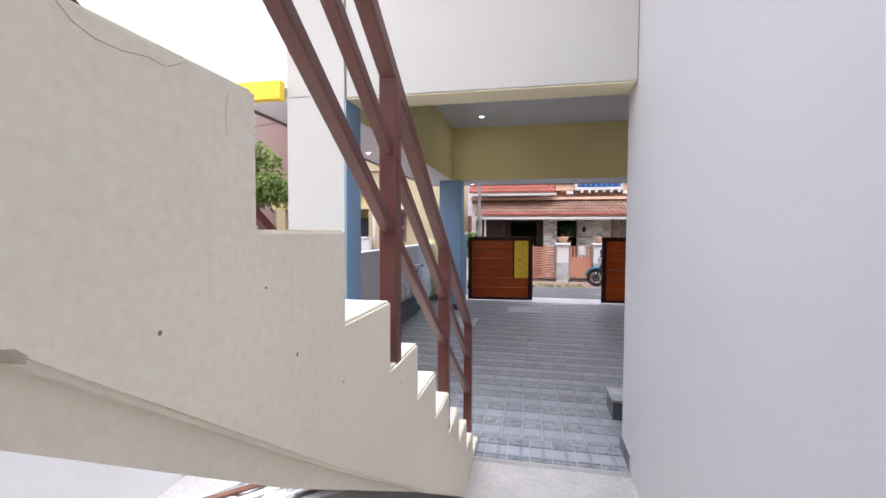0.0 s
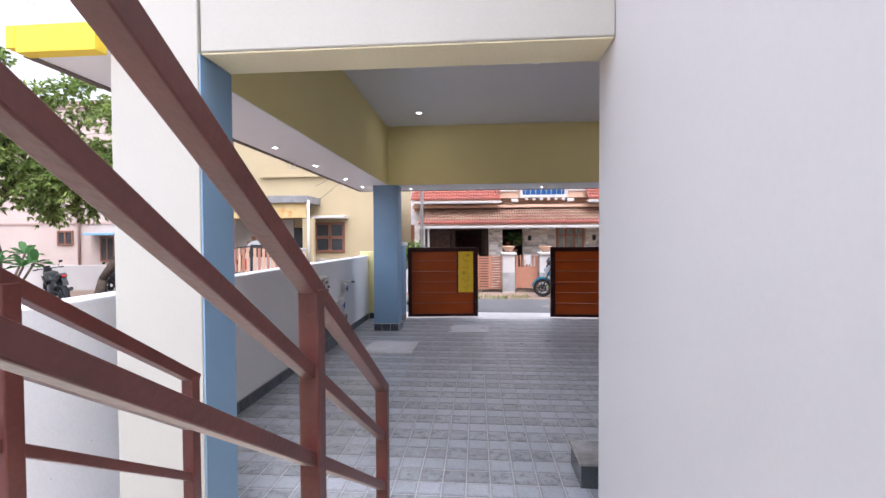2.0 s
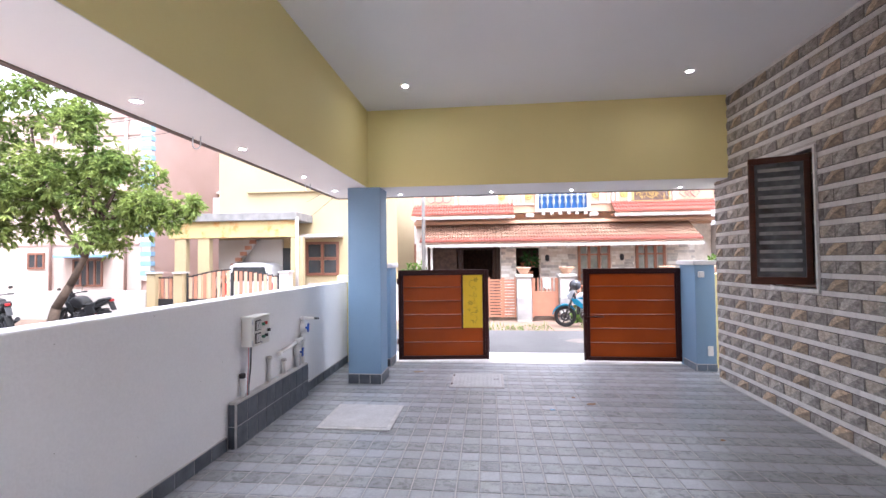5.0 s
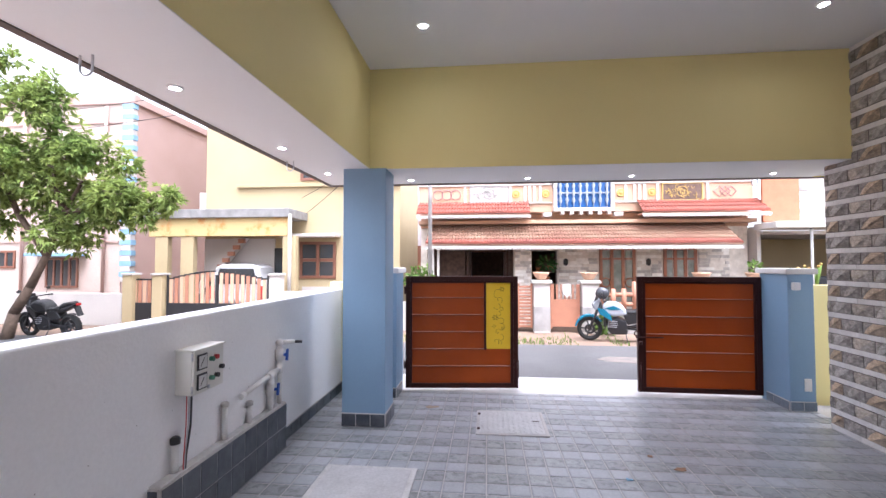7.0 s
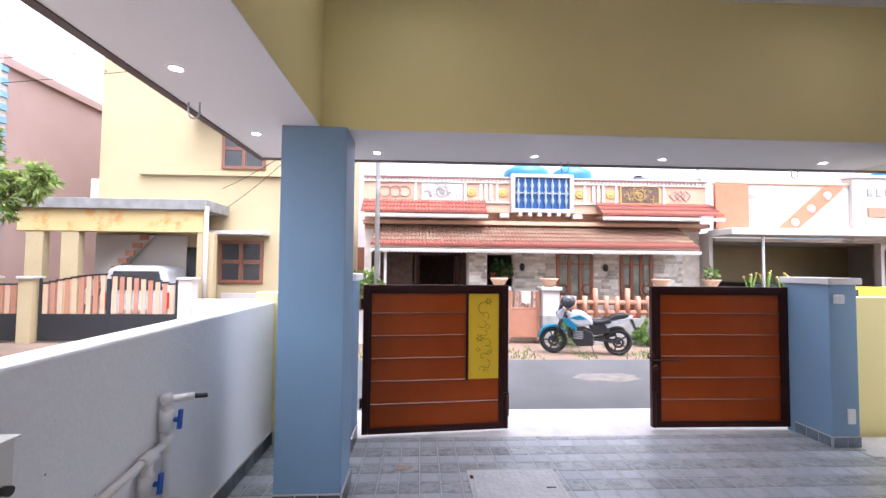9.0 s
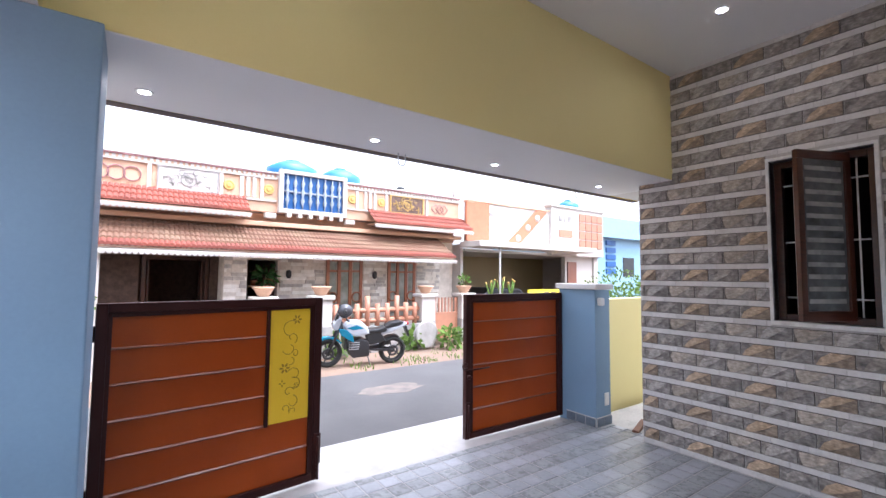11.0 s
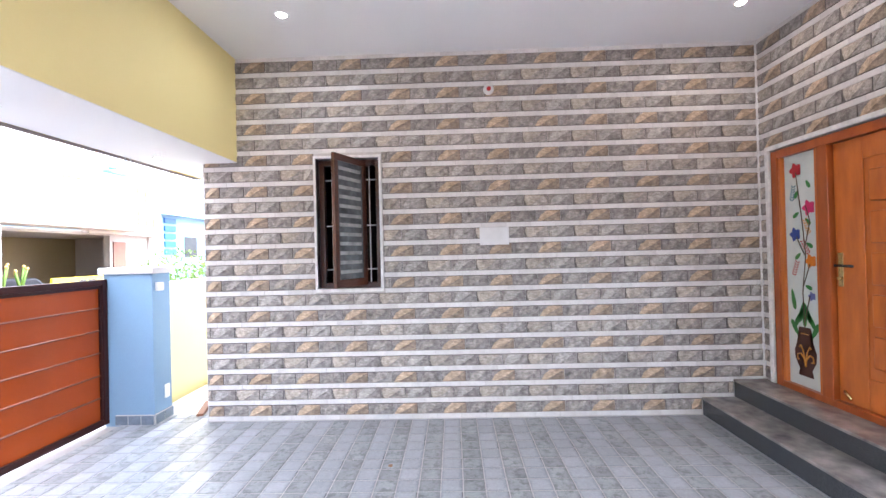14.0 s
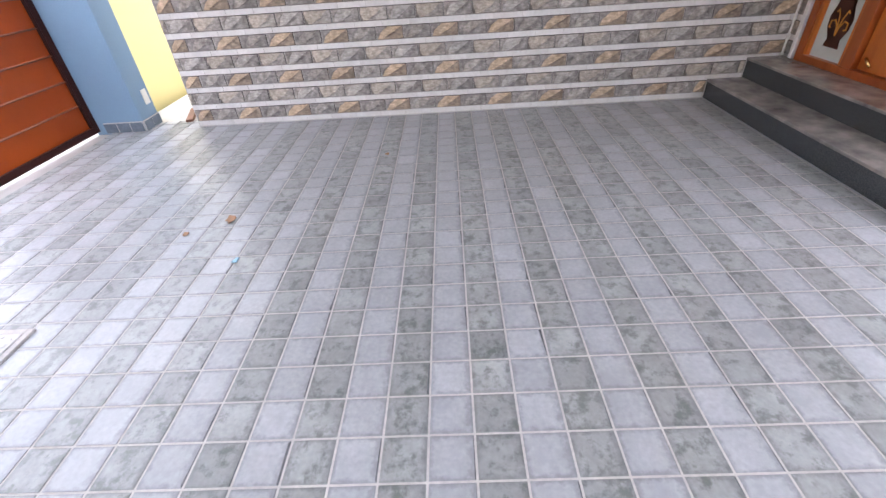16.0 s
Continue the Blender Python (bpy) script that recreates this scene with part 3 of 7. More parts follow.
box((-2.16, 8.522, ZS + 0.001), (3.6, 8.60, 2.54), 0.004, bm=bm)
box((-2.16, 2.38, ZS - 0.02), (-1.76, 2.448, 2.54), 0.004, bm=bm)
S("fascia", bm, M_brightyellow, "bright yellow painted slab edge", "fascia")
M_drip = mat("dark_drip_edge", (0.13, 0.10, 0.09), 0.8, bump=0.1)
bm = box((-2.208, 2.46, ZS - 0.007), (-2.161, 8.598, ZS))
box((-2.16, 8.523, ZS - 0.005), (3.6, 8.598, ZS), bm=bm)
S("drip_edge", bm, M_drip, "dark drip groove along the slab edge", "trim")
ZB = 2.41
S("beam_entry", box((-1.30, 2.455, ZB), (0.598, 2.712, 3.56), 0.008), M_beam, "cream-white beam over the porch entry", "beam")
S("beam_entry_soffit", box((-1.296, 2.462, ZB - 0.008), (0.594, 2.706, ZB - 0.001)), M_palebeam, "pale yellow underside of the entry beam", "beam")
S("beam_entry_inner", box((-1.30, 2.713, ZB), (0.598, 2.718, ZC - 0.002)), M_yellow, "yellow inner face of the entry beam", "beam")
S("upper_wall", box((-1.78, 2.425, 3.562), (3.02, 8.02, 7.0)), M_white, "white upper storey walls", "wall")
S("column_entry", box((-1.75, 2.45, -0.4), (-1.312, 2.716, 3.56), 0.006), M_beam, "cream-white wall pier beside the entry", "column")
S("column_entry_face", box((-1.310, 2.456, -0.03), (-1.302, 2.718, ZB - 0.008)), M_blue, "blue-grey painted inner face of the pier", "column")
S("column_entry_back", box((-1.75, 2.7165, -0.03), (-1.311, 2.7195, ZS - 0.002)), M_blue, "blue-grey painted back face of the pier", "column")

# ---------- front pillar ----------
PX0, PX1, PY0, PY1 = -1.735, -1.32, 7.655, 8.0
S("pillar", box((PX0, PY0, -0.02), (PX1, PY1, ZS - 0.001), 0.006), M_blue, "blue-grey painted square porch pillar", "pillar")
skirt = thing("pillar_skirting", ((PX0 + PX1) / 2, PY0, 0), "dark slate skirting tiles round the pillar", "skirting", kind="structure")


def skirt_run(parent, a, b, h, normal, pitch=0.148, z0=0.0, rows=1, t=0.014, tile_m=None):
    """Skirting tiles in a run from a to b, standing proud along the normal."""
    a, b = Vector((*a, 0)), Vector((*b, 0))
    d = b - a
    n = max(1, round(d.length / pitch))
    rh = h / rows
    nv = Vector((*normal, 0)) * t
    bed = Vector((*normal, 0)) * (t - 0.003)
    e = d.normalized() * 0.002
    p, q = a + e, b - e
    part("grout_bed", box([min(p[k], q[k], p[k] + bed[k], q[k] + bed[k]) for k in range(2)] + [z0], [max(p[k], q[k], p[k] + bed[k], q[k] + bed[k]) for k in range(2)] + [z0 + h + 0.004]), M_grout, parent)
    for r in range(rows):
        for i in range(n):
            p, q = a + d * (i / n), a + d * ((i + 1) / n)
            g = d.normalized() * 0.0035
            p, q = p + g, q - g
            lo = [min(p[k], q[k], p[k] + nv[k], q[k] + nv[k]) for k in range(2)]
            hi = [max(p[k], q[k], p[k] + nv[k], q[k] + nv[k]) for k in range(2)]
            part("tile", box((*lo, z0 + r * rh + 0.003), (*hi, z0 + (r + 1) * rh - 0.003), 0.0015), tile_m or M_skirt, parent)


skirt_run(skirt, (PX0, PY0), (PX1, PY0), 0.12, (0, -1))
skirt_run(skirt, (PX1, PY0), (PX1, PY1), 0.12, (1, 0))
wl_skirt = thing("wall_skirting", (XL, 5, 0), "dark slate skirting tiles along the boundary wall", "skirting", kind="structure")
skirt_run(wl_skirt, (XL, 2.95), (XL, 5.70), 0.11, (1, 0), 0.2)
skirt_run(wl_skirt, (XL, 7.17), (XL, 8.74), 0.11, (1, 0), 0.2)
skirt_run(wl_skirt, (XL + 0.02, 8.762), (-1.70, 8.762), 0.11, (0, -1), 0.2)
ws2 = thing("house_wall_skirting", (0.60, 2.6, 0), "dark slate skirting tiles at the house corner", "skirting", kind="structure")
skirt_run(ws2, (0.60, 2.42), (0.60, 2.715), 0.1, (-1, 0), 0.15)

# ---------- gate posts ----------


def gate_post(x0, x1, y0, y1, label):
    p = thing("gate_post", ((x0 + x1) / 2, (y0 + y1) / 2, 0), label, "gate post", "gate posts")
    part("shaft", box((x0, y0, -0.2), (x1, y1, 1.41), 0.006), M_blue, p)
    part("cap", box((x0 - 0.03, y0 - 0.03, 1.41), (x1 + 0.03, y1 + 0.03, 1.47), 0.008), M_white, p, "white plaster cap")
    return p


post_r = gate_post(2.755, 3.01, 8.53, 9.0, "blue-grey gate post with a white cap")
post_l = gate_post(-1.70, -1.40, 8.54, 8.95, "blue-grey gate post half behind the pillar")
sk = thing("post_skirting", (2.75, 8.5, 0), "slate skirting tiles round the gate post", "skirting", kind="structure")
skirt_run(sk, (2.755, 8.53), (2.755, 8.9), 0.09, (-1, 0), 0.12, tile_m=M_slate)
skirt_run(sk, (2.755, 8.53), (3.01, 8.53), 0.09, (0, -1), 0.128, tile_m=M_slate)
sk = thing("post_skirting", (-1.5, 8.5, 0), "slate skirting tiles round the gate post", "skirting", kind="structure")
skirt_run(sk, (-1.70, 8.54), (-1.40, 8.54), 0.11, (0, -1), 0.14)
skirt_run(sk, (-1.40, 8.54), (-1.40, 8.86), 0.11, (1, 0), 0.14)
sw = thing("wall_socket", (2.94, 8.53, 0.2), "white socket plate low on the gate post", "socket")
part("plate", box((2.895, 8.519, 0.20), (2.965, 8.53, 0.33), 0.004), M_pvc, sw)
pl = thing("post_light_box", (2.82, 8.53, 1.28), "small white junction box on the gate post", "junction box")
part("box_body", box((2.79, 8.49, 1.245), (2.86, 8.53, 1.325), 0.006), M_pvc, pl)
part("lid", box((2.794, 8.484, 1.25), (2.856, 8.490, 1.32), 0.003), M_laminate, pl)

# ---------- gate leaves ----------


def gate_leaf(hx, hy, ex, ey, yellow, label):
    """A sheet-metal leaf from the hinge to the free edge; local x along the leaf, y towards the porch."""
    d = Vector((ex - hx, ey - hy, 0))
    w = d.length
    g = thing("gate_leaf", (0, 0, 0), label, "gate", "pair of gate leaves")
    H, Z0, fr = 1.345, 0.022, 0.055

    def fr_part(nm, lo, hi, m, bev=0.004, par=None, lab=""):
        return part(nm, box(lo, hi, bev), m, par or g, lab)
    fr_part("stile", (0, -0.02, Z0), (fr, 0.03, Z0 + H), M_gframe)
    fr_part("stile", (w - fr, -0.02, Z0), (w, 0.03, Z0 + H), M_gframe)
    fr_part("top_rail", (fr, -0.02, Z0 + H - fr), (w - fr, 0.03, Z0 + H), M_gframe)
    fr_part("bottom_rail", (fr, -0.02, Z0), (w - fr, 0.03, Z0 + fr), M_gframe)
    inner = Z0 + H - fr - (Z0 + fr)
    n = 6
    px = w - fr - 0.335 if yellow else w - fr
    for i in range(n):
        z0 = Z0 + fr + inner * i / n
        z1 = Z0 + fr + inner * (i + 1) / n
        xe = w - fr if (not yellow or i < 2) else px
        fr_part("panel", (fr, -0.006, z0), (xe, 0.004, z1), M_gpanel, 0.001)
        if i:
            bm = prism([(-0.006, z0 - 0.009), (0.016, z0 - 0.008), (0.018, z0 - 0.003), (0.004, z0 + 0.006), (-0.006, z0 + 0.006)], fr, xe)
            part("slat", bm, M_gslat, g)
    # angle frame in front of the sheet
    for lo, hi in (((fr, 0.004, Z0 + fr), (fr + 0.022, 0.022, Z0 + H - fr)), ((w - fr - 0.036, 0.004, Z0 + fr), (w - fr, 0.022, Z0 + H - fr)), ((fr + 0.022, 0.004, Z0 + H - fr - 0.026), (w - fr - 0.036, 0.022, Z0 + H - fr))):
        fr_part("edge_bar", lo, hi, M_gframe, 0.002)
    if yellow:
        z0, z1 = Z0 + fr + inner * 2 / n, Z0 + H - fr
        fr_part("divider", (px - 0.02, -0.01, z0 - 0.012), (px + 0.004, 0.024, z1), M_gframe, 0.002)
        pan = fr_part("ornament_panel", (px + 0.006, -0.004, z0), (w - fr - 0.037, 0.014, z1 - 0.027), M_gyellow, 0.002, lab="yellow sheet with cut-out flower scrolls")
        cx = (px + w - fr) / 2 - 0.014
        y = 0.0155
        bm = bmesh.new()

        def petal(cx, cz, r, n, bm):
            for k in range(n):
                a = 2 * math.pi * k / n
                p = Vector((cx + math.cos(a) * r, y, cz + math.sin(a) * r))
                t = bmesh.new()
                bmesh.ops.create_circle(t, cap_ends=True, segments=8, radius=r * 0.42)
                for v in t.verts:
                    v.co = Vector((p.x + v.co.x * math.cos(a) * 1.5 - v.co.y * math.sin(a) * 0.7, y, p.z + v.co.x * math.sin(a) * 1.5 + v.co.y * math.cos(a) * 0.7))
                merge(bm, t)
        hgt = z1 - z0
        petal(cx + 0.045, z1 - 0.10, 0.022, 6, bm)
        petal(cx - 0.04, z0 + hgt * 0.46, 0.024, 6, bm)
        petal(cx - 0.055, z0 + hgt * 0.33, 0.016, 4, bm)
        petal(cx + 0.05, z0 + hgt * 0.30, 0.014, 5, bm)
        tagged(part("flower_cutout", bm, M_goldline, pan), kind="stuff")
        def scroll(x, f, r, a0, sweep, r2=0.25):
            """A curl that winds in from radius r to a share of it."""
            return [(x + r * (1 - (1 - r2) * k / 14) * math.cos(radians(a0 + sweep * k / 14)), f * hgt + r * (1 - (1 - r2) * k / 14) * math.sin(radians(a0 + sweep * k / 14))) for k in range(15)]
        for pts in (scroll(0.0, 0.80, 0.06, 60, 200, 0.8), scroll(0.01, 0.72, 0.045, -60, 300), scroll(-0.01, 0.63, 0.05, 200, 230, 0.5), scroll(0.035, 0.58, 0.03, 120, -330),
                    scroll(0.005, 0.53, 0.04, 250, 200), scroll(0.03, 0.40, 0.05, 150, -250, 0.5), scroll(0.035, 0.31, 0.055, 110, -230, 0.4), scroll(-0.005, 0.25, 0.04, 20, 300),
                    scroll(0.02, 0.16, 0.05, 80, -240, 0.4), scroll(-0.03, 0.11, 0.035, -40, 280), scroll(0.03, 0.08, 0.03, 200, -260)):
            wire("scroll_cutout", [(cx + p, y - 0.001, z0 + q) for p, q in pts], 0.0024, M_goldline, pan)
    # hinges and latch
    for z in (0.25, 1.15):
        part("hinge", tube((-0.012, 0.0, z), (-0.012, 0.0, z + 0.09), 0.012), M_gframe, g)
    part("bolt_rod", tube((w - 0.02, 0.045, 0.03), (w - 0.02, 0.045, 0.34), 0.009), M_gframe, g)
    part("bolt_plate", box((w - 0.05, 0.03, 0.14), (w + 0.004, 0.04, 0.36), 0.002), M_gframe, g)
    if not yellow:
        lb = part("latch", tube((w - 0.28, 0.04, 0.66), (w + 0.03, 0.04, 0.66), 0.008), M_gframe, g, "sliding latch bar")
        part("latch_knob", ball((w - 0.02, 0.055, 0.60), 0.02), M_gframe, lb)
        part("latch_ring", lathe([(0.028, -0.005), (0.034, 0), (0.028, 0.005), (0.02, 0)], (w + 0.012, 0.03, 0.70), "y", 14, ring=True), M_gframe, lb)
    ang = math.atan2(d.y, d.x)
    m = Matrix.Translation((hx, hy, 0)) @ Matrix.Rotation(ang, 4, 'Z')
    if d.x > 0:
        # the latch side looks at the porch
        for c in g.children_recursive:
            c.data.transform(Matrix.Scale(-1, 4, (0, 1, 0)))
            c.data.flip_normals()
    g.matrix_basis = m
    return g


gate_left = gate_leaf(-1.355, 8.89, 0.0, 9.02, True, "open rust-brown sheet metal gate leaf with a yellow ornament panel")
gate_right = gate_leaf(2.75, 8.985, 1.39, 9.0, False, "half-open rust-brown sheet metal gate leaf with a latch")

# ---------- staircase ----------
SX0, SX1 = -1.27, -0.385
prof = []
for k in range(-12, 9):
    y, z = 0.382 + 0.2805 * k, 1.492 - 0.1835 * k
    if k == -12:
        prof.append((y - 0.2805, z))
    prof += [(y, z), (y, z - 0.1835 if k < 8 else -0.05)]
low = [(2.02, -0.05), (1.11, 0.52), (0.34, 1.03), (-0.19, 1.40), (-3.3, 3.50)]
poly = prof + low
st = thing("staircase", (-0.8, 1.0, -0.03), "worn cream-plastered concrete outdoor staircase", "staircase")
bm = prism(poly, SX0, SX1, "x")
bmesh.ops.recalc_face_normals(bm, faces=bm.faces)
sharp = [e for e in bm.edges if len(e.link_faces) == 2 and e.calc_face_angle(0) > 0.9]
bmesh.ops.bevel(bm, geom=sharp, offset=0.006, segments=2, affect='EDGES')
part("flight", bm, M_cream, st)
bm = prism([(1.15, 0.50), (0.34, 1.04), (-0.19, 1.41), (-3.3, 3.51), (-3.3, 3.3), (-0.2, 1.342), (0.2, 1.075)], SX0 + 0.02, SX1 - 0.02, "x")
part("waist_slab", bm, M_cream, st)
for k in range(-12, 9):
    y, z = 0.382 + 0.2805 * k, 1.492 - 0.1835 * k
    part("tread", box((SX0 + 0.02, y - 0.27, z - 0.004), (SX1 - 0.007, y - 0.007, z + 0.0006)), M_cream, st)


M_crack = mat("plaster_crack", (0.45, 0.40, 0.32), 0.9, bump=0.0)
for pts in ([(-0.155, 1.672), (-0.137, 1.657), (-0.119, 1.651), (-0.094, 1.651), (-0.067, 1.656), (-0.048, 1.654)], [(-0.045, 1.655), (-0.028, 1.664), (-0.02, 1.672)],
            [(0.045, 1.657), (0.039, 1.633), (0.041, 1.607)]):
    wire("plaster_crack", [(SX1, a, b) for a, b in pts], 0.0005, M_crack, st, "hairline crack in the plaster")
bm = prism([(-0.30, 1.47), (-0.194, 1.409), (-0.185, 1.407), (-0.177, 1.400), (-0.179, 1.394), (-0.2, 1.402), (-0.30, 1.462)], SX1 - 0.004, SX1 + 0.0015, "x")
part("broken_plaster", bm, mat("bare_tan_mortar", (0.46, 0.41, 0.30), 0.9, (0.36, 0.32, 0.23), scale=30, bump=0.4), st, "bare mortar where the plaster edge broke off")


def railing(x, posts, label, size=0.05):
    """Square-tube railing: each post is (y, foot height); the rails run parallel to the flight."""
    r = thing("stair_railing", (x, posts[0][0], posts[0][1]), label, "railing", "stair railings")

    def zc(y):
        return 1.372 - 0.655 * (y - 1.57)
    for y, zb in posts:
        part("post", box((x - size / 2, y - size / 2, zb - 0.01), (x + size / 2, y + size / 2, zc(y) + 0.004), 0.004), M_rail, r)
    for off, nm, w, h in ((0.006, "handrail", 0.044, 0.044), (-0.208, "rail", 0.032, 0.032), (-0.423, "rail", 0.032, 0.032)):
        y0, y1 = posts[0][0], posts[-1][0] + (0.03 if nm == "handrail" else 0.0)
        part(nm, bar((x, y0, zc(y0) + off), (x, y1, zc(y1) + off), w, h), M_rail, r)
    return r


def foot(y):
    return 1.492 - 0.1835 * math.ceil((y - 0.382) / 0.2805)


railing(-0.415, [(y, foot(y)) for y in (-2.4, -0.85, 0.75, 1.525, 2.31)], "maroon painted square-tube stair railing beside the passage")
railing(-1.215, [(y, foot(y)) for y in (-2.4, -0.85, 0.72, 1.50, 2.22)], "maroon painted square-tube stair railing beside the boundary wall", 0.05)

# offcuts and scraps under the stairs
for i in range(13):
    a = radians(random.uniform(38, 58))
    L = random.uniform(0.5, 0.95)
    cx, cy = -1.95 + 0.05 * i, 1.52 + 0.012 * i
    m = random.choice((M_laminate, M_laminate, M_timber))
    w = random.uniform(0.02, 0.05)
    d = Vector((math.cos(a), math.sin(a), 0)) * L / 2
    z = -0.018 + 0.012 * (i % 4)
    solid("trim_offcut", bar(Vector((cx, cy, z)) - d, Vector((cx, cy, z)) + d, w, 0.014, bevel=0.001), m,
          "white laminate trim offcut on the yard slab" if m is M_laminate else "brown timber trim offcut on the yard slab", "offcut", "pile of offcuts")
for i, (x, y, s) in enumerate(((-1.62, 1.62, 0.1), (-1.5, 1.78, 0.13), (-1.38, 1.70, 0.09), (-1.3, 1.88, 0.12))):
    bm = prism([(x - s, y - s * 0.6), (x + s, y - s * 0.4), (x + s * 0.8, y + s * 0.7), (x - s * 0.9, y + s * 0.5)], -0.012 + 0.06, 0.064 - 0.008 + 0.003 * i, "z")
    for v in bm.verts:
        v.co.z += -0.05 + 0.004 * i
    solid("laminate_scrap", bm, M_laminate, "white laminate scrap lying on the offcuts", "scrap", "pile of offcuts")

# ---------- granite door steps ----------
stp = thing("granite_steps", (1.76, 3.2, 0), "two polished black granite door steps", "steps")
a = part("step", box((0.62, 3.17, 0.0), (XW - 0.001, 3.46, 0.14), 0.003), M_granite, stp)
part("tread", box((0.61, 3.16, 0.14), (XW - 0.001, 3.47, 0.162), 0.006), M_granite_top, a, "dusty granite tread with reflections in its colour")
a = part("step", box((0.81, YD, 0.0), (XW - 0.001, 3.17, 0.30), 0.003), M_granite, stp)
part("tread", box((0.806, YD, 0.30), (XW - 0.001, 3.18, 0.322), 0.006), M_granite_top, a, "dusty granite tread with reflections in its colour")

# ---------- front door with painted side light ----------
dr = thing("door_1", (1.8, YD, 0.32), "orange teak front door with a painted glass side light", "door")
FX0, FX1 = 1.0, 2.64
y0, y1 = YD - 0.10, YD + 0.012
part("jamb", box((FX1 - 0.07, y0, 0.32), (FX1, y1, 2.35), 0.005), M_doorframe, dr)
part("jamb", box((FX0, y0, 0.32), (FX0 + 0.07, y1, 2.35), 0.005), M_doorframe, dr)
part("head", box((FX0 + 0.07, y0, 2.28), (FX1 - 0.07, y1, 2.35), 0.005), M_doorframe, dr)
part("threshold", box((FX0 + 0.07, y0, 0.322), (FX1 - 0.07, y1, 0.375), 0.005), M_doorframe, dr)
part("mullion", box((2.06, y0, 0.375), (2.16, y1 + 0.004, 2.28), 0.005), M_doorframe, dr)
pane = part("side_light", box((2.16, YD - 0.05, 0.375), (FX1 - 0.07, YD - 0.03, 2.28), 0.001), M_artglass, dr, "frosted glass painted with flowers in a vase")
part("bead", box((2.16, YD - 0.03, 0.375), (2.195, y1 - 0.01, 2.28), 0.004), M_doorwood, dr)
part("bead", box((FX1 - 0.105, YD - 0.03, 0.375), (FX1 - 0.07, y1 - 0.01, 2.28), 0.004), M_doorwood, dr)
leaf = part("door_leaf", box((FX0 + 0.075, YD - 0.075, 0.38), (2.055, YD - 0.035, 2.275), 0.004), M_doorwood, dr)
yl = YD - 0.035
for lo, hi in (((1.82, yl, 0.38), (2.05, yl + 0.012, 2.275)), ((1.08, yl, 0.38), (1.25, yl + 0.012, 2.275)),
               ((1.25, yl, 2.12), (1.82, yl + 0.012, 2.275)), ((1.25, yl, 0.38), (1.82, yl + 0.012, 0.60))):
    part("door_rail", box(lo, hi, 0.005), M_doorwood, leaf)
for i in range(5):
    z = 0.68 + i * 0.285
    for x in (1.30, 1.57):
        part("raised_panel", box((x, yl, z), (x + 0.21, yl + 0.014, z + 0.22), 0.010), M_doorwood, leaf)
pl = part("lock_plate", box((1.985, yl + 0.012, 1.22), (2.03, yl + 0.020, 1.47), 0.004), M_brass, leaf, "brass lock plate")
part("lever", tube((2.0, yl + 0.055, 1.375), (1.87, yl + 0.055, 1.375), 0.010), M_windark, pl, "dark lever handle")
part("lever_stem", tube((2.005, yl + 0.02, 1.375), (2.005, yl + 0.06, 1.375), 0.011), M_windark, pl)
part("key_cylinder", tube((2.007, yl + 0.02, 1.28), (2.007, yl + 0.035, 1.28), 0.013), M_brass, pl)
part("floor_bolt", tube((2.0, yl + 0.02, 0.46), (1.93, yl + 0.035, 0.42), 0.010), M_brass, leaf, "brass door bolt")

# the painting on the side light
M_p = {n: mat("glass_paint_" + n, c, 0.35, bump=0.0, scale=20) for n, c in dict(
    red=(0.45, 0.02, 0.03), pink=(0.6, 0.03, 0.16), blue=(0.02, 0.06, 0.32), orange=(0.75, 0.22, 0.01), green=(0.03, 0.22, 0.04),
    stem=(0.09, 0.06, 0.03), brown=(0.07, 0.018, 0.010), gold=(0.6, 0.25, 0.03), teal=(0.05, 0.18, 0.24), rose=(0.45, 0.10, 0.10), violet=(0.14, 0.16, 0.42), straw=(0.6, 0.3, 0.06)).items()}
yp = YD - 0.0285


def blob(pts, m, name, yy=None):
    bm = bmesh.new()
    q = yp if yy is None else yy
    vs = [bm.verts.new((x, q, z)) for x, z in pts]
    f = bm.faces.new(vs)
    bmesh.ops.triangulate(bm, faces=[f])
    return part(name, bm, m, pane)


def oval(cx, cz, a, b, rot, m, name, n=10, yy=None):
    c, s = math.cos(radians(rot)), math.sin(radians(rot))
    pts = []
    for i in range(n):
        t = 2 * math.pi * i / n
        u, v = a * math.cos(t), b * math.sin(t) * (1 - 0.35 * math.cos(t))
        pts.append((cx + u * c - v * s, cz + u * s + v * c))
    return blob(pts, m, name, yy)


def bloom(cx, cz, r, m):
    pts = []
    for i in range(20):
        t = 2 * math.pi * i / 20
        q = r * (1 + 0.25 * math.cos(5 * t))
        pts.append((cx + q * math.cos(t), cz + q * math.sin(t)))
    blob(pts, m, "flower")


def frond(cx, cz, rot, m, n=6, s=0.022):
    for i in range(n):
        for sd in (-1, 1):
            a = radians(rot)
            px, pz = cx + math.cos(a) * i * s, cz + math.sin(a) * i * s
            oval(px + math.cos(a + sd * 0.9) * s * 0.8, pz + math.sin(a + sd * 0.9) * s * 0.8, s * 0.75, s * 0.3, rot + sd * 50, m, "frond_leaf", 6)


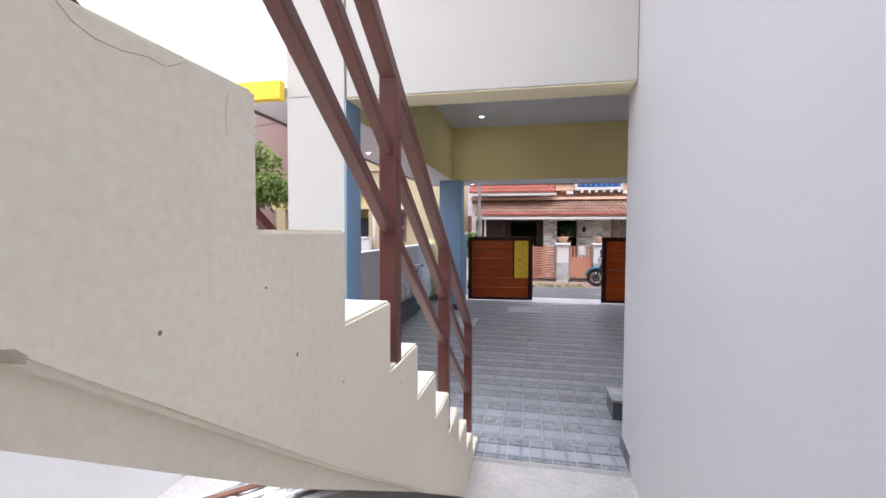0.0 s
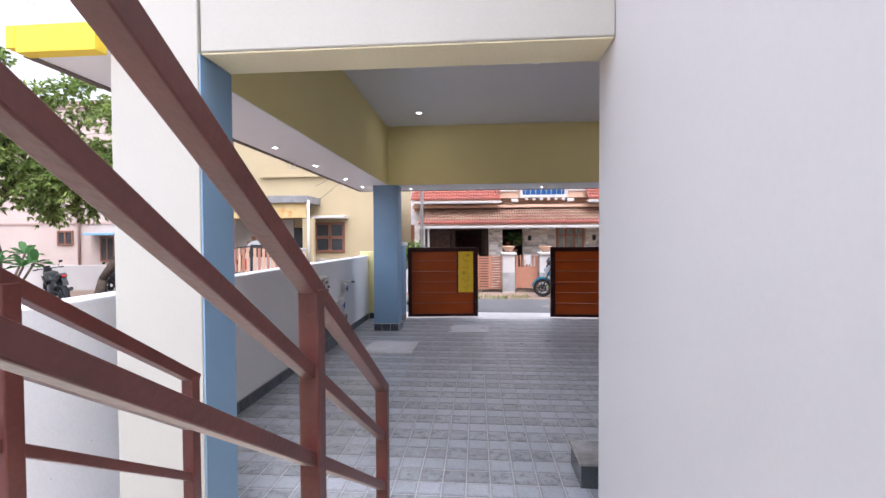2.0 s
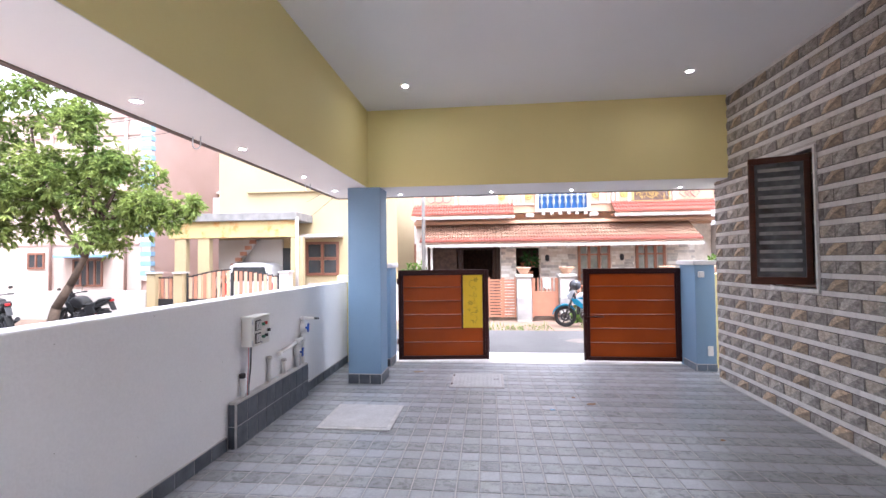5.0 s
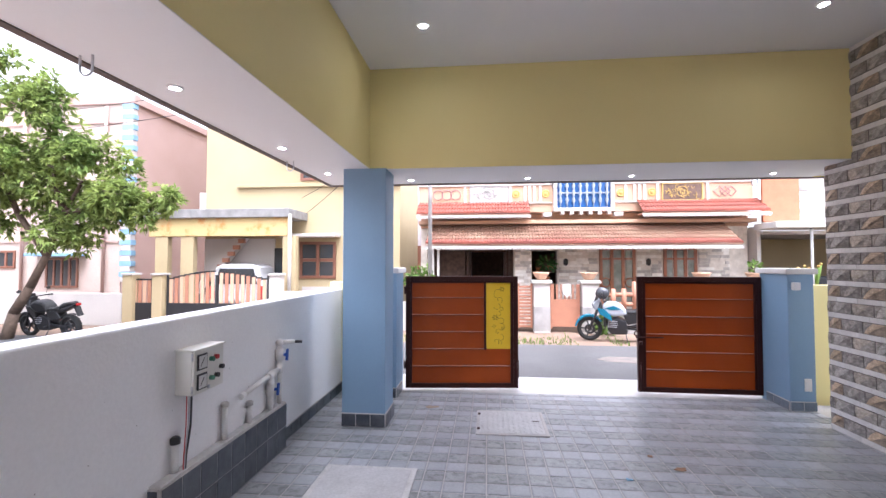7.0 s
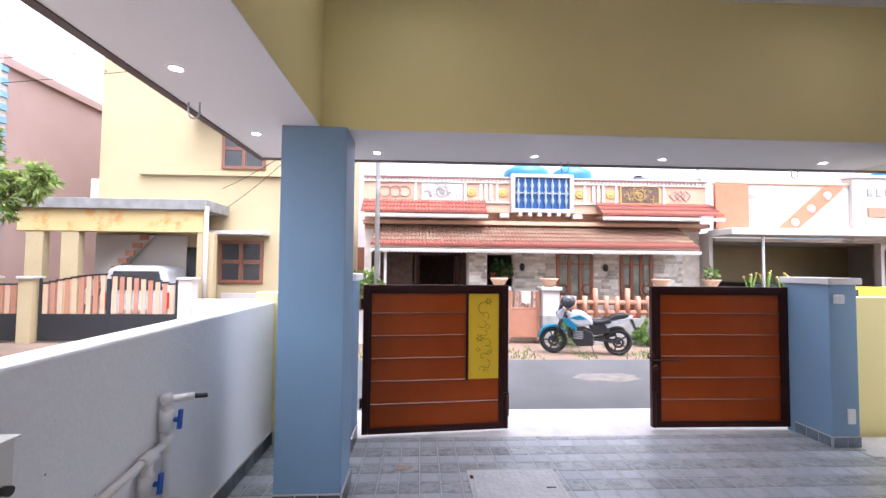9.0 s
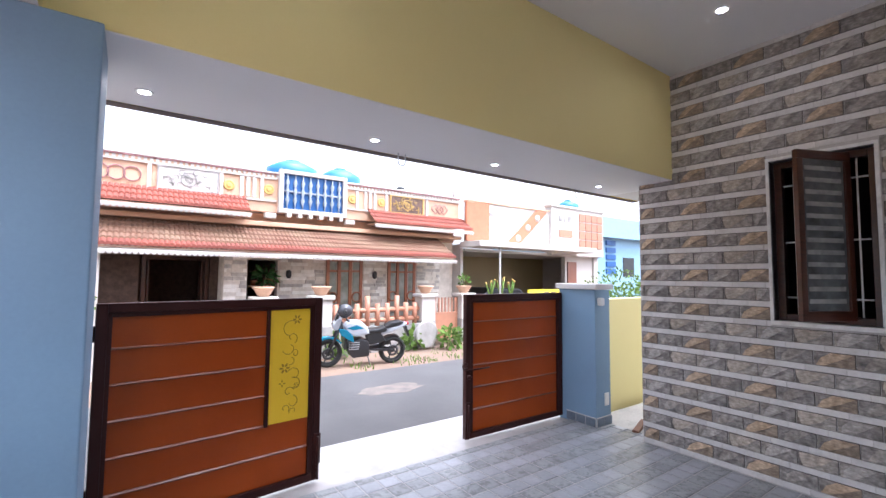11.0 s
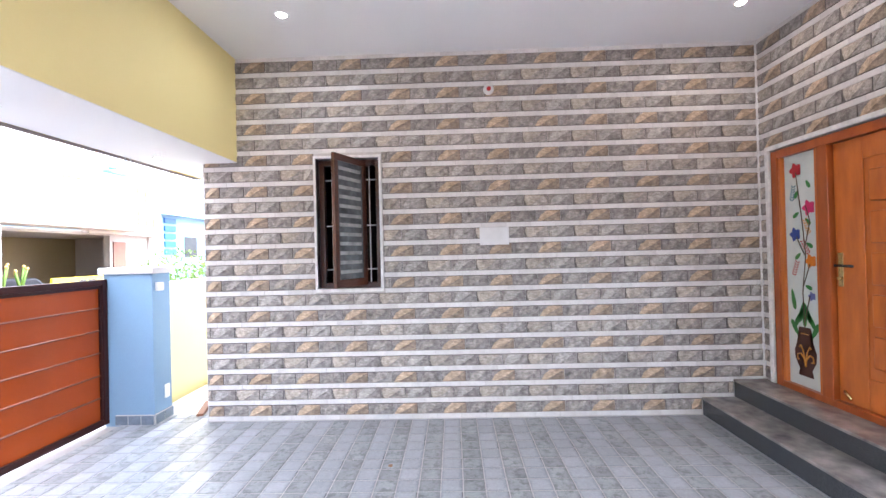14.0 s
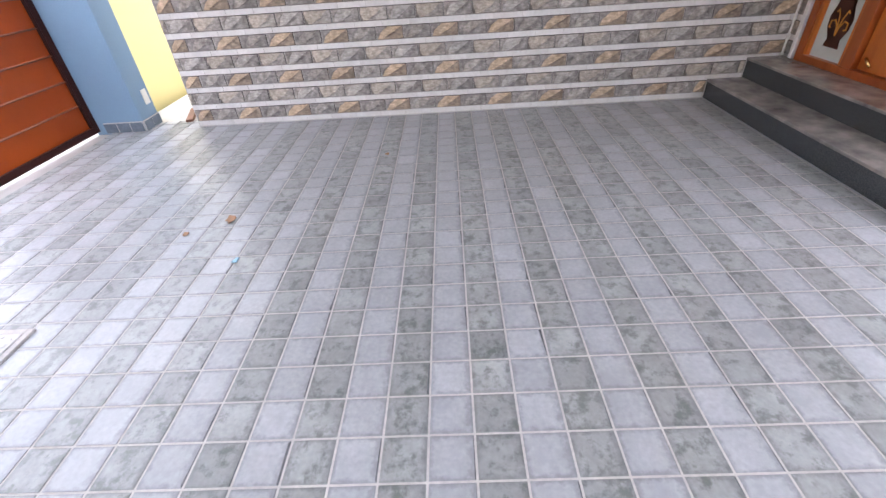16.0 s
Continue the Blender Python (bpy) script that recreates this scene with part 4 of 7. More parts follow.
gx = 2.365
for pts in ([(0, 0.85), (0.01, 1.15), (-0.03, 1.45), (0.0, 1.75), (0.035, 2.0), (0.05, 2.13)], [(-0.02, 1.5), (-0.08, 1.72), (-0.04, 1.85)], [(0.0, 1.2), (-0.07, 1.38)], [(-0.02, 1.45), (0.06, 1.60)], [(0, 0.9), (-0.06, 1.12)]):
    wire("flower_stem", [(gx + a, yp, b) for a, b in pts], 0.004, M_p["stem"], pane)
bloom(gx + 0.055, 2.15, 0.055, M_p["red"])
bloom(gx - 0.07, 1.83, 0.055, M_p["pink"])
bloom(gx + 0.075, 1.62, 0.05, M_p["blue"])
bloom(gx - 0.075, 1.40, 0.05, M_p["orange"])
bloom(gx - 0.08, 1.12, 0.032, M_p["violet"])
frond(gx + 0.10, 1.90, 100, M_p["teal"])
frond(gx - 0.07, 1.62, 70, M_p["straw"])
frond(gx - 0.06, 1.46, 60, M_p["rose"])
frond(gx + 0.10, 1.28, 110, M_p["rose"])
for x, z, r in ((-0.07, 2.02, 60), (0.05, 1.95, 120), (0.06, 1.78, 150), (-0.07, 1.53, 30), (0.05, 1.44, 140), (-0.05, 1.19, 20), (-0.06, 1.72, 45)):
    oval(gx + x, z, 0.038, 0.017, r, M_p["green"], "leaf")
for x, z, r, L in ((-0.06, 0.93, 60, 0.09), (0.06, 0.93, 120, 0.09), (0, 0.96, 90, 0.10), (-0.10, 0.84, -60, 0.08), (0.10, 0.84, 240, 0.08), (0.11, 1.08, 80, 0.09), (-0.03, 0.98, 70, 0.09), (0.03, 0.98, 105, 0.09)):
    oval(gx + x, z, L, 0.022, r, M_p["green"], "leaf")
vase = [(0.06, 0.86), (0.066, 0.84), (0.042, 0.79), (0.085, 0.73), (0.112, 0.66), (0.105, 0.59), (0.065, 0.52), (0.05, 0.50), (0.075, 0.475), (0.078, 0.46)]
blob([(gx + a, b) for a, b in vase] + [(gx - a, b) for a, b in vase[::-1]], M_p["brown"], "vase", yp + 0.001)
for sx in (-1, 1):
    wire("vase_scroll", [(gx + sx * a, yp + 0.002, b) for a, b in ((0.0, 0.54), (0.012, 0.60), (0.045, 0.64), (0.078, 0.63), (0.082, 0.59), (0.06, 0.585))], 0.006, M_p["gold"], pane)
for sx in (-1, 1):
    wire("vase_scroll", [(gx + sx * a, yp + 0.002, b) for a, b in ((0.0, 0.58), (0.02, 0.66), (0.045, 0.71), (0.06, 0.69))], 0.005, M_p["gold"], pane)
wire("vase_band", [(gx - 0.04, yp + 0.002, 0.805), (gx + 0.04, yp + 0.002, 0.805)], 0.004, M_p["gold"], pane)
bm = box((FX0 - 0.03, YD, 2.362), (2.69, YD + 0.03, 2.40), 0.004)
box((2.652, YD, 0.325), (2.69, YD + 0.03, 2.362), 0.004, bm=bm)
S("door_trim", bm, M_band_white, "white plaster band round the door frame", "trim")

# ---------- window ----------
wd = thing("window_1", (XW, 6.68, 1.22), "dark wooden window with one shutter standing open", "window")
for nm, lo, hi in (("frame_side", (XW + 0.08, WY0, WZ0), (XW + 0.15, WY0 + 0.05, WZ1)), ("frame_side", (XW + 0.08, WY1 - 0.05, WZ0), (XW + 0.15, WY1, WZ1)),
                   ("frame_head", (XW + 0.08, WY0 + 0.05, WZ1 - 0.05), (XW + 0.15, WY1 - 0.05, WZ1)), ("frame_sill", (XW + 0.08, WY0 + 0.05, WZ0), (XW + 0.15, WY1 - 0.05, WZ0 + 0.05))):
    part(nm, box(lo, hi, 0.004), M_darkwood, wd)
for z in (1.40, 1.82, 2.26):
    part("grille_bar", tube((XW + 0.12, WY0 + 0.04, z), (XW + 0.12, WY1 - 0.04, z), 0.007), M_pvc, wd, "white painted grille bar")
for y in (6.50, 6.86):
    part("grille_bar", tube((XW + 0.115, y, WZ0 + 0.04), (XW + 0.115, y, WZ1 - 0.04), 0.006), M_pvc, wd)
# shutter: hinged at the far jamb, swung out towards the porch
sh = part("shutter", box((0, 0, 0), (0.52, 0.035, 0.05), 0.004), M_darkwood, wd, "open wooden casement with figured glass")
shm = Matrix.Translation((XW + 0.07, WY0 + 0.165, WZ0 + 0.03)) @ Matrix.Rotation(radians(156), 4, 'Z')
HW, HH = 0.46, 1.17
pieces = [("shutter_rail", (0, 0, HH - 0.06), (HW, 0.035, HH)), ("shutter_stile", (0, 0, 0.05), (0.05, 0.035, HH - 0.06)), ("shutter_stile", (HW - 0.05, 0, 0.05), (HW, 0.035, HH - 0.06))]
sh.data.clear_geometry()
b = box((0, 0, 0), (HW, 0.035, 0.07), 0.004)
bmesh.ops.transform(b, matrix=shm, verts=b.verts)
b.to_mesh(sh.data)
b.free()
for nm, lo, hi in pieces:
    b = box(lo, hi, 0.004)
    bmesh.ops.transform(b, matrix=shm, verts=b.verts)
    part(nm, b, M_darkwood, sh)
b = box((0.05, 0.014, 0.07), (HW - 0.05, 0.020, HH - 0.06))
bmesh.ops.transform(b, matrix=shm, verts=b.verts)
part("pane", b, M_winglass, sh, "dark figured glass pane")
# Pale raised bars stand in for louvre reflections on the glass.
M_band = mat("louvre_reflection_band", (0.42, 0.43, 0.42), 0.2, (0.25, 0.26, 0.26), scale=14, bump=0.05)
for i in range(12):
    b = box((0.075, 0.0095, 0.12 + i * 0.083), (HW - 0.075, 0.0245, 0.152 + i * 0.083), 0.002)
    bmesh.ops.transform(b, matrix=shm, verts=b.verts)
    part("glass_band", b, M_band, sh, "pale reflection stripe laid on the figured glass")
bm = box((XW - 0.024, WY0 - 0.024, WZ0 - 0.032), (XW + 0.07, WY1 + 0.024, WZ0), 0.003)
box((XW - 0.024, WY0 - 0.024, WZ1), (XW + 0.07, WY1 + 0.024, WZ1 + 0.024), 0.003, bm=bm)
box((XW - 0.024, WY0 - 0.024, WZ0), (XW + 0.07, WY0, WZ1), 0.003, bm=bm)
box((XW - 0.024, WY1, WZ0), (XW + 0.07, WY1 + 0.024, WZ1), 0.003, bm=bm)
S("window_trim", bm, M_band_white, "white plaster edging round the window", "trim")

# ---------- fittings on the tiled wall ----------
sp = thing("switch_plate", (XW, 5.33, 1.68), "blank white switch box cover on the tiled wall", "switch plate")
part("cover", box((XW - 0.028, 5.19, 1.60), (XW - 0.008, 5.46, 1.765), 0.005), M_laminate, sp)
lh = thing("lamp_holder", (XW, 5.345, 3.04), "round white lamp holder with a red cap", "lamp holder")
part("base", lathe([(0.05, 0.0), (0.048, -0.022), (0.03, -0.03)], (XW - 0.008, 5.345, 3.04), "x"), M_pvc, lh)
part("cap", lathe([(0.02, -0.03), (0.02, -0.045), (0.006, -0.047)], (XW - 0.008, 5.345, 3.04), "x"), M_red, lh, "dark red cap")

# ---------- lamps in ceiling and soffits ----------


def downlight(x, y, z, r=0.029, m=None, lit=True):
    d = thing("downlight", (x, y, z), "small round recessed downlight, lit" if lit else "small round ceiling rose, unlit", "ceiling lamp", "porch downlights")
    part("ring", lathe([(r + 0.012, 0.0), (r + 0.010, -0.006), (r, -0.008), (r - 0.002, -0.002), (r - 0.004, 0)], (x, y, z)), M_chrome if lit else M_pvc, d)
    part("disc", lathe([(r - 0.004, -0.001), (r * 0.6, -0.004), (0.002, -0.005)], (x, y, z)), (m or M_lamp) if lit else M_pvc, d)


for x, y in ((-0.87, 6.99), (2.07, 6.99)):
    downlight(x, y, ZC, 0.036)
downlight(2.14, 3.45, ZC, 0.036, M_lampwarm)
downlight(0.62, 5.25, ZC, 0.05, lit=False)
for y in (3.345, 4.615, 5.685, 6.87, 7.85):
    downlight(-1.965, y, ZS)
for x in (-1.19, 0.063, 1.12, 2.49):
    downlight(x, 8.28, ZS)


def hook(x, y):
    pts = [(x - 0.03, y, ZS + 0.01), (x - 0.03, y, ZS - 0.06)] + [(x - 0.03 * math.cos(a), y, ZS - 0.06 - 0.03 * math.sin(a)) for a in (0.5, 1.0, 1.57, 2.1, 2.6)] + [(x + 0.03, y, ZS - 0.06), (x + 0.03, y, ZS + 0.01)]
    wire("ceiling_hook", pts, 0.005, M_steel, None, "bent steel hook under the soffit", "hook")


for x, y in ((-2.1, 5.32), (-2.1, 7.30), (0.37, 8.46), (2.44, 8.50)):
    hook(x, y)

# ---------- platform, pipes and control box at the boundary wall ----------
pf = thing("pipe_platform", (-2.02, 6.4, 0), "tiled ledge under the water pipes", "ledge")
part("core", box((XL, 5.74, 0.0), (-2.05, 7.15, 0.375), 0.004), M_dirtymortar, pf, "mortar topped ledge core")
skirt_run(pf, (-2.05, 5.74), (-2.05, 7.15), 0.36, (1, 0), 0.152, 0.0, 2)
skirt_run(pf, (XL, 5.74), (-2.05, 5.74), 0.36, (0, -1), 0.12, 0.0, 2)
skirt_run(pf, (XL, 7.15), (-2.05, 7.15), 0.36, (0, 1), 0.12, 0.0, 2)

cb = thing("pump_control_box", (XL, 6.04, 0.76), "cream metal pump control box with two dials", "control box")
part("housing", box((XL, 5.915, 0.785), (XL + 0.10, 6.19, 1.035), 0.006), M_boxpaint, cb)
door = part("box_door", box((XL + 0.101, 5.917, 0.787), (XL + 0.115, 6.188, 1.033), 0.005), M_boxpaint, cb)
part("rain_lip", box((XL, 5.908, 1.035), (XL + 0.125, 6.197, 1.042), 0.003), M_boxpaint, cb)
xf = XL + 0.115
for z in (0.965, 0.855):
    dl = part("dial", box((xf, 5.935, z - 0.045), (xf + 0.010, 6.02, z + 0.045), 0.004), M_black, door)
    part("dial_face", box((xf + 0.010, 5.944, z - 0.036), (xf + 0.012, 6.011, z + 0.035)), M_dial, dl)
    part("needle", bar((xf + 0.013, 5.955, z - 0.02), (xf + 0.013, 5.985, z + 0.022), 0.002, 0.003, bevel=0), M_black, dl)
for y, z, m in ((6.06, 0.965, M_green), (6.10, 0.97, M_red), (6.06, 0.855, M_green), (6.11, 0.86, M_black), (6.155, 0.90, M_black)):
    part("push_button", tube((xf, y, z), (xf + 0.022, y, z), 0.014), m, door)
part("toggle", box((xf, 6.03, 0.80), (xf + 0.012, 6.045, 0.82), 0.003), M_steel, door)
for z in (0.80, 0.98):
    part("door_hinge", tube((xf - 0.01, 5.912, z), (xf - 0.01, 5.912, z + 0.04), 0.006), M_steel, door)
for i, (dy, m, r) in enumerate(((0.0, M_red, 0.003), (0.02, M_steel, 0.004), (0.04, M_black, 0.006))):
    pts = [(XL + 0.05, 5.95 + dy, 0.79), (XL + 0.04, 5.95 + dy + 0.01, 0.6), (XL + 0.045, 5.94 + dy * 0.5, 0.45), (XL + 0.05, 5.93 + dy * 0.4, 0.376)]
    wire("cable", pts, r, m, cb)

pp = thing("water_pipes", (XL + 0.05, 6.9, 0.37), "white plastic water pipes with blue valves", "pipes")
px = XL + 0.032
part("pipe", tube((px, 6.56, 0.60), (px, 7.10, 0.66), 0.018), M_pvc, pp)
part("end_cap", tube((px, 6.53, 0.597), (px, 6.57, 0.601), 0.023), M_pvc, pp)
part("pipe", tube((px, 6.95, 0.37), (px, 6.95, 0.64), 0.024), M_pvc, pp)
part("pipe", tube((px, 7.10, 0.37), (px, 7.10, 0.86), 0.020), M_pvc, pp)
part("tee", tube((px, 6.91, 0.635), (px, 6.99, 0.645), 0.031), M_pvc, pp)
part("tee", tube((px, 7.10, 0.62), (px, 7.10, 0.70), 0.029), M_pvc, pp)
part("elbow", ball((px, 7.10, 0.87), 0.032), M_pvc, pp)
part("pipe", tube((px, 7.10, 0.87), (px + 0.10, 7.16, 0.87), 0.020), M_pvc, pp)
part("outlet", tube((px + 0.10, 7.16, 0.87), (px + 0.15, 7.19, 0.865), 0.012), M_black, pp)
for y, z in ((6.95, 0.53), (7.10, 0.77)):
    v = part("valve_body", tube((px, y, z - 0.045), (px, y, z + 0.045), 0.034), M_pvc, pp)
    part("valve_stem", tube((px, y, z), (px + 0.055, y + 0.01, z), 0.012), M_bluevalve, v)
    part("valve_handle", bar((px + 0.055, y + 0.012, z - 0.045), (px + 0.06, y + 0.012, z + 0.045), 0.022, 0.012, up=(1, 0, 0)), M_bluevalve, v, "blue valve handle")
for y, h in ((6.36, 0.585), (6.66, 0.50)):
    s = thing("standpipe", (px, y, 0.37), "capped white plastic pipe stub", "pipe", "pipe stubs")
    part("pipe", tube((px - 0.01, y, 0.37), (px - 0.01, y, h), 0.020), M_pvc, s)
    part("cap", lathe([(0.026, 0), (0.027, 0.02), (0.018, 0.03)], (px - 0.01, y, h)), M_dirtymortar, s)
s = thing("standpipe", (px, 5.90, 0.37), "capped white plastic pipe stub by the control box", "pipe", "pipe stubs")
part("pipe", tube((px - 0.01, 5.90, 0.37), (px - 0.01, 5.90, 0.53), 0.020), M_pvc, s)
part("cap", lathe([(0.026, 0), (0.027, 0.03), (0.016, 0.04)], (px - 0.01, 5.90, 0.53)), M_black, s)

# ---------- covers in the floor ----------
mc = thing("manhole_cover", (-0.16, 7.85, 0), "pale grey chequered manhole cover in the floor", "manhole cover")
X0, X1, Y0, Y1 = -0.475, 0.175, 7.56, 8.19
part("plate", box((X0 + 0.03, Y0 + 0.03, 0.0), (X1 - 0.03, Y1 - 0.03, 0.014), 0.003), M_coverslab, mc)
for lo, hi in (((X0, Y0, 0), (X1, Y0 + 0.028, 0.012)), ((X0, Y1 - 0.028, 0), (X1, Y1, 0.012)), ((X0, Y0 + 0.028, 0), (X0 + 0.028, Y1 - 0.028, 0.012)), ((X1 - 0.028, Y0 + 0.028, 0), (X1, Y1 - 0.028, 0.012))):
    part("frame_bar", box(lo, hi, 0.002), M_grout, mc)
bm = bmesh.new()
n = 12
for i in range(n):
    for j in range(n):
        x, y = X0 + 0.06 + (X1 - X0 - 0.12) * i / (n - 1), Y0 + 0.06 + (Y1 - Y0 - 0.12) * j / (n - 1)
        s = 1 if (i + j) % 2 else -1
        bar((x - 0.012, y - 0.012 * s, 0.0145), (x + 0.012, y + 0.012 * s, 0.0145), 0.007, 0.004, bm, 0)
part("tread_ribs", bm, M_coverslab, mc)
part("lift_handle", bar((0.05, 7.9, 0.017), (0.12, 7.9, 0.017), 0.012, 0.005), M_gframe, mc)
for y in (7.66, 8.05):
    part("hinge", box((X0 + 0.01, y, 0.012), (X0 + 0.035, y + 0.04, 0.02), 0.003), M_gframe, mc)
sc = thing("sump_cover", (-1.22, 6.53, 0), "pale cement slab cover set in the floor", "floor cover")
part("slab", box((-1.57, 6.20, 0.0), (-0.885, 6.86, 0.012), 0.004), M_dirtymortar, sc)
part("inset", box((-1.53, 6.24, 0.012), (-0.925, 6.82, 0.016), 0.003), M_coverslab, sc)

# ---------- litter ----------


def scrap(name, x, y, s, m, label, z=0.003):
    pts = []
    for i in range(9):
        a = 2 * math.pi * i / 9
        r = s * random.uniform(0.6, 1.15)
        pts.append((x + r * math.cos(a), y + 0.6 * r * math.sin(a)))
    bm = prism(pts, z, z + 0.003, "z")
    for v in bm.verts:
        v.co.z += 0.006 * random.random()
    solid(name, bm, m, label, "litter")


scrap("dry_leaf", 1.05, 7.05, 0.05, M_paper, "dry brown leaf on the tiles")
scrap("dry_leaf", 0.90, 7.25, 0.03, M_paper, "dry brown leaf on the tiles")
scrap("foil_wrapper", 0.62, 6.85, 0.03, mat("foil_wrapper_print", (0.25, 0.5, 0.7), 0.3), "small blue foil wrapper on the tiles")
scrap("cardboard_scrap", -0.95, 8.25, 0.08, mat("tan_cardboard", (0.42, 0.33, 0.25), 0.9), "torn cardboard scrap on the tiles")
scrap("dry_leaf", 1.9, 6.2, 0.025, M_paper, "dry brown leaf on the tiles")
solid("wooden_stick", bar((2.95, 8.22, 0.005), (3.35, 8.36, 0.005), 0.06, 0.035), M_timber, "short brown wood offcut on the passage floor", "wood offcut")


# ---------- houses across the street ----------
def window_unit(parent, x0, x1, z0, z1, y, cols, rows, frame_m, pane_m, f=0.06, label=""):
    """A framed window on a wall that faces -y, with one pane mesh for each light."""
    w = part("window", box((x0, y - 0.05, z0), (x1, y - 0.01, z0 + f), 0.004), frame_m, parent, label)
    part("frame_head", box((x0, y - 0.05, z1 - f), (x1, y - 0.01, z1), 0.004), frame_m, w)
    for i in range(cols + 1):
        xc = x0 + f / 2 + (x1 - x0 - f) * i / cols
        part("mullion", box((xc - f / 2, y - 0.048, z0 + f), (xc + f / 2, y - 0.01, z1 - f), 0.003), frame_m, w)
    for j in range(1, rows):
        zc = z0 + (z1 - z0) * j / rows
        part("transom", box((x0 + f, y - 0.046, zc - f / 2), (x1 - f, y - 0.01, zc + f / 2), 0.003), frame_m, w)
    for i in range(cols):
        for j in range(rows):
            a = x0 + (x1 - x0) * i / cols + f * 0.7
            b = x0 + (x1 - x0) * (i + 1) / cols - f * 0.7
            c = z0 + (z1 - z0) * j / rows + f * 0.6
            d = z0 + (z1 - z0) * (j + 1) / rows - f * 0.6
            part("pane", box((a, y - 0.024, c), (b, y - 0.018, d)), pane_m, w)
    return w


def tiled_roof(parent, x0, x1, y0, z0, y1, z1, name="roof", pitch=0.19):
    """Courses of curved roof tiles falling from (y1, z1) to the eave (y0, z0)."""
    n = int((x1 - x0) / 0.085)
    rows = max(2, int(math.hypot(y1 - y0, z1 - z0) / pitch))
    roof = part(name, box((x0, y0 + 0.03, z0 - 0.02), (x1, y1, z0 - 0.005)), M_peach, parent)
    for r in range(rows):
        a, b = r / rows, (r + 1.15) / rows
        bm = bmesh.new()
        prev = None
        for i in range(n * 6 + 1):
            x = x0 + (x1 - x0) * i / (n * 6)
            ph = (i % 6) / 6
            hh = 0.03 * abs(math.sin(ph * math.pi)) ** 0.7
            va = bm.verts.new((x, y0 + (y1 - y0) * a, z0 + (z1 - z0) * a + hh + 0.05))
            vb = bm.verts.new((x, y0 + (y1 - y0) * b, z0 + (z1 - z0) * b + hh + 0.012))
            vc = bm.verts.new((x, y0 + (y1 - y0) * a, z0 + (z1 - z0) * a + hh * 0.6))
            if prev:
                bm.faces.new((prev[0], va, vb, prev[1]))
                bm.faces.new((prev[2], vc, va, prev[0]))
            prev = (va, vb, vc)
        part("tile_course", bm, M_roofold if name == "awning" and r > 0 else M_rooftile, roof, "weathered red clay roof tiles")
    return roof


def scallops(parent, x0, x1, y, z, r=0.046):
    n = int((x1 - x0) / (r * 2))
    bm = box((x0, y - 0.02, z), (x1, y + 0.02, z + 0.05))
    for i in range(n):
        c = x0 + r + (x1 - x0 - 2 * r) * i / max(1, n - 1)
        prism([(c + r * 0.95 * math.cos(a), z + 0.002 + r * 0.95 * math.sin(a)) for a in [math.pi * k / 6 + math.pi for k in range(7)]], y - 0.015, y + 0.015, "y", bm)
    part("scalloped_fascia", bm, M_offwhite, parent, "white scalloped eave board")


oh = thing("tile_roofed_house", (2.2, 17, -0.25), "peach single-storey house with red tile awnings", "house")
bm = box((-2.3, 16.36, -0.25), (-2.12, 16.6, 2.545))
box((0.40, 16.36, -0.25), (0.895, 16.6, 2.545), bm=bm)
box((1.618, 16.36, -0.25), (6.75, 16.6, 2.545), bm=bm)
box((-2.12, 16.36, 1.98), (0.40, 16.6, 2.545), bm=bm)
box((0.895, 16.36, 1.87), (1.618, 16.6, 2.545), bm=bm)
part("wall", bm, M_stoneclad, oh, "pale stone-clad front wall")
bm = box((-2.3, 20.0, -0.25), (6.75, 20.2, 2.545))
box((-2.3, 16.602, -0.25), (-2.12, 20.0, 2.545), bm=bm)
box((6.55, 16.602, -0.25), (6.75, 20.0, 2.545), bm=bm)
box((-2.12, 16.602, 2.45), (6.55, 20.0, 2.545), bm=bm)
box((0.6, 16.602, -0.25), (0.7, 19.9, 2.45), bm=bm)
box((-2.12, 17.3, -0.25), (-1.05, 17.5, 2.45), bm=bm)
box((0.32, 17.3, -0.25), (0.6, 17.5, 2.45), bm=bm)
box((-1.05, 17.3, 1.95), (0.32, 17.5, 2.45), bm=bm)
part("entry_wall", bm, M_brickclad, oh, "brown stone cladding round the recessed entry")
part("upper_wall", box((-2.3, 16.3, 2.55), (6.75, 24, 2.95)), M_peach, oh)
par = part("roof_parapet", box((-2.3, 16.0, 2.95), (6.72, 16.18, 3.84), 0.01), M_peach, oh)
part("coping", box((-2.3, 15.95, 3.84), (6.76, 16.22, 3.875), 0.008), M_offwhite, par)
part("coping_line", box((-2.3, 15.96, 3.812), (6.75, 15.998, 3.836), 0.004), M_maroon, par)
for x0, x1 in ((-2.3, 1.44), (3.13, 6.72)):
    part("moulding", box((x0, 15.955, 3.70), (x1, 15.999, 3.735), 0.006), M_offwhite, par)
    part("moulding", box((x0, 15.955, 3.185), (x1, 15.999, 3.225), 0.006), M_offwhite, par)
for x in (-0.98, 0.30, 1.12, 3.42, 4.26, 5.55):
    part("pilaster", box((x - 0.035, 15.962, 3.226), (x + 0.035, 15.999, 3.699), 0.005), M_offwhite, par)
bm = bmesh.new()
for i in range(90):
    box((-2.28 + i * 0.1, 15.975, 3.745), (-2.225 + i * 0.1, 16.0, 3.81), bm=bm)
tagged(part("dentil_band", bm, M_offwhite, par), kind="stuff")
part("canopy_slab", box((-2.3, 15.9, 2.62), (6.75, 16.3, 2.72), 0.01), M_peach, oh)
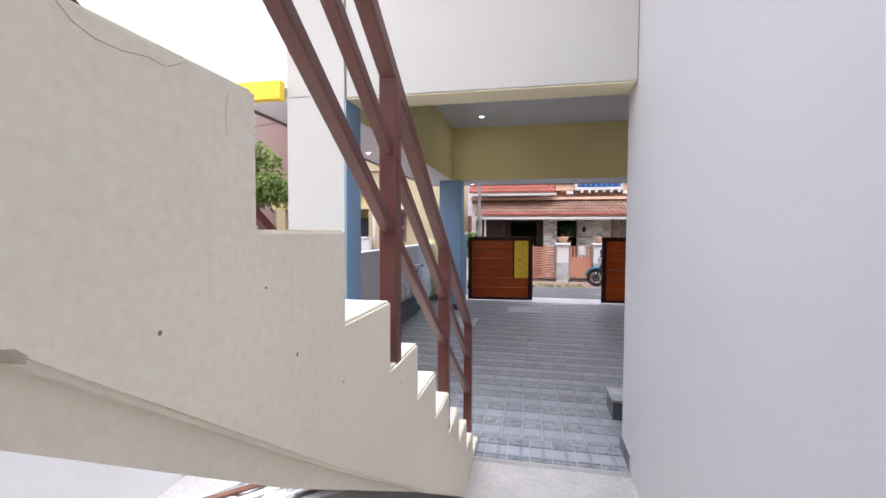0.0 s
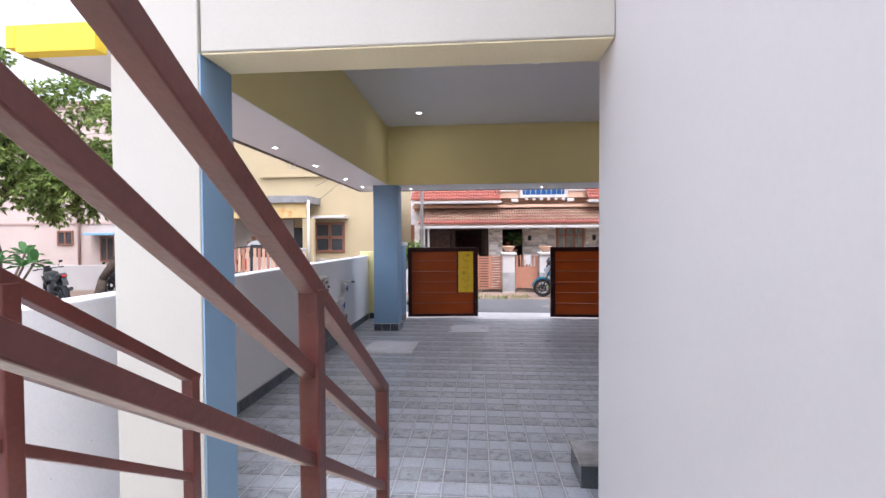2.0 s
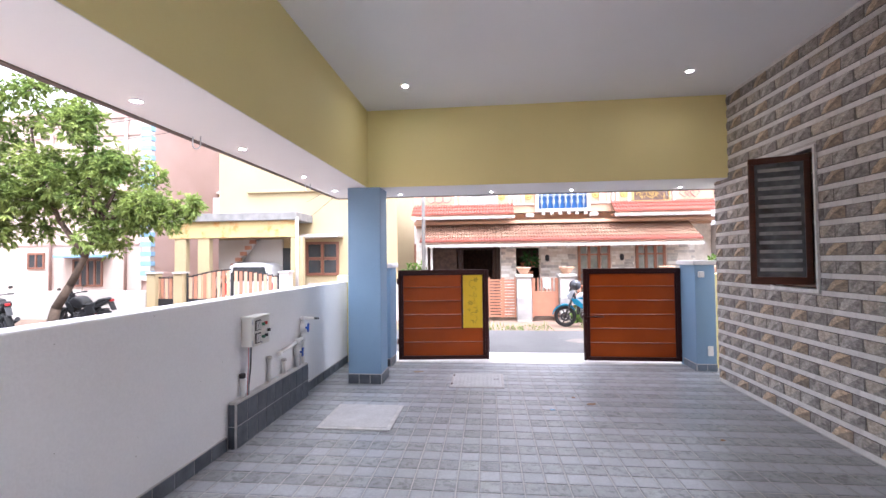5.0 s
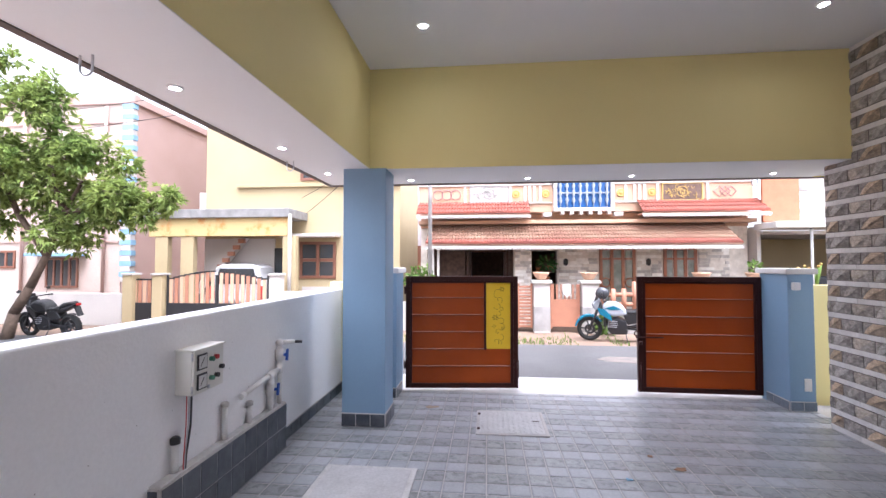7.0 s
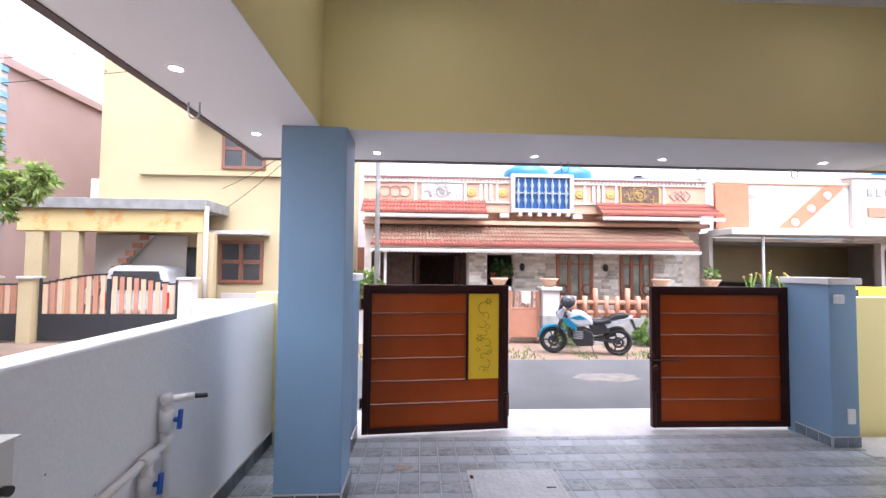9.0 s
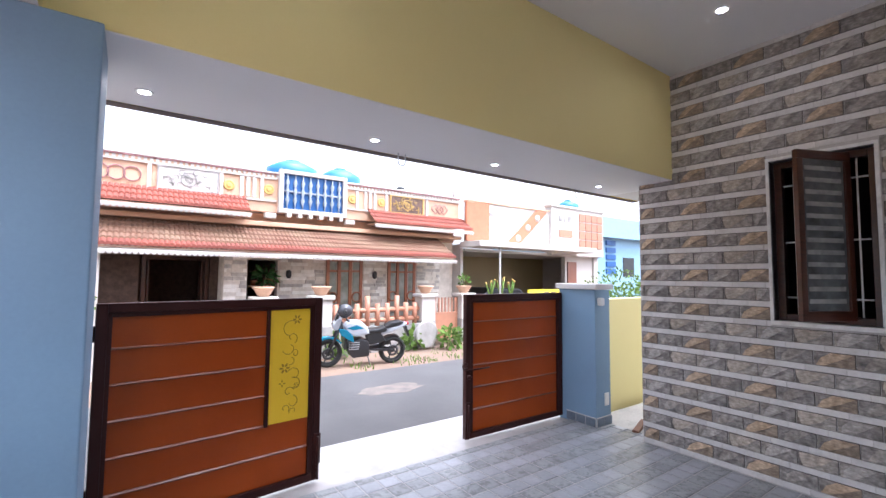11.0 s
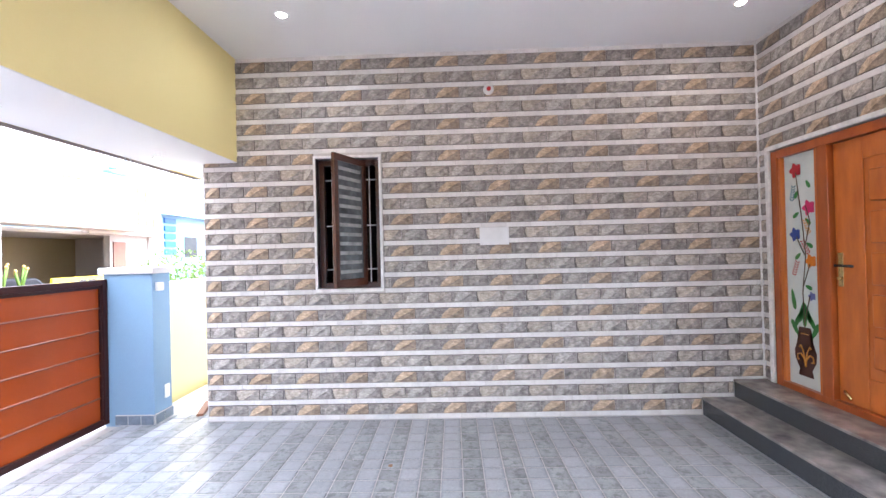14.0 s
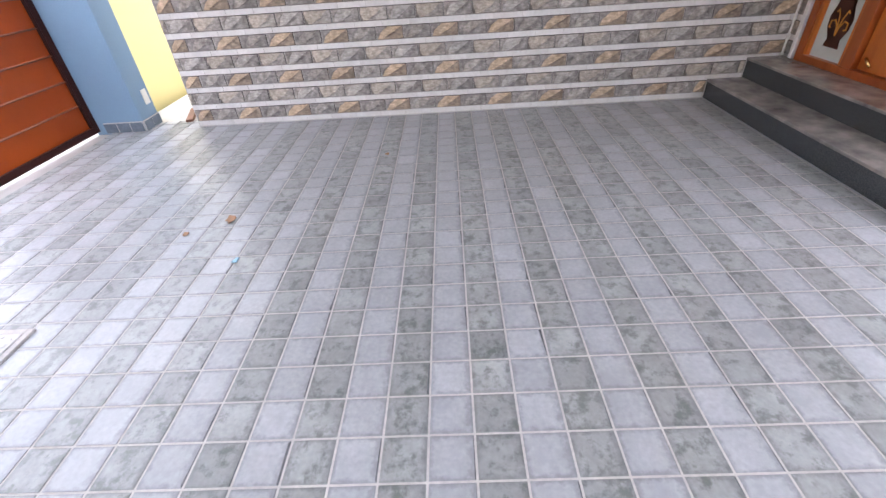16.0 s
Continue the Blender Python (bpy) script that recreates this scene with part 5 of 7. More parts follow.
# balcony of balusters
bal = part("balcony_panel", box((1.57, 15.93, 3.05), (3.0, 15.95, 3.88)), M_balblue, oh, "deep blue panel behind gold balusters")
for lo, hi in (((1.47, 15.86, 2.95), (3.10, 16.0, 3.05)), ((1.47, 15.86, 3.86), (3.10, 16.0, 3.95)), ((1.47, 15.86, 3.05), (1.57, 16.0, 3.86)), ((3.0, 15.86, 3.05), (3.10, 16.0, 3.86))):
    part("balcony_frame", box(lo, hi, 0.01), M_offwhite, bal)
for i in range(8):
    x = 1.66 + i * 0.178
    part("baluster", lathe([(0.012, 0), (0.016, 0.10), (0.05, 0.20), (0.02, 0.30), (0.042, 0.38), (0.042, 0.42), (0.02, 0.50), (0.05, 0.60), (0.016, 0.70), (0.012, 0.8)], (x, 15.9, 3.06), seg=10), M_ornament, bal)
part("mid_rail", box((1.57, 15.885, 3.44), (3.0, 15.915, 3.475), 0.005), M_ornament, bal)
for x in (1.3, 3.2):
    part("bracket", box((x - 0.12, 15.85, 2.80), (x + 0.12, 16.0, 2.92), 0.02), M_offwhite, oh)
for i in range(6):
    part("bracket", box((1.66 + i * 0.25, 15.86, 2.86), (1.76 + i * 0.25, 16.0, 2.95), 0.01), M_offwhite, oh)
# parapet panels
y = 15.99
for x0, x1 in ((-0.82, 0.22), (4.4, 5.4)):
    p = part("grille_panel", box((x0, y - 0.02, 3.25), (x1, y, 3.68), 0.004), M_offwhite if x0 < 0 else M_brickclad, par, "ornamental parapet grille")
    for lo, hi in (((x0 - 0.03, 3.235), (x1 + 0.03, 3.25)), ((x0 - 0.03, 3.68), (x1 + 0.03, 3.695)), ((x0 - 0.03, 3.25), (x0, 3.68)), ((x1, 3.25), (x1 + 0.03, 3.68))):
        part("panel_border", box((lo[0], y - 0.035, lo[1]), (hi[0], y - 0.002, hi[1])), M_weather if x0 < 0 else M_gold, p)
    bm = bmesh.new()
    rnd = random.Random(7)
    cx, cz = (x0 + x1) / 2, 3.465
    for r in (0.07, 0.15):
        lathe([(r, -0.004), (r, -0.014), (r - 0.016, -0.014), (r - 0.016, -0.004)], (cx, y - 0.02, cz), "y", 14, bm, ring=True)
    for k in range(26):
        u, v = rnd.uniform(x0 + 0.07, x1 - 0.07), rnd.uniform(3.30, 3.63)
        r, a0 = rnd.uniform(0.03, 0.06), rnd.uniform(0, 6.28)
        for q in range(5):
            a, b = a0 + q * 0.75, a0 + (q + 1) * 0.75
            bar((u + r * math.cos(a), y - 0.026, v + r * math.sin(a)), (u + r * math.cos(b), y - 0.026, v + r * math.sin(b)), 0.012, 0.014, bm, 0, up=(0, 1, 0))
    tagged(part("scrollwork", bm, M_weather if x0 < 0 else M_gold, p), kind="stuff")
for x in (0.45, 1.27, 3.3, 4.12):
    rs = part("rosette", lathe([(0.115, 0), (0.115, -0.012), (0.095, -0.02), (0.08, -0.012), (0.05, -0.014), (0.04, -0.026), (0.02, -0.026)], (x, y, 3.46), "y", 16), M_gold, par)
for x in (0.66, 0.79, 0.92, 3.62, 3.75, 3.88):
    part("stripe", box((x, y - 0.03, 3.25), (x + 0.075, y, 3.69), 0.006), M_offwhite, par)
for cx in (-1.75, -1.5, -1.25, 5.85, 6.0, 6.15):
    part("ring_relief", lathe([(0.15, -0.002), (0.15, -0.016), (0.128, -0.016), (0.128, -0.002)], (cx, y, 3.46), "y", 16 if cx < 0 else 4, ring=True), M_maroon, par)
part("finial", lathe([(0.08, 0), (0.05, 0.1), (0.09, 0.16), (0.03, 0.22), (0.07, 0.3), (0.02, 0.42)], (6.6, 16.1, 3.9)), M_offwhite, par)
tiled_roof(oh, -2.3, 0.80, 15.50, 2.86, 16.0, 3.22)
tiled_roof(oh, 3.72, 6.85, 15.50, 2.86, 16.0, 3.22)
scallops(oh, -2.3, 0.82, 15.50, 2.78)
scallops(oh, 3.70, 6.87, 15.50, 2.78)
tiled_roof(oh, -2.0, 5.98, 15.15, 2.02, 16.2, 2.66, "awning")
scallops(oh, -2.02, 6.0, 15.15, 1.92)
part("awning_underside", box((-2.0, 15.2, 1.99), (5.98, 16.35, 2.01)), M_offwhite, oh)
dw = part("door_frame", box((-1.0, 17.35, -0.25), (-0.92, 17.45, 1.95), 0.004), M_darkwood, oh, "dark wooden frame of the open doorway")
part("jamb", box((0.225, 17.35, -0.25), (0.305, 17.45, 1.95), 0.004), M_darkwood, dw)
part("head", box((-0.92, 17.35, 1.86), (0.225, 17.45, 1.95), 0.004), M_darkwood, dw)
part("side_leaf", box((-0.90, 17.5, -0.2), (-0.86, 18.05, 1.85), 0.004), M_darkwood, dw)
part("side_leaf", box((0.17, 17.5, -0.2), (0.21, 18.05, 1.85), 0.004), M_darkwood, dw)
part("side_pillar", box((0.40, 15.95, -0.25), (0.87, 16.355, 1.98), 0.01), M_stoneclad, oh)
for z in (0.9, 1.25, 1.6):
    part("recess_shelf", box((0.9, 16.3, z), (1.61, 16.55, z + 0.04), 0.004), M_brickclad, oh)
for x, z, r in ((1.42, 1.29, 0.10), (1.1, 1.29, 0.07), (1.3, 0.94, 0.12)):
    solid("clay_pot", lathe([(r * 0.65, 0), (r, r * 1.3), (r * 1.1, r * 1.35), (r * 1.1, r * 1.6), (r * 0.9, r * 1.6)], (x, 16.4, z)), M_terracotta, "terracotta pot on a recess shelf", "pot", "recess pots")
for x in (-1.85, -1.7):
    part("awning_post", box((x, 15.3, -0.25), (x + 0.06, 15.36, 2.0)), M_offwhite, oh)
for x0, x1 in ((2.79, 3.774), (4.524, 5.414)):
    w = window_unit(oh, x0, x1, 0.35, 1.97, 16.36, 3, 1, M_winorange, M_curtain, 0.085, "tall wooden window with pale curtains")
    for z in (1.62,):
        part("transom", box((x0 + 0.08, 16.305, z), (x1 - 0.08, 16.335, z + 0.05), 0.003), M_winorange, w)
    for k in (0, 2):
        cx = x0 + (x1 - x0) * (k + 0.5) / 3
        part("arch_rail", lathe([(0.14, -0.004), (0.14, -0.03), (0.108, -0.03), (0.108, -0.004)], (cx, 16.325, 0.98), "y", 16, ring=True), M_winorange, w)
random.seed(4)
for tone, m in enumerate((M_stoneclad, M_stonegrey, M_stonewhite)):
    bm = bmesh.new()
    rnd = random.Random(4)
    for x0, x1 in ((1.665, 2.743), (3.82, 4.477), (5.46, 6.26), (0.41, 0.86)):
        yf = 15.95 if x0 < 1 else 16.36
        for j in range(26):
            a = x0 - 0.2 * rnd.random()
            while a < x1:
                b = min(x1, a + rnd.uniform(0.2, 0.42))
                t, d = rnd.randrange(3), rnd.uniform(0.008, 0.04)
                if b > max(a, x0) + 0.03 and t == tone:
                    box((max(a, x0) + 0.003, yf - d, -0.2 + j * 0.085), (b - 0.003, yf, -0.2 + j * 0.085 + 0.077), bm=bm)
                a = b
    tagged(part("cladding", bm, m, oh), kind="stuff")
for x in (1.85, 4.10):
    part("wall_lamp", lathe([(0.03, 0), (0.065, 0.05), (0.065, 0.16), (0.02, 0.2)], (x, 16.26, 1.455), seg=8), M_black, oh)


def water_tank(x, y, z, r, h, m, label):
    t = thing("water_tank", (x, y, z), label, "water tank", "roof water tanks")
    part("body", lathe([(r, 0), (r * 1.03, h * 0.15), (r, h * 0.3), (r * 1.03, h * 0.45), (r, h * 0.6), (r * 0.98, h * 0.75), (r * 0.55, h * 0.93), (r * 0.25, h * 0.95)], (x, y, z)), m, t)
    part("lid", lathe([(r * 0.3, 0), (r * 0.3, 0.06), (r * 0.1, 0.09)], (x, y, z + h * 0.95)), m, t)
    part("stand", box((x - r, y - r, z - 0.5), (x + r, y + r, z)), M_weather, t)


part("roof_slab", box((-2.3, 16.2, 2.95), (6.7, 24, 3.1)), M_weather, oh)
water_tank(2.42, 18.2, 3.80, 0.70, 0.95, M_tankblue, "blue plastic water tank on the roof")
water_tank(3.85, 18.2, 3.78, 0.62, 0.95, M_tankblue, "smaller blue plastic water tank on the roof")
water_tank(6.2, 18.6, 3.72, 0.44, 0.8, M_black, "black plastic water tank on the roof")

# fence of the tile-roofed house


def fence_pillar(x, pot=True):
    p = thing("fence_pillar", (x, 15.1, -0.25), "white masonry fence pillar with a flower pot" if pot else "white masonry fence pillar", "pillar", "fence pillars")
    part("shaft", box((x - 0.2, 14.92, -0.25), (x + 0.2, 15.28, 1.0), 0.01), M_offwhite, p)
    part("base_tiles", box((x - 0.205, 14.915, -0.2), (x + 0.205, 15.285, 0.42), 0.004), M_weather, p)
    part("cap", box((x - 0.25, 14.87, 1.0), (x + 0.25, 15.33, 1.09), 0.02), M_offwhite, p)
    if pot:
        q = part("pot", lathe([(0.10, 0), (0.15, 0.08), (0.2, 0.16), (0.22, 0.2), (0.19, 0.2)], (x, 15.1, 1.09)), M_peach, p)


for x in (1.02, 2.22, 4.95, 6.2):
    fence_pillar(x)


def slat_gate(x0, x1, y, z0, z1, vertical, label):
    g = thing("garden_gate", ((x0 + x1) / 2, y, z0), label, "gate", "peach garden gates")
    for lo, hi in (((x0, z0), (x0 + 0.05, z1)), ((x1 - 0.05, z0), (x1, z1))):
        part("stile", box((lo[0], y - 0.02, lo[1]), (hi[0], y + 0.02, hi[1]), 0.004), M_slat, g)
    if vertical:
        part("panel", box((x0 + 0.05, y - 0.01, z0 + 0.05), (x1 - 0.05, y + 0.01, z0 + 0.72), 0.003), M_slat, g)
        n = int((x1 - x0 - 0.1) / 0.09)
        for i in range(n):
            x = x0 + 0.07 + (x1 - x0 - 0.14) * i / max(1, n - 1)
            part("slat", box((x - 0.022, y - 0.012, z0 + 0.72), (x + 0.022, y + 0.012, z1), 0.003), M_slat, g)
        part("rail", box((x0, y - 0.018, z0 + 0.70), (x1, y + 0.018, z0 + 0.75), 0.003), M_slat, g)
    else:
        n = int((z1 - z0) / 0.085)
        for i in range(n):
            z = z0 + 0.02 + i * 0.085
            part("slat", box((x0 + 0.05, y - 0.012, z), (x1 - 0.05, y + 0.012, z + 0.05), 0.003), M_slat, g)
    return g


slat_gate(0.0, 0.42, 15.1, -0.15, 1.0, False, "peach slatted gate leaf")
slat_gate(0.42, 0.8, 15.12, -0.15, 1.0, False, "peach slatted gate leaf beside the pillar")
slat_gate(1.25, 1.99, 15.1, -0.15, 0.98, True, "peach sheet gate with an open slatted top")
slat_gate(5.2, 5.98, 15.1, -0.15, 0.98, True, "peach sheet gate with an open slatted top")
solid("hanging_cloth", prism([(1.55, 0.98), (1.75, 1.0), (1.77, 0.72), (1.66, 0.66), (1.56, 0.74)], 15.05, 15.06, "y"), M_offwhite, "white cloth hung on the garden gate", "cloth")
S("garden_wall", box((2.42, 15.0, -0.25), (4.75, 15.2, 0.36), 0.01), M_weather, "low cobbled garden wall", "wall")
S("garden_wall_left", box((-3.0, 15.0, -0.25), (0.0, 15.2, 0.5), 0.01), M_offwhite, "low white garden wall", "wall")
fb = thing("garden_fence", (3.6, 15.1, 0.36), "peach concrete fence imitating logs", "fence")
for z in (0.48, 0.72):
    part("log_rail", tube((2.42, 15.1, z), (4.75, 15.1, z + 0.01), 0.055), M_slat, fb)
for i in range(9):
    x = 2.55 + i * 0.26
    part("log_post", tube((x, 15.08, 0.36), (x, 15.08, 0.88 + (0.18 if i in (3, 6) else 0)), 0.06), M_slat, fb)
solid("grinding_stone", lathe([(0.30, -0.06), (0.34, 0), (0.30, 0.06)], (4.75, 14.72, 0.12), "y", 20), M_weather, "round weathered grinding stone on edge", "stone")


def leaf_bunch(bm, c, r, n, size, up=0.3):
    c = Vector(c)
    for _ in range(n):
        d = Vector((random.gauss(0, 1), random.gauss(0, 1), random.gauss(0, 0.8) + up)).normalized()
        p = c + d * r * random.uniform(0.25, 1.0)
        s = size * random.uniform(0.7, 1.3)
        a = (d + Vector((random.uniform(-.5, .5), random.uniform(-.5, .5), random.uniform(-.8, .2)))).normalized()
        b = a.cross(Vector((random.uniform(-1, 1), random.uniform(-1, 1), random.uniform(-1, 1)))).normalized() * s * 0.32
        v = [bm.verts.new(p), bm.verts.new(p + a * s * 0.5 + b), bm.verts.new(p + a * s), bm.verts.new(p + a * s * 0.5 - b)]
        bm.faces.new(v)


def shrub(name, c, r, n, size, m, label, cat="plant", grp=""):
    bm = bmesh.new()
    leaf_bunch(bm, c, r, n, size)
    p = thing(name, (c[0], c[1], c[2] - r), label, cat, grp)
    part("stem", tube((c[0], c[1], c[2] - r), c, 0.015, 6), M_bark, p)
    tagged(part("foliage", bm, m, p), kind="stuff")


random.seed(11)
shrub("white_flower_bush", (-2.05, 14.85, 1.05), 0.42, 260, 0.13, M_weed, "pale green flowering bush by the fence")
shrub("border_plant", (2.55, 14.8, 0.0), 0.25, 60, 0.2, M_weed, "green strap-leaved border plant")
shrub("border_plant", (4.45, 14.8, 0.0), 0.25, 70, 0.18, M_weed, "green spiky plant by the fence pillar")
shrub("weed_clump", (5.3, 14.5, 0.0), 0.32, 160, 0.14, M_weed, "low weeds by the roadside", "weeds")
shrub("weed_clump", (6.0, 14.4, 0.02), 0.35, 160, 0.14, M_weed, "low weeds by the roadside", "weeds")
shrub("pot_plant", (1.3, 16.2, 1.5), 0.25, 90, 0.14, M_leaf2, "potted plant hanging by the entry")
shrub("pot_plant", (6.2, 15.1, 1.42), 0.16, 60, 0.11, M_weed, "potted plant on the fence pillar")
shrub("croton_bush", (8.6, 12.0, 0.85), 0.95, 1900, 0.075, M_weed, "flowering bush behind the boundary wall")
shrub("croton_bush", (9.2, 11.2, 0.9), 0.95, 1900, 0.075, M_weed, "bright green bush behind the boundary wall")
for x, z in ((7.2, 1.0), (7.6, 1.05), (8.0, 1.0)):
    p = thing("cactus_plant", (x, 15.12, 0.75), "pale potted cactus with orange flowers on the wall", "plant", "cactus pots")
    part("pot", lathe([(0.08, 0), (0.12, 0.14), (0.13, 0.18), (0.10, 0.18)], (x, 15.12, 0.75)), M_peach, p)
    for k in range(4):
        a = k * 1.7 + x
        part("stem", tube((x, 15.12, 0.9), (x + 0.14 * math.cos(a), 15.12 + 0.1 * math.sin(a), z + 0.28 + 0.05 * k), 0.03, 8, r2=0.022), M_weed, p)
        part("flower", ball((x + 0.14 * math.cos(a), 15.12 + 0.1 * math.sin(a), z + 0.30 + 0.05 * k), 0.035, None, 8), M_gold, p)
bm = bmesh.new()
random.seed(5)
for i in range(1500):
    x, y = random.uniform(-4, 9), 13.3 + abs(random.gauss(0, 0.55))
    if math.sin(x * 2.1) + math.sin(x * 5.3 + 1) > -0.2 and y < 14.9:
        h = random.uniform(0.03, 0.11)
        a = random.uniform(0, 6.28)
        dx, dy = math.cos(a) * 0.03, math.sin(a) * 0.03
        bm.faces.new([bm.verts.new((x, y, -0.25)), bm.verts.new((x + 0.02, y, -0.25)), bm.verts.new((x + dx, y + dy, -0.25 + h))])
solid("verge_grass", bm, M_weed, "sparse roadside grass on bare earth", "grass", kind="stuff")
random.seed(6)
for i in range(10):
    x = -5.5 + i * 0.18 + random.uniform(-.05, .05)
    r = random.uniform(0.09, 0.2)
    bm = ball((x, 14.85 + random.uniform(-.1, .15), -0.25 + r * 0.6), r, None, 10, (1.2, 0.9, 0.8))
    solid("verge_boulder", bm, M_weather, "rounded grey boulder by the garden wall", "boulder", "row of boulders")

# house with the slanting band, next door
rh = thing("flat_roofed_house", (10, 16, -0.25), "cream house with peach facade bands and car porch", "house")
part("upper_wall", box((6.9, 15.8, 2.55), (10.5, 16.0, 3.78), 0.01), M_offwhite, rh)
part("upper_wall", box((10.5, 15.7, 2.3), (13.45, 16.0, 3.98), 0.01), M_offwhite, rh)
part("coping", box((10.45, 15.65, 3.98), (13.5, 16.05, 4.06), 0.01), M_offwhite, rh)
part("coping", box((6.88, 15.76, 3.78), (10.5, 16.04, 3.84), 0.01), M_peach, rh)
part("peach_block", box((6.78, 15.72, 2.6), (7.68, 15.799, 3.76), 0.01), M_terracotta, rh)
part("slant_band", prism([(8.45, 2.58), (9.0, 2.58), (10.3, 3.70), (10.3, 3.76), (9.8, 3.76)], 15.75, 15.799, "y"), M_terracotta, rh)
for x, z in ((8.95, 2.78), (9.4, 3.15), (9.85, 3.5)):
    part("roundel", lathe([(0.11, 0), (0.11, -0.02), (0.02, -0.03)], (x, 15.76, z), "y"), M_offwhite, rh)
for x in (12.0, 12.35, 12.7, 13.05):
    for z in (2.6, 2.92, 3.24, 3.56):
        part("peach_tile", box((x, 15.67, z), (x + 0.3, 15.70, z + 0.28), 0.004), M_slat, rh)
part("peach_tile", box((10.9, 15.67, 2.95), (11.6, 15.70, 3.2), 0.004), M_slat, rh)
for i in range(3):
    part("niche", box((10.9 + i * 0.25, 15.68, 3.5), (11.05 + i * 0.25, 15.70, 3.7), 0.004), M_weather, rh)
    part("niche", box((7.7, 15.785, 2.85 + i * 0.28), (7.95, 15.80, 2.95 + i * 0.28), 0.004), M_weather, rh)
part("sunshade", box((6.6, 14.9, 2.38), (11.9, 15.8, 2.54), 0.015), M_offwhite, rh)
part("porch_back", box((6.8, 18.5, -0.25), (13.4, 18.7, 2.4)), M_yhouse, rh)
part("side_wall", box((13.2, 15.95, -0.25), (13.45, 18.5, 2.3)), M_offwhite, rh)
part("side_wall", box((6.78, 16.0, -0.25), (6.88, 18.5, 2.5)), M_offwhite, rh)
part("room_wall", box((11.6, 16.02, -0.25), (13.19, 16.2, 2.3)), M_offwhite, rh)
part("door", box((11.7, 15.98, -0.2), (12.2, 16.015, 2.1), 0.004), M_housewood, rh)
part("ceiling", box((6.88, 15.9, 2.28), (13.2, 18.5, 2.37)), M_offwhite, rh)
part("porch_pole", tube((7.45, 15.0, -0.25), (7.45, 15.0, 2.38), 0.03), M_weather, rh)
part("compound_wall", box((6.5, 15.05, -0.25), (11.5, 15.2, 0.75), 0.01), M_weather, rh, "low grey wall with stone band")
part("yellow_gate", box((8.6, 14.98, 0.0), (11.2, 15.04, 1.15), 0.006), M_brightyellow, rh, "yellow sheet gate")
for x in (9.3, 9.6):
    part("gate_ornament", box((x, 14.96, 0.8), (x + 0.22, 14.98, 1.08), 0.01), M_windark, rh)
water_tank(13.0, 17.0, 3.9, 0.45, 0.7, M_tankblue, "blue plastic water tank on the next roof")
pc = thing("parked_car", (8.6, 16.9, -0.25), "dark covered car under the porch", "car")
part("body", prism([(7.3, 0.0), (10.6, 0.0), (10.7, 0.6), (10.0, 0.75), (9.5, 1.15), (8.2, 1.18), (7.6, 0.8), (7.2, 0.65)], 16.2, 17.7, "y", bevel=0.06), M_engine, pc)
for x in (7.9, 10.0):
    part("wheel", lathe([(0.3, -0.1), (0.32, 0), (0.3, 0.1)], (x, 16.25, 0.05), "y"), M_tyre, pc)
bh = thing("light_blue_house", (27.5, 24, -0.25), "light blue two-storey house down the street", "house")
part("wall", box((22.5, 24, -0.25), (33, 32, 4.4)), M_skyblue, bh)
part("balcony", box((22.3, 23.4, 4.3), (33.2, 24.2, 5.7), 0.02), M_skyblue, bh)
for i in range(5):
    part("stair_slat", box((25.9, 23.9, 1.8 + i * 0.5), (27.0, 24, 2.15 + i * 0.5)), M_balblue, bh)
part("window", box((28.0, 23.95, 1.6), (29.4, 24, 3.0)), M_windark, bh)

# yellow house with the car porch
yh = thing("yellow_house", (-6.3, 17, -0.25), "yellow two-storey house with a car porch", "house")
part("wall", box((-9.5, 17.0, -0.25), (-3.05, 26, 8.5), 0.01), M_yhouse, yh)
part("string_course", box((-8.4, 16.9, 3.95), (-3.0, 17.0, 4.06), 0.01), M_yhouse, yh)
part("plinth", box((-6.2, 16.96, -0.25), (-3.0, 17.0, 0.78), 0.01), M_offwhite, yh, "white painted plinth")
window_unit(yh, -6.28, -5.1, 1.04, 2.2, 17.0, 2, 2, M_housewood, M_windark, 0.09, "brown wooden window with dark panes")
window_unit(yh, -6.28, -5.1, 4.15, 5.28, 17.0, 2, 2, M_housewood, M_windark, 0.09, "brown wooden upper window with dark panes")
part("sunshade", box((-6.75, 16.45, 2.33), (-4.95, 17.0, 2.43), 0.015), M_offwhite, yh)
part("sunshade", box((-7.0, 16.45, 5.55), (-4.8, 17.0, 5.67), 0.015), M_offwhite, yh)
pr = part("porch_slab", box((-10.6, 15.7, 2.86), (-6.05, 17.2, 3.12), 0.015), M_slabgrey, yh, "weathered concrete porch roof slab")
part("porch_beam", box((-10.5, 15.8, 2.32), (-6.15, 16.05, 2.86), 0.01), M_ybeam, yh)
for x in (-10.3, -9.48, -6.3):
    part("porch_pillar", box((x, 15.82, -0.25), (x + 0.4, 16.02, 2.32), 0.01), M_yhouse, yh)
part("roof_wall", box((-10.0, 17.4, 3.1), (-9.5, 18.0, 3.9)), M_offwhite, yh)
part("porch_back", box((-10.5, 20, -0.25), (-6.2, 20.2, 2.9)), M_offwhite, yh)
# Flat dark panel on the wall, standing for the unlit interior.
part("porch_opening", box((-7.1, 16.93, 0), (-6.35, 16.99, 2.0)), M_windark, yh)
part("inner_wall", box((-9.45, 16.9, -0.25), (-7.1, 16.99, 2.3)), M_offwhite, yh)
bm = prism([(-9.9, 0.3), (-9.6, 0.3), (-7.9, 2.3), (-8.35, 2.3)], 16.6, 16.85, "y")
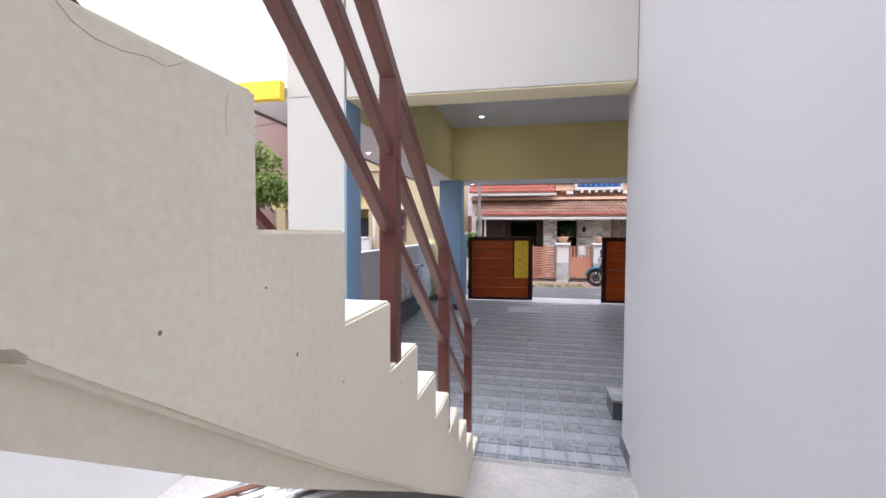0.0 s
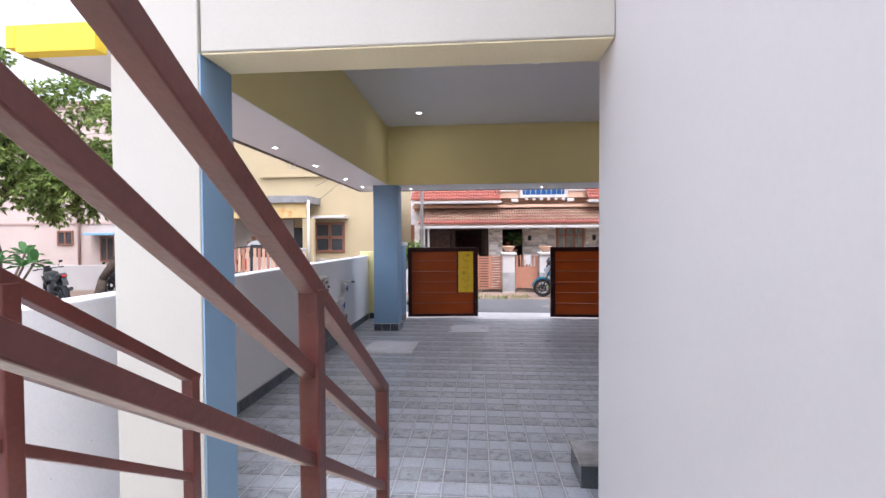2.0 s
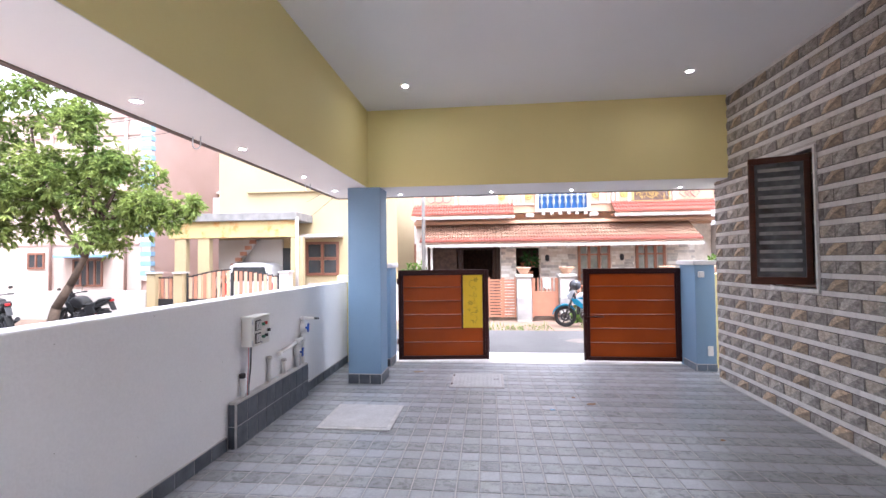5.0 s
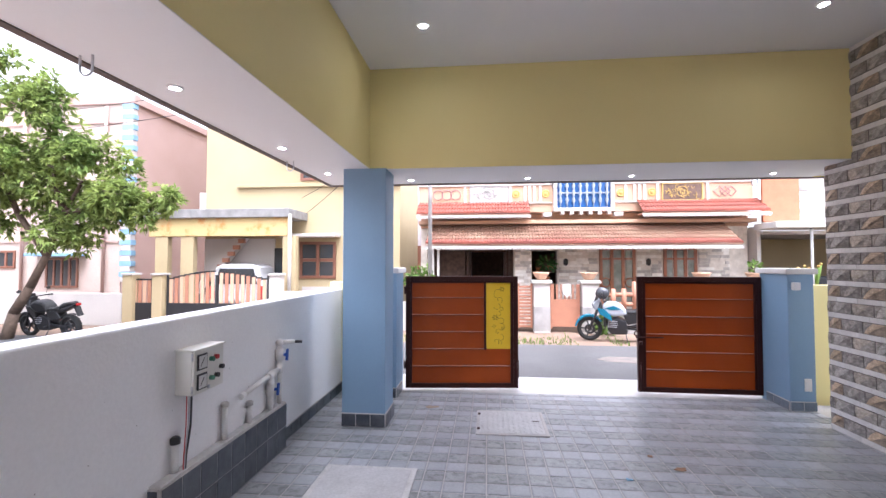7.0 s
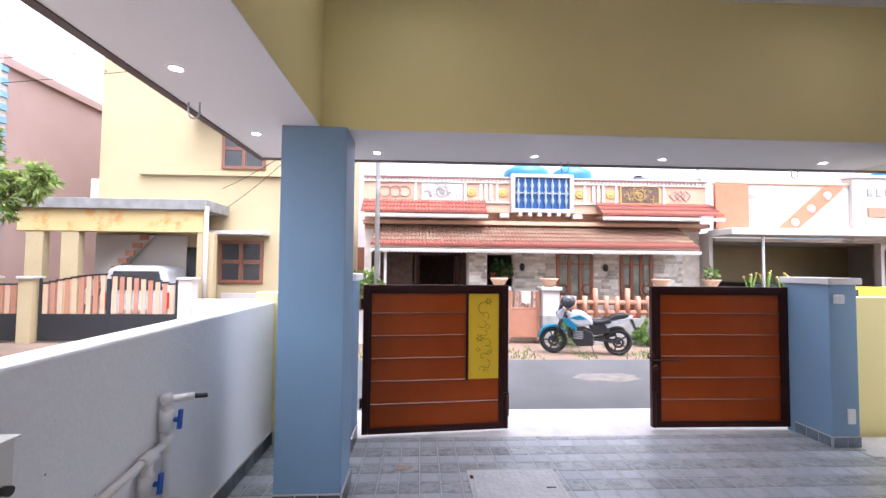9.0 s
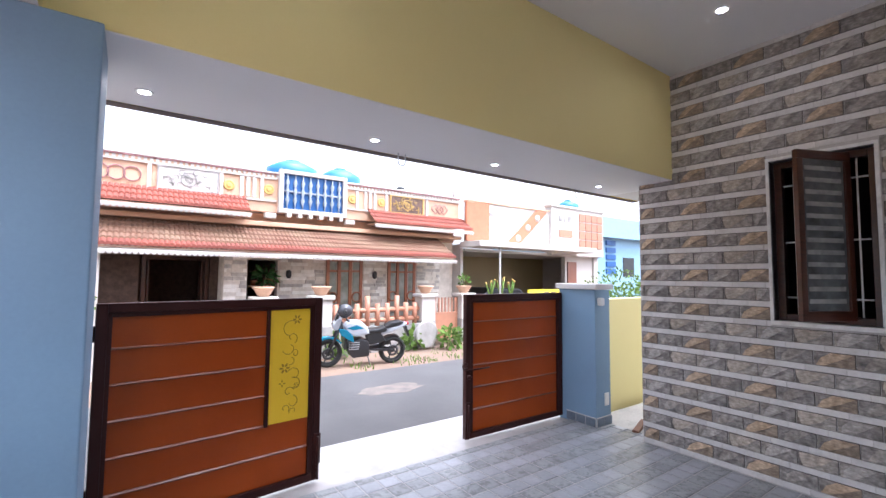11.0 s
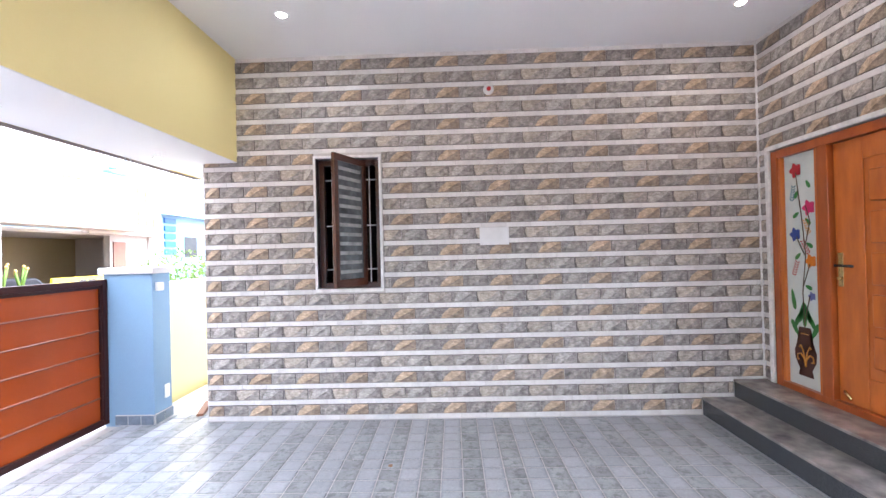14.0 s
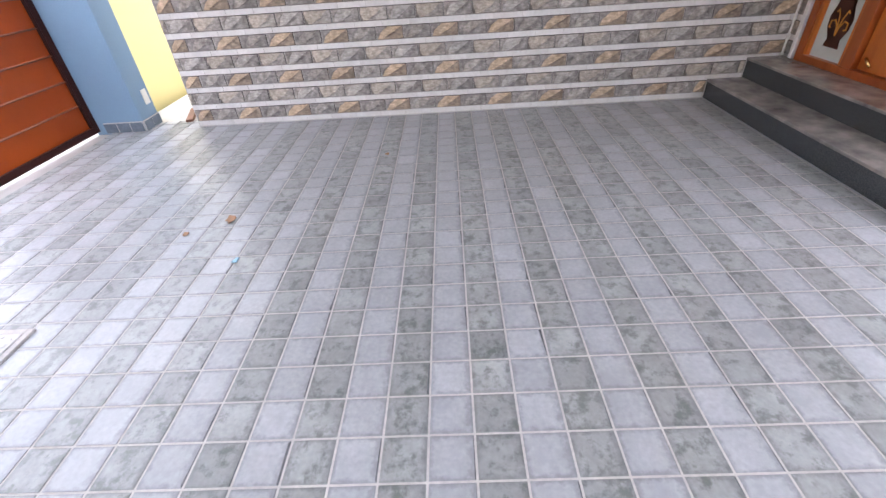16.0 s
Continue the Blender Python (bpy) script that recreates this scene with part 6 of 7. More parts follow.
part("inner_stair", bm, M_offwhite, yh, "white staircase flank inside the porch")
for i in range(7):
    part("stair_nosing", box((-9.1 + i * 0.17, 16.5, 0.95 + i * 0.2), (-8.9 + i * 0.17, 16.59, 1.08 + i * 0.2)), M_slat, yh)
part("drain_pipe", tube((-6.05, 15.75, -0.2), (-6.05, 15.75, 2.95), 0.05), M_offwhite, yh)
gy = thing("arched_gate", (-8, 15.2, -0.25), "black arched gate with pale wood slats", "gate")
for x0, x1, arch in ((-10.5, -9.82, 0.0), (-9.4, -7.9, 0.24), (-7.9, -6.38, 0.22)):
    n = max(4, int((x1 - x0) / 0.16))
    for i in range(n):
        x = x0 + 0.05 + (x1 - x0 - 0.1) * (i + 0.5) / n
        f = (x - x0) / (x1 - x0) if x0 < -8.5 else (x1 - x) / (x1 - x0)
        top = 1.05 + arch * math.sin(f * math.pi / 2) if arch else 1.05
        part("slat", box((x - 0.05, 15.19, 0.4), (x + 0.05, 15.21, top), 0.004), M_slat if i % 2 else M_peach, gy)
        part("top_bar", bar((x - 0.09, 15.2, top), (x + 0.09, 15.2, top + 0.01), 0.03, 0.04), M_black, gy)
    part("kick_panel", box((x0, 15.18, -0.2), (x1, 15.22, 0.4), 0.004), M_black, gy)
    for x in (x0, x1 - 0.04):
        part("stile", box((x, 15.175, -0.2), (x + 0.04, 15.225, 1.1 + arch * 0.4), 0.004), M_black, gy)
for x in (-9.75, -6.3, -10.65):
    p = thing("yellow_gate_pillar", (x + 0.15, 15.2, -0.25), "yellow masonry gate pillar", "pillar", "yellow gate pillars")
    part("shaft", box((x, 15.05, -0.25), (x + 0.3, 15.35, 1.18), 0.01), M_yhouse if x < -7 else M_offwhite, p)
    part("cap", box((x - 0.03, 15.02, 1.18), (x + 0.33, 15.38, 1.24), 0.01), M_offwhite, p)
S("wall_yellow_house", box((-6.0, 15.1, -0.25), (-3.05, 15.25, 0.75), 0.01), M_offwhite, "low white compound wall", "wall")
vn = thing("white_van", (-7.7, 17.2, -0.25), "white hatchback van seen from behind", "van")
part("body", prism([(-8.6, 0.0), (-6.95, 0.0), (-6.92, 0.75), (-7.1, 1.4), (-7.3, 1.5), (-8.25, 1.5), (-8.45, 1.4), (-8.63, 0.75)], 15.95, 16.85, "y", bevel=0.05), M_vanwhite, vn)
part("rear_window", prism([(-8.42, 0.9), (-7.13, 0.9), (-7.25, 1.36), (-8.3, 1.36)], 15.92, 15.955, "y"), M_windark, vn)
for x in (-8.6, -7.1):
    part("tail_lamp", box((x, 15.92, 0.45), (x + 0.14, 15.96, 0.85), 0.01), M_red, vn)
    part("wheel", lathe([(0.28, -0.1), (0.3, 0), (0.28, 0.1)], (x + 0.07, 16.1, 0.03), "y"), M_tyre, vn)
part("bumper", box((-8.62, 15.9, 0.08), (-6.93, 15.98, 0.3), 0.02), M_engine, vn)
part("number_plate", box((-8.05, 15.895, 0.42), (-7.5, 15.93, 0.54), 0.004), M_dial, vn)
S("porch_floor_yellow", box((-10.6, 15.3, -0.27), (-6.0, 20, -0.22)), M_concrete, "cement floor of the yellow house porch", "floor")

# pink house
ph = thing("pink_house", (-17, 17, -0.25), "salmon pink two-storey house with blue quoins", "house")
part("wall", box((-26, 17, -0.25), (-12.1, 27, 6.85), 0.01), M_pink, ph)
part("parapet", box((-26, 16.9, 6.85), (-12.0, 17.15, 7.15), 0.01), M_pink, ph)
part("parapet", box((-12.25, 17.15, 6.85), (-12.0, 27, 7.1), 0.01), M_pink, ph)
part("front_face", box((-26, 16.955, -0.25), (-12.45, 16.999, 6.85), 0.004), M_paleface, ph, "pale cream-pink front face")
for i in range(34):
    z = 0.9 + i * 0.175
    w = 0.06 if i % 2 else 0
    part("quoin", box((-12.40 - w, 16.9, z), (-12.06 + w * 0.5, 17.1, z + 0.165), 0.006), M_skyblue if i % 2 else M_offwhite, ph)
for z in (2.2, 3.5, 6.2):
    part("string_course", box((-26, 16.92, z), (-12.5, 16.954, z + 0.07), 0.006), M_pink, ph)
window_unit(ph, -15.15, -13.95, 0.7, 1.7, 16.955, 4, 1, M_housewood, M_windark, 0.07, "brown barred window")
window_unit(ph, -17.0, -16.3, 1.35, 1.95, 16.955, 2, 1, M_housewood, M_windark, 0.07, "small ventilator window")
part("sunshade", box((-15.5, 16.5, 1.75), (-13.6, 16.954, 1.85), 0.01), M_skyblue, ph, "pale blue window shade")
part("side_window", box((-12.1, 21, 3.5), (-12.05, 21.9, 4.6), 0.01), M_windark, ph)
part("side_shade", box((-12.1, 20.8, 4.6), (-11.6, 22.1, 4.7), 0.01), M_offwhite, ph)
for x in (-13.0, -16.0):
    part("drain_pipe", tube((x, 16.87, 0.0), (x, 16.87, 6.8), 0.05), M_pink, ph)
S("wall_pink_house", box((-26, 15.1, -0.25), (-10.7, 15.25, 0.66), 0.01), M_offwhite, "low cream compound wall of the pink house", "wall")
gb = thing("grey_building", (-3, 21, -0.25), "grey-lilac building in the gap", "house")
part("wall", box((-4.2, 20.5, -0.25), (-2.31, 28, 5.6)), M_lilac, gb)
part("door", box((-3.4, 20.44, 0), (-2.75, 20.5, 2.2)), M_housewood, gb)
sl = thing("street_pole", (-1.8, 14.6, -0.25), "slim pale street pole", "pole")
part("shaft", tube((-1.8, 14.6, -0.25), (-1.8, 14.6, 7.5), 0.055, r2=0.045), M_weather, sl)
for i, (a, b, d) in enumerate((((-1.8, 14.6, 7.2), (-20, 15.5, 6.0), 0.5), ((-1.8, 14.6, 6.8), (-20, 15.4, 5.4), 0.6), ((-1.8, 14.6, 6.2), (-6.05, 16.9, 3.1), 0.25),
                               ((-1.8, 14.6, 5.8), (-6.2, 16.9, 3.6), 0.25), ((-14.8, 6.0, 9.5), (-6.0, 24.0, 5.5), 0.3), ((-1.8, 14.6, 7.1), (25, 15.2, 7.0), 0.5))):
    wire("overhead_wire", sag(a, b, d), 0.008, M_black, None, "thin black overhead wire", "wire")

# ---------- motorcycles ----------


def motorcycle(x, y, z, heading, body, tank, label, helmet=False):
    """Side-stand motorcycle; built along +x with the front wheel at x = 1.32."""
    g = thing("motorcycle", (0, 0, 0), label, "motorcycle", "parked motorcycles")
    R = 0.285
    for wx, tw in ((0.0, 0.07), (1.32, 0.05)):
        w = part("wheel", lathe([(R - 0.07, -tw * 0.9), (R - 0.02, -tw), (R, -tw * 0.4), (R, tw * 0.4), (R - 0.02, tw), (R - 0.07, tw * 0.9)], (wx, 0, R), "y", 24, ring=True), M_tyre, g)
        part("rim", lathe([(R - 0.07, -0.035), (R - 0.07, 0.035), (R - 0.095, 0.025), (R - 0.095, -0.025)], (wx, 0, R), "y", 24, ring=True), M_engine, w)
        part("hub", lathe([(0.05, -0.06), (0.05, 0.06)], (wx, 0, R), "y", 12), M_engine, w)
        part("brake_disc", lathe([(0.12, 0.062), (0.12, 0.068), (0.07, 0.068), (0.07, 0.062)], (wx, 0, R), "y", 18, ring=True), M_engine, w)
        for k in range(5):
            a = 2 * math.pi * k / 5
            part("spoke", bar((wx, 0, R), (wx + math.cos(a) * 0.2, 0, R + math.sin(a) * 0.2), 0.024, 0.03), M_engine, w)
    for s in (-0.085, 0.085):
        part("fork", tube((1.32, s, R), (1.07, s, 0.92), 0.024), M_engine, g)
        part("swing_arm", bar((0, s, R), (0.5, s, 0.34), 0.03, 0.05), M_engine, g)
        part("foot_peg", tube((0.52, s * 1.6, 0.32), (0.52, s * 3.0, 0.32), 0.012), M_black, g)
    part("shock", tube((0.22, 0, 0.36), (0.36, 0, 0.66), 0.035), M_red if body is M_black else M_engine, g)

    def guard(cx, r0, r1, a0, a1, hw):
        n = 8
        out = [(cx + r1 * math.cos(a0 + (a1 - a0) * k / n), R + r1 * math.sin(a0 + (a1 - a0) * k / n)) for k in range(n + 1)]
        inn = [(cx + r0 * math.cos(a0 + (a1 - a0) * k / n), R + r0 * math.sin(a0 + (a1 - a0) * k / n)) for k in range(n, -1, -1)]
        return prism(out + inn, -hw, hw, "y")
    part("front_mudguard", guard(1.32, R + 0.012, R + 0.05, 0.15, 2.5, 0.07), body, g)
    part("rear_hugger", guard(0.0, R + 0.012, R + 0.03, 0.6, 2.0, 0.07), M_black, g)
    part("engine", prism([(0.50, 0.20), (0.84, 0.18), (0.94, 0.30), (0.90, 0.52), (0.70, 0.58), (0.52, 0.50)], -0.13, 0.13, "y", bevel=0.03), M_engine, g)
    for k in range(4):
        part("cooling_fin", box((0.72, -0.145, 0.36 + k * 0.045), (0.93, 0.145, 0.375 + k * 0.045), 0.004), M_steel, g)
    part("crank_case", lathe([(0.10, -0.15), (0.10, -0.13), (0.04, 0.13), (0.10, 0.15)], (0.64, 0, 0.34), "y", 16), M_engine, g)
    part("radiator", box((0.96, -0.12, 0.36), (1.02, 0.12, 0.62), 0.01), M_black, g)
    part("frame_tube", tube((1.08, 0, 0.88), (0.90, 0, 0.28), 0.026), M_black, g)
    part("side_cover", prism([(0.16, 0.50), (0.50, 0.42), (0.60, 0.64), (0.30, 0.70)], -0.11, 0.11, "y", bevel=0.02), M_black, g)
    tk = part("tank", prism([(0.50, 0.66), (0.56, 0.80), (0.70, 0.91), (0.90, 0.93), (1.04, 0.84), (1.02, 0.68), (0.78, 0.60)], -0.15, 0.15, "y", bevel=0.055), tank, g)
    for s in (-0.153, 0.153):
        part("tank_stripe", prism([(0.64, 0.78), (0.80, 0.86), (1.00, 0.80), (0.86, 0.76)], s - 0.003, s + 0.003, "y"), body, tk)
        part("tank_shroud", prism([(0.84, 0.50), (1.10, 0.66), (1.16, 0.80), (1.00, 0.78), (0.86, 0.64)], s - 0.02, s + 0.02, "y", bevel=0.012), body, tk)
    part("rider_seat", prism([(0.16, 0.75), (0.20, 0.79), (0.36, 0.74), (0.54, 0.74), (0.56, 0.67), (0.30, 0.66), (0.14, 0.70)], -0.12, 0.12, "y", bevel=0.025), M_black, g)
    part("pillion_seat", prism([(-0.22, 0.86), (-0.14, 0.90), (0.06, 0.87), (0.19, 0.80), (0.17, 0.75), (-0.10, 0.80)], -0.10, 0.10, "y", bevel=0.025), M_black, g)
    part("tail_cowl", prism([(-0.30, 0.86), (-0.12, 0.80), (0.16, 0.74), (0.34, 0.64), (0.22, 0.61), (-0.04, 0.70), (-0.26, 0.80)], -0.095, 0.095, "y", bevel=0.025), tank, g)
    part("tail_lamp", box((-0.33, -0.05, 0.80), (-0.27, 0.05, 0.86), 0.012), M_red, g)
    part("plate_hanger", prism([(-0.36, 0.56), (-0.28, 0.78), (-0.22, 0.78), (-0.32, 0.55)], -0.06, 0.06, "y"), M_black, g)
    part("headlamp", prism([(1.08, 0.76), (1.22, 0.74), (1.27, 0.86), (1.18, 0.98), (1.08, 1.0)], -0.10, 0.10, "y", bevel=0.035), tank, g)
    part("lens", prism([(1.235, 0.77), (1.275, 0.86), (1.245, 0.90), (1.205, 0.80)], -0.07, 0.07, "y", bevel=0.01), M_windark, g)
    part("visor", prism([(1.14, 0.96), (1.22, 0.94), (1.17, 1.08), (1.13, 1.06)], -0.08, 0.08, "y", bevel=0.012), M_black, g)
    part("handlebar", tube((1.02, -0.34, 1.0), (1.02, 0.34, 1.0), 0.014), M_black, g)
    for s in (-1, 1):
        part("grip", tube((1.02, 0.24 * s, 1.0), (1.0, 0.36 * s, 0.99), 0.02), M_black, g)
        ms = part("mirror_stem", tube((1.03, 0.22 * s, 1.0), (1.06, 0.30 * s, 1.15), 0.006), M_black, g)
        part("mirror", ball((1.06, 0.32 * s, 1.17), 0.055, None, 10, (0.4, 1, 0.7)), M_black, ms)
    if helmet:
        hl = part("helmet", ball((1.04, 0.16, 1.15), 0.135, None, 16, (1.12, 0.92, 1.05)), M_helmet, g, "dark grey helmet hung on the handlebar")
        part("helmet_visor", ball((1.085, 0.16, 1.14), 0.118, None, 14, (1.0, 0.85, 0.55)), M_windark, hl)
    part("exhaust", tube((0.55, -0.17, 0.26), (0.02, -0.19, 0.40), 0.042, r2=0.055), M_engine, g)
    part("side_stand", tube((0.55, 0.1, 0.24), (0.5, 0.28, 0.0), 0.012), M_engine, g)
    g.matrix_basis = Matrix.Translation((x, y, z)) @ Matrix.Rotation(radians(heading), 4, 'Z') @ Matrix.Rotation(radians(-7), 4, 'X') @ Matrix.Scale(0.98, 4)
    return g


M_helmet = mat("dark_grey_helmet_paint", (0.05, 0.052, 0.06), 0.25, bump=0.0)
motorcycle(3.25, 13.76, -0.245, 168, M_teal, M_tankpaint, "teal and silver-white motorcycle on its side stand", True)
motorcycle(-10.15, 13.1, -0.245, 172, M_black, M_black, "black and red motorcycle parked under the tree")
motorcycle(-11.7, 12.0, -0.245, 150, M_black, M_black, "black motorcycle with red tail parked by the wall")

# ---------- trees ----------


def tree(name, base, limbs, crowns, leaf_n, leaf_s, lm, label, trunk_r=0.16, seed=1):
    """Tapered trunk with bent limbs; the crown is many leaf sprays about the given clump centres."""
    random.seed(seed)
    t = thing(name, base, label, "tree")
    bm = bmesh.new()
    for pts in limbs:
        n = len(pts) - 1
        for i in range(n):
            r0, r1 = trunk_r * (1 - 0.75 * i / n), trunk_r * (1 - 0.75 * (i + 1) / n)
            if pts[0] != limbs[0][0]:
                r0, r1 = r0 * 0.6, r1 * 0.6
            tube(pts[i], pts[i + 1], r0, 10, bm, r1)
            ball(pts[i + 1], r1, bm, 8)
    part("trunk", bm, M_bark, t)
    verts, faces = [], []
    bmt = bmesh.new()
    clumps = []
    for (cx, cy, cz, r) in crowns:
        k = max(3, int(15 * r))
        for _ in range(k):
            d = Vector((random.gauss(0, 1), random.gauss(0, 1), random.gauss(0, 0.8))).normalized() * r * random.uniform(0.35, 0.95)
            clumps.append((cx + d.x, cy + d.y, cz + d.z, r * random.uniform(0.25, 0.45) + 0.06, int(leaf_n * r * r / k)))
    for (cx, cy, cz, r, sprays) in clumps:
        for _ in range(sprays):
            d = Vector((random.gauss(0, 1), random.gauss(0, 1), random.gauss(0, 0.85))).normalized()
            p = Vector((cx, cy, cz)) + d * r * (random.random() ** 0.45)
            if random.random() < 0.12:
                tube(Vector((cx, cy, cz)).lerp(p, 0.3), p, 0.008, 4, bmt, 0.004)
            ax = (d + Vector((random.uniform(-.6, .6), random.uniform(-.6, .6), random.uniform(-.2, .7)))).normalized()
            for k in range(9):
                a = (ax + Vector((random.uniform(-1, 1), random.uniform(-1, 1), random.uniform(-1.0, 0.35)))).normalized()
                s = leaf_s * random.uniform(0.7, 1.3)
                b = a.cross(Vector((random.uniform(-1, 1), random.uniform(-1, 1), 1))).normalized() * s * 0.16
                droop = Vector((0, 0, -s * 0.18))
                i0 = len(verts)
                verts += [p, p + a * s * 0.45 + b, p + a * s + droop, p + a * s * 0.45 - b]
                faces.append((i0, i0 + 1, i0 + 2, i0 + 3))
    me = bpy.data.meshes.new("crown")
    me.from_pydata([tuple(v) for v in verts], [], faces)
    me.materials.append(lm)
    ob = new("crown", me)
    ob.parent = t
    ob.matrix_parent_inverse = wmat(t).inverted()
    tagged(ob, kind="stuff")
    tagged(part("twig_mass", bmt, M_bark, t), kind="stuff")


tree("mango_tree", (-11.3, 12.6, -0.25),
     [[(-11.3, 12.6, -0.25), (-11.1, 12.6, 0.4), (-10.6, 12.5, 1.0), (-10.1, 12.4, 1.7), (-9.6, 12.3, 2.6), (-9.2, 12.3, 3.3)],
      [(-10.1, 12.4, 1.7), (-10.6, 12.2, 2.6), (-11.0, 12.0, 3.8), (-11.2, 12, 4.9)], [(-9.6, 12.3, 2.6), (-8.9, 12.5, 2.8), (-8.0, 12.5, 2.85)], [(-9.6, 12.3, 2.6), (-9.9, 12.2, 3.8), (-9.8, 12.1, 4.8)]],
     [(-9.4, 12.3, 3.3, 1.2), (-8.4, 12.4, 2.8, 0.8), (-7.6, 12.5, 2.8, 0.5), (-7.1, 12.5, 2.95, 0.25), (-10.5, 12.1, 3.5, 1.2), (-9.8, 12.1, 4.9, 0.7), (-10.8, 12.0, 5.4, 0.7), (-9.5, 12.2, 2.3, 0.6), (-11.7, 12.0, 3.0, 1.1), (-9.0, 12.2, 4.0, 0.5)],
     560, 0.15, M_leaf, "leafy mango tree with a leaning trunk", 0.13, 21)
tree("roadside_tree", (-13.2, 11.4, -0.25),
     [[(-13.2, 11.4, -0.25), (-13.1, 11.4, 1.2), (-13.3, 11.3, 2.4), (-13.6, 11.2, 4.0), (-13.6, 11.2, 5.4)], [(-13.3, 11.3, 2.4), (-12.4, 11.5, 3.4), (-11.8, 11.6, 4.4)]],
     [(-13.8, 11.2, 5.2, 1.5), (-12.5, 11.4, 4.4, 1.3), (-14.6, 11.2, 3.9, 1.5), (-13.2, 11.3, 3.2, 1.2), (-11.9, 11.4, 5.2, 0.8), (-13.3, 11.3, 6.5, 0.8), (-15.2, 11.2, 2.6, 1.2), (-12.0, 11.6, 3.0, 0.9)],
     260, 0.18, M_leaf, "dense green tree by the roadside", 0.16, 33)
random.seed(8)
fr = thing("plumeria_shrub", (-9.9, 8.6, -0.25), "broad-leaved plumeria shrub beyond the wall", "shrub")
bm, bl = bmesh.new(), bmesh.new()
for k in range(9):
    a = 2 * math.pi * k / 9
    tip = Vector((-9.9 + 0.75 * math.cos(a), 8.6 + 0.6 * math.sin(a), 0.9 + 0.5 * random.random()))
    tube((-9.9, 8.6, -0.25), tip, 0.035, 7, bm, 0.02)
    for _ in range(16):
        d = Vector((random.gauss(0, 1), random.gauss(0, 1), random.uniform(-0.1, 0.8))).normalized()
        s = random.uniform(0.25, 0.42)
        side = d.cross(Vector((0, 0, 1))).normalized() * s * 0.2
        vs = [bl.verts.new(tip), bl.verts.new(tip + d * s * 0.4 + side), bl.verts.new(tip + d * s * 0.75 + side * 0.8), bl.verts.new(tip + d * s - Vector((0, 0, 0.05))), bl.verts.new(tip + d * s * 0.75 - side * 0.8), bl.verts.new(tip + d * s * 0.4 - side)]
        bl.faces.new(vs)
part("branches", bm, M_bark, fr)
tagged(part("leaves", bl, M_leaf2, fr), kind="stuff")

bm = bmesh.new()
random.seed(14)
pts = []
for i in range(18):
    a = 2 * math.pi * i / 18
    r = random.uniform(0.8, 1.15)
    pts.append((2.15 + 0.55 * r * math.cos(a), 11.75 + 0.28 * r * math.sin(a)))
solid("road_patch", prism(pts, -0.202, -0.1985, "z"), mat("dusty_asphalt_patch", (0.18, 0.145, 0.125), 0.95, (0.095, 0.086, 0.082), scale=5, grain=80, bump=0.4), "pale dusty patch on the asphalt", "road patch")


# ---------- pieces: wall stones, strips and floor tiles ----------
PITCH, ROW, STR = 0.2275, 0.1465, 0.043
SH = ROW - STR
MESH = {}


STONE_KINDS = {          # where two slanting breaks cross the lower and upper edge, and the tones of the three faces
    "a": ((0.05, 0.22), (0.40, 0.95), (M_st_grey, M_st_beige, M_st_brown)),
    "g": ((0.14, 0.30), (0.40, 0.86), (M_st_grey, M_st_mid, M_st_grey)),
    "m": ((0.12, 0.26), (0.06, 0.88), (M_st_shade, M_st_tan, M_st_mid)),
    "n": ((0.10, 0.28), (0.30, 0.86), (M_st_mid, M_st_pale, M_st_grey))}



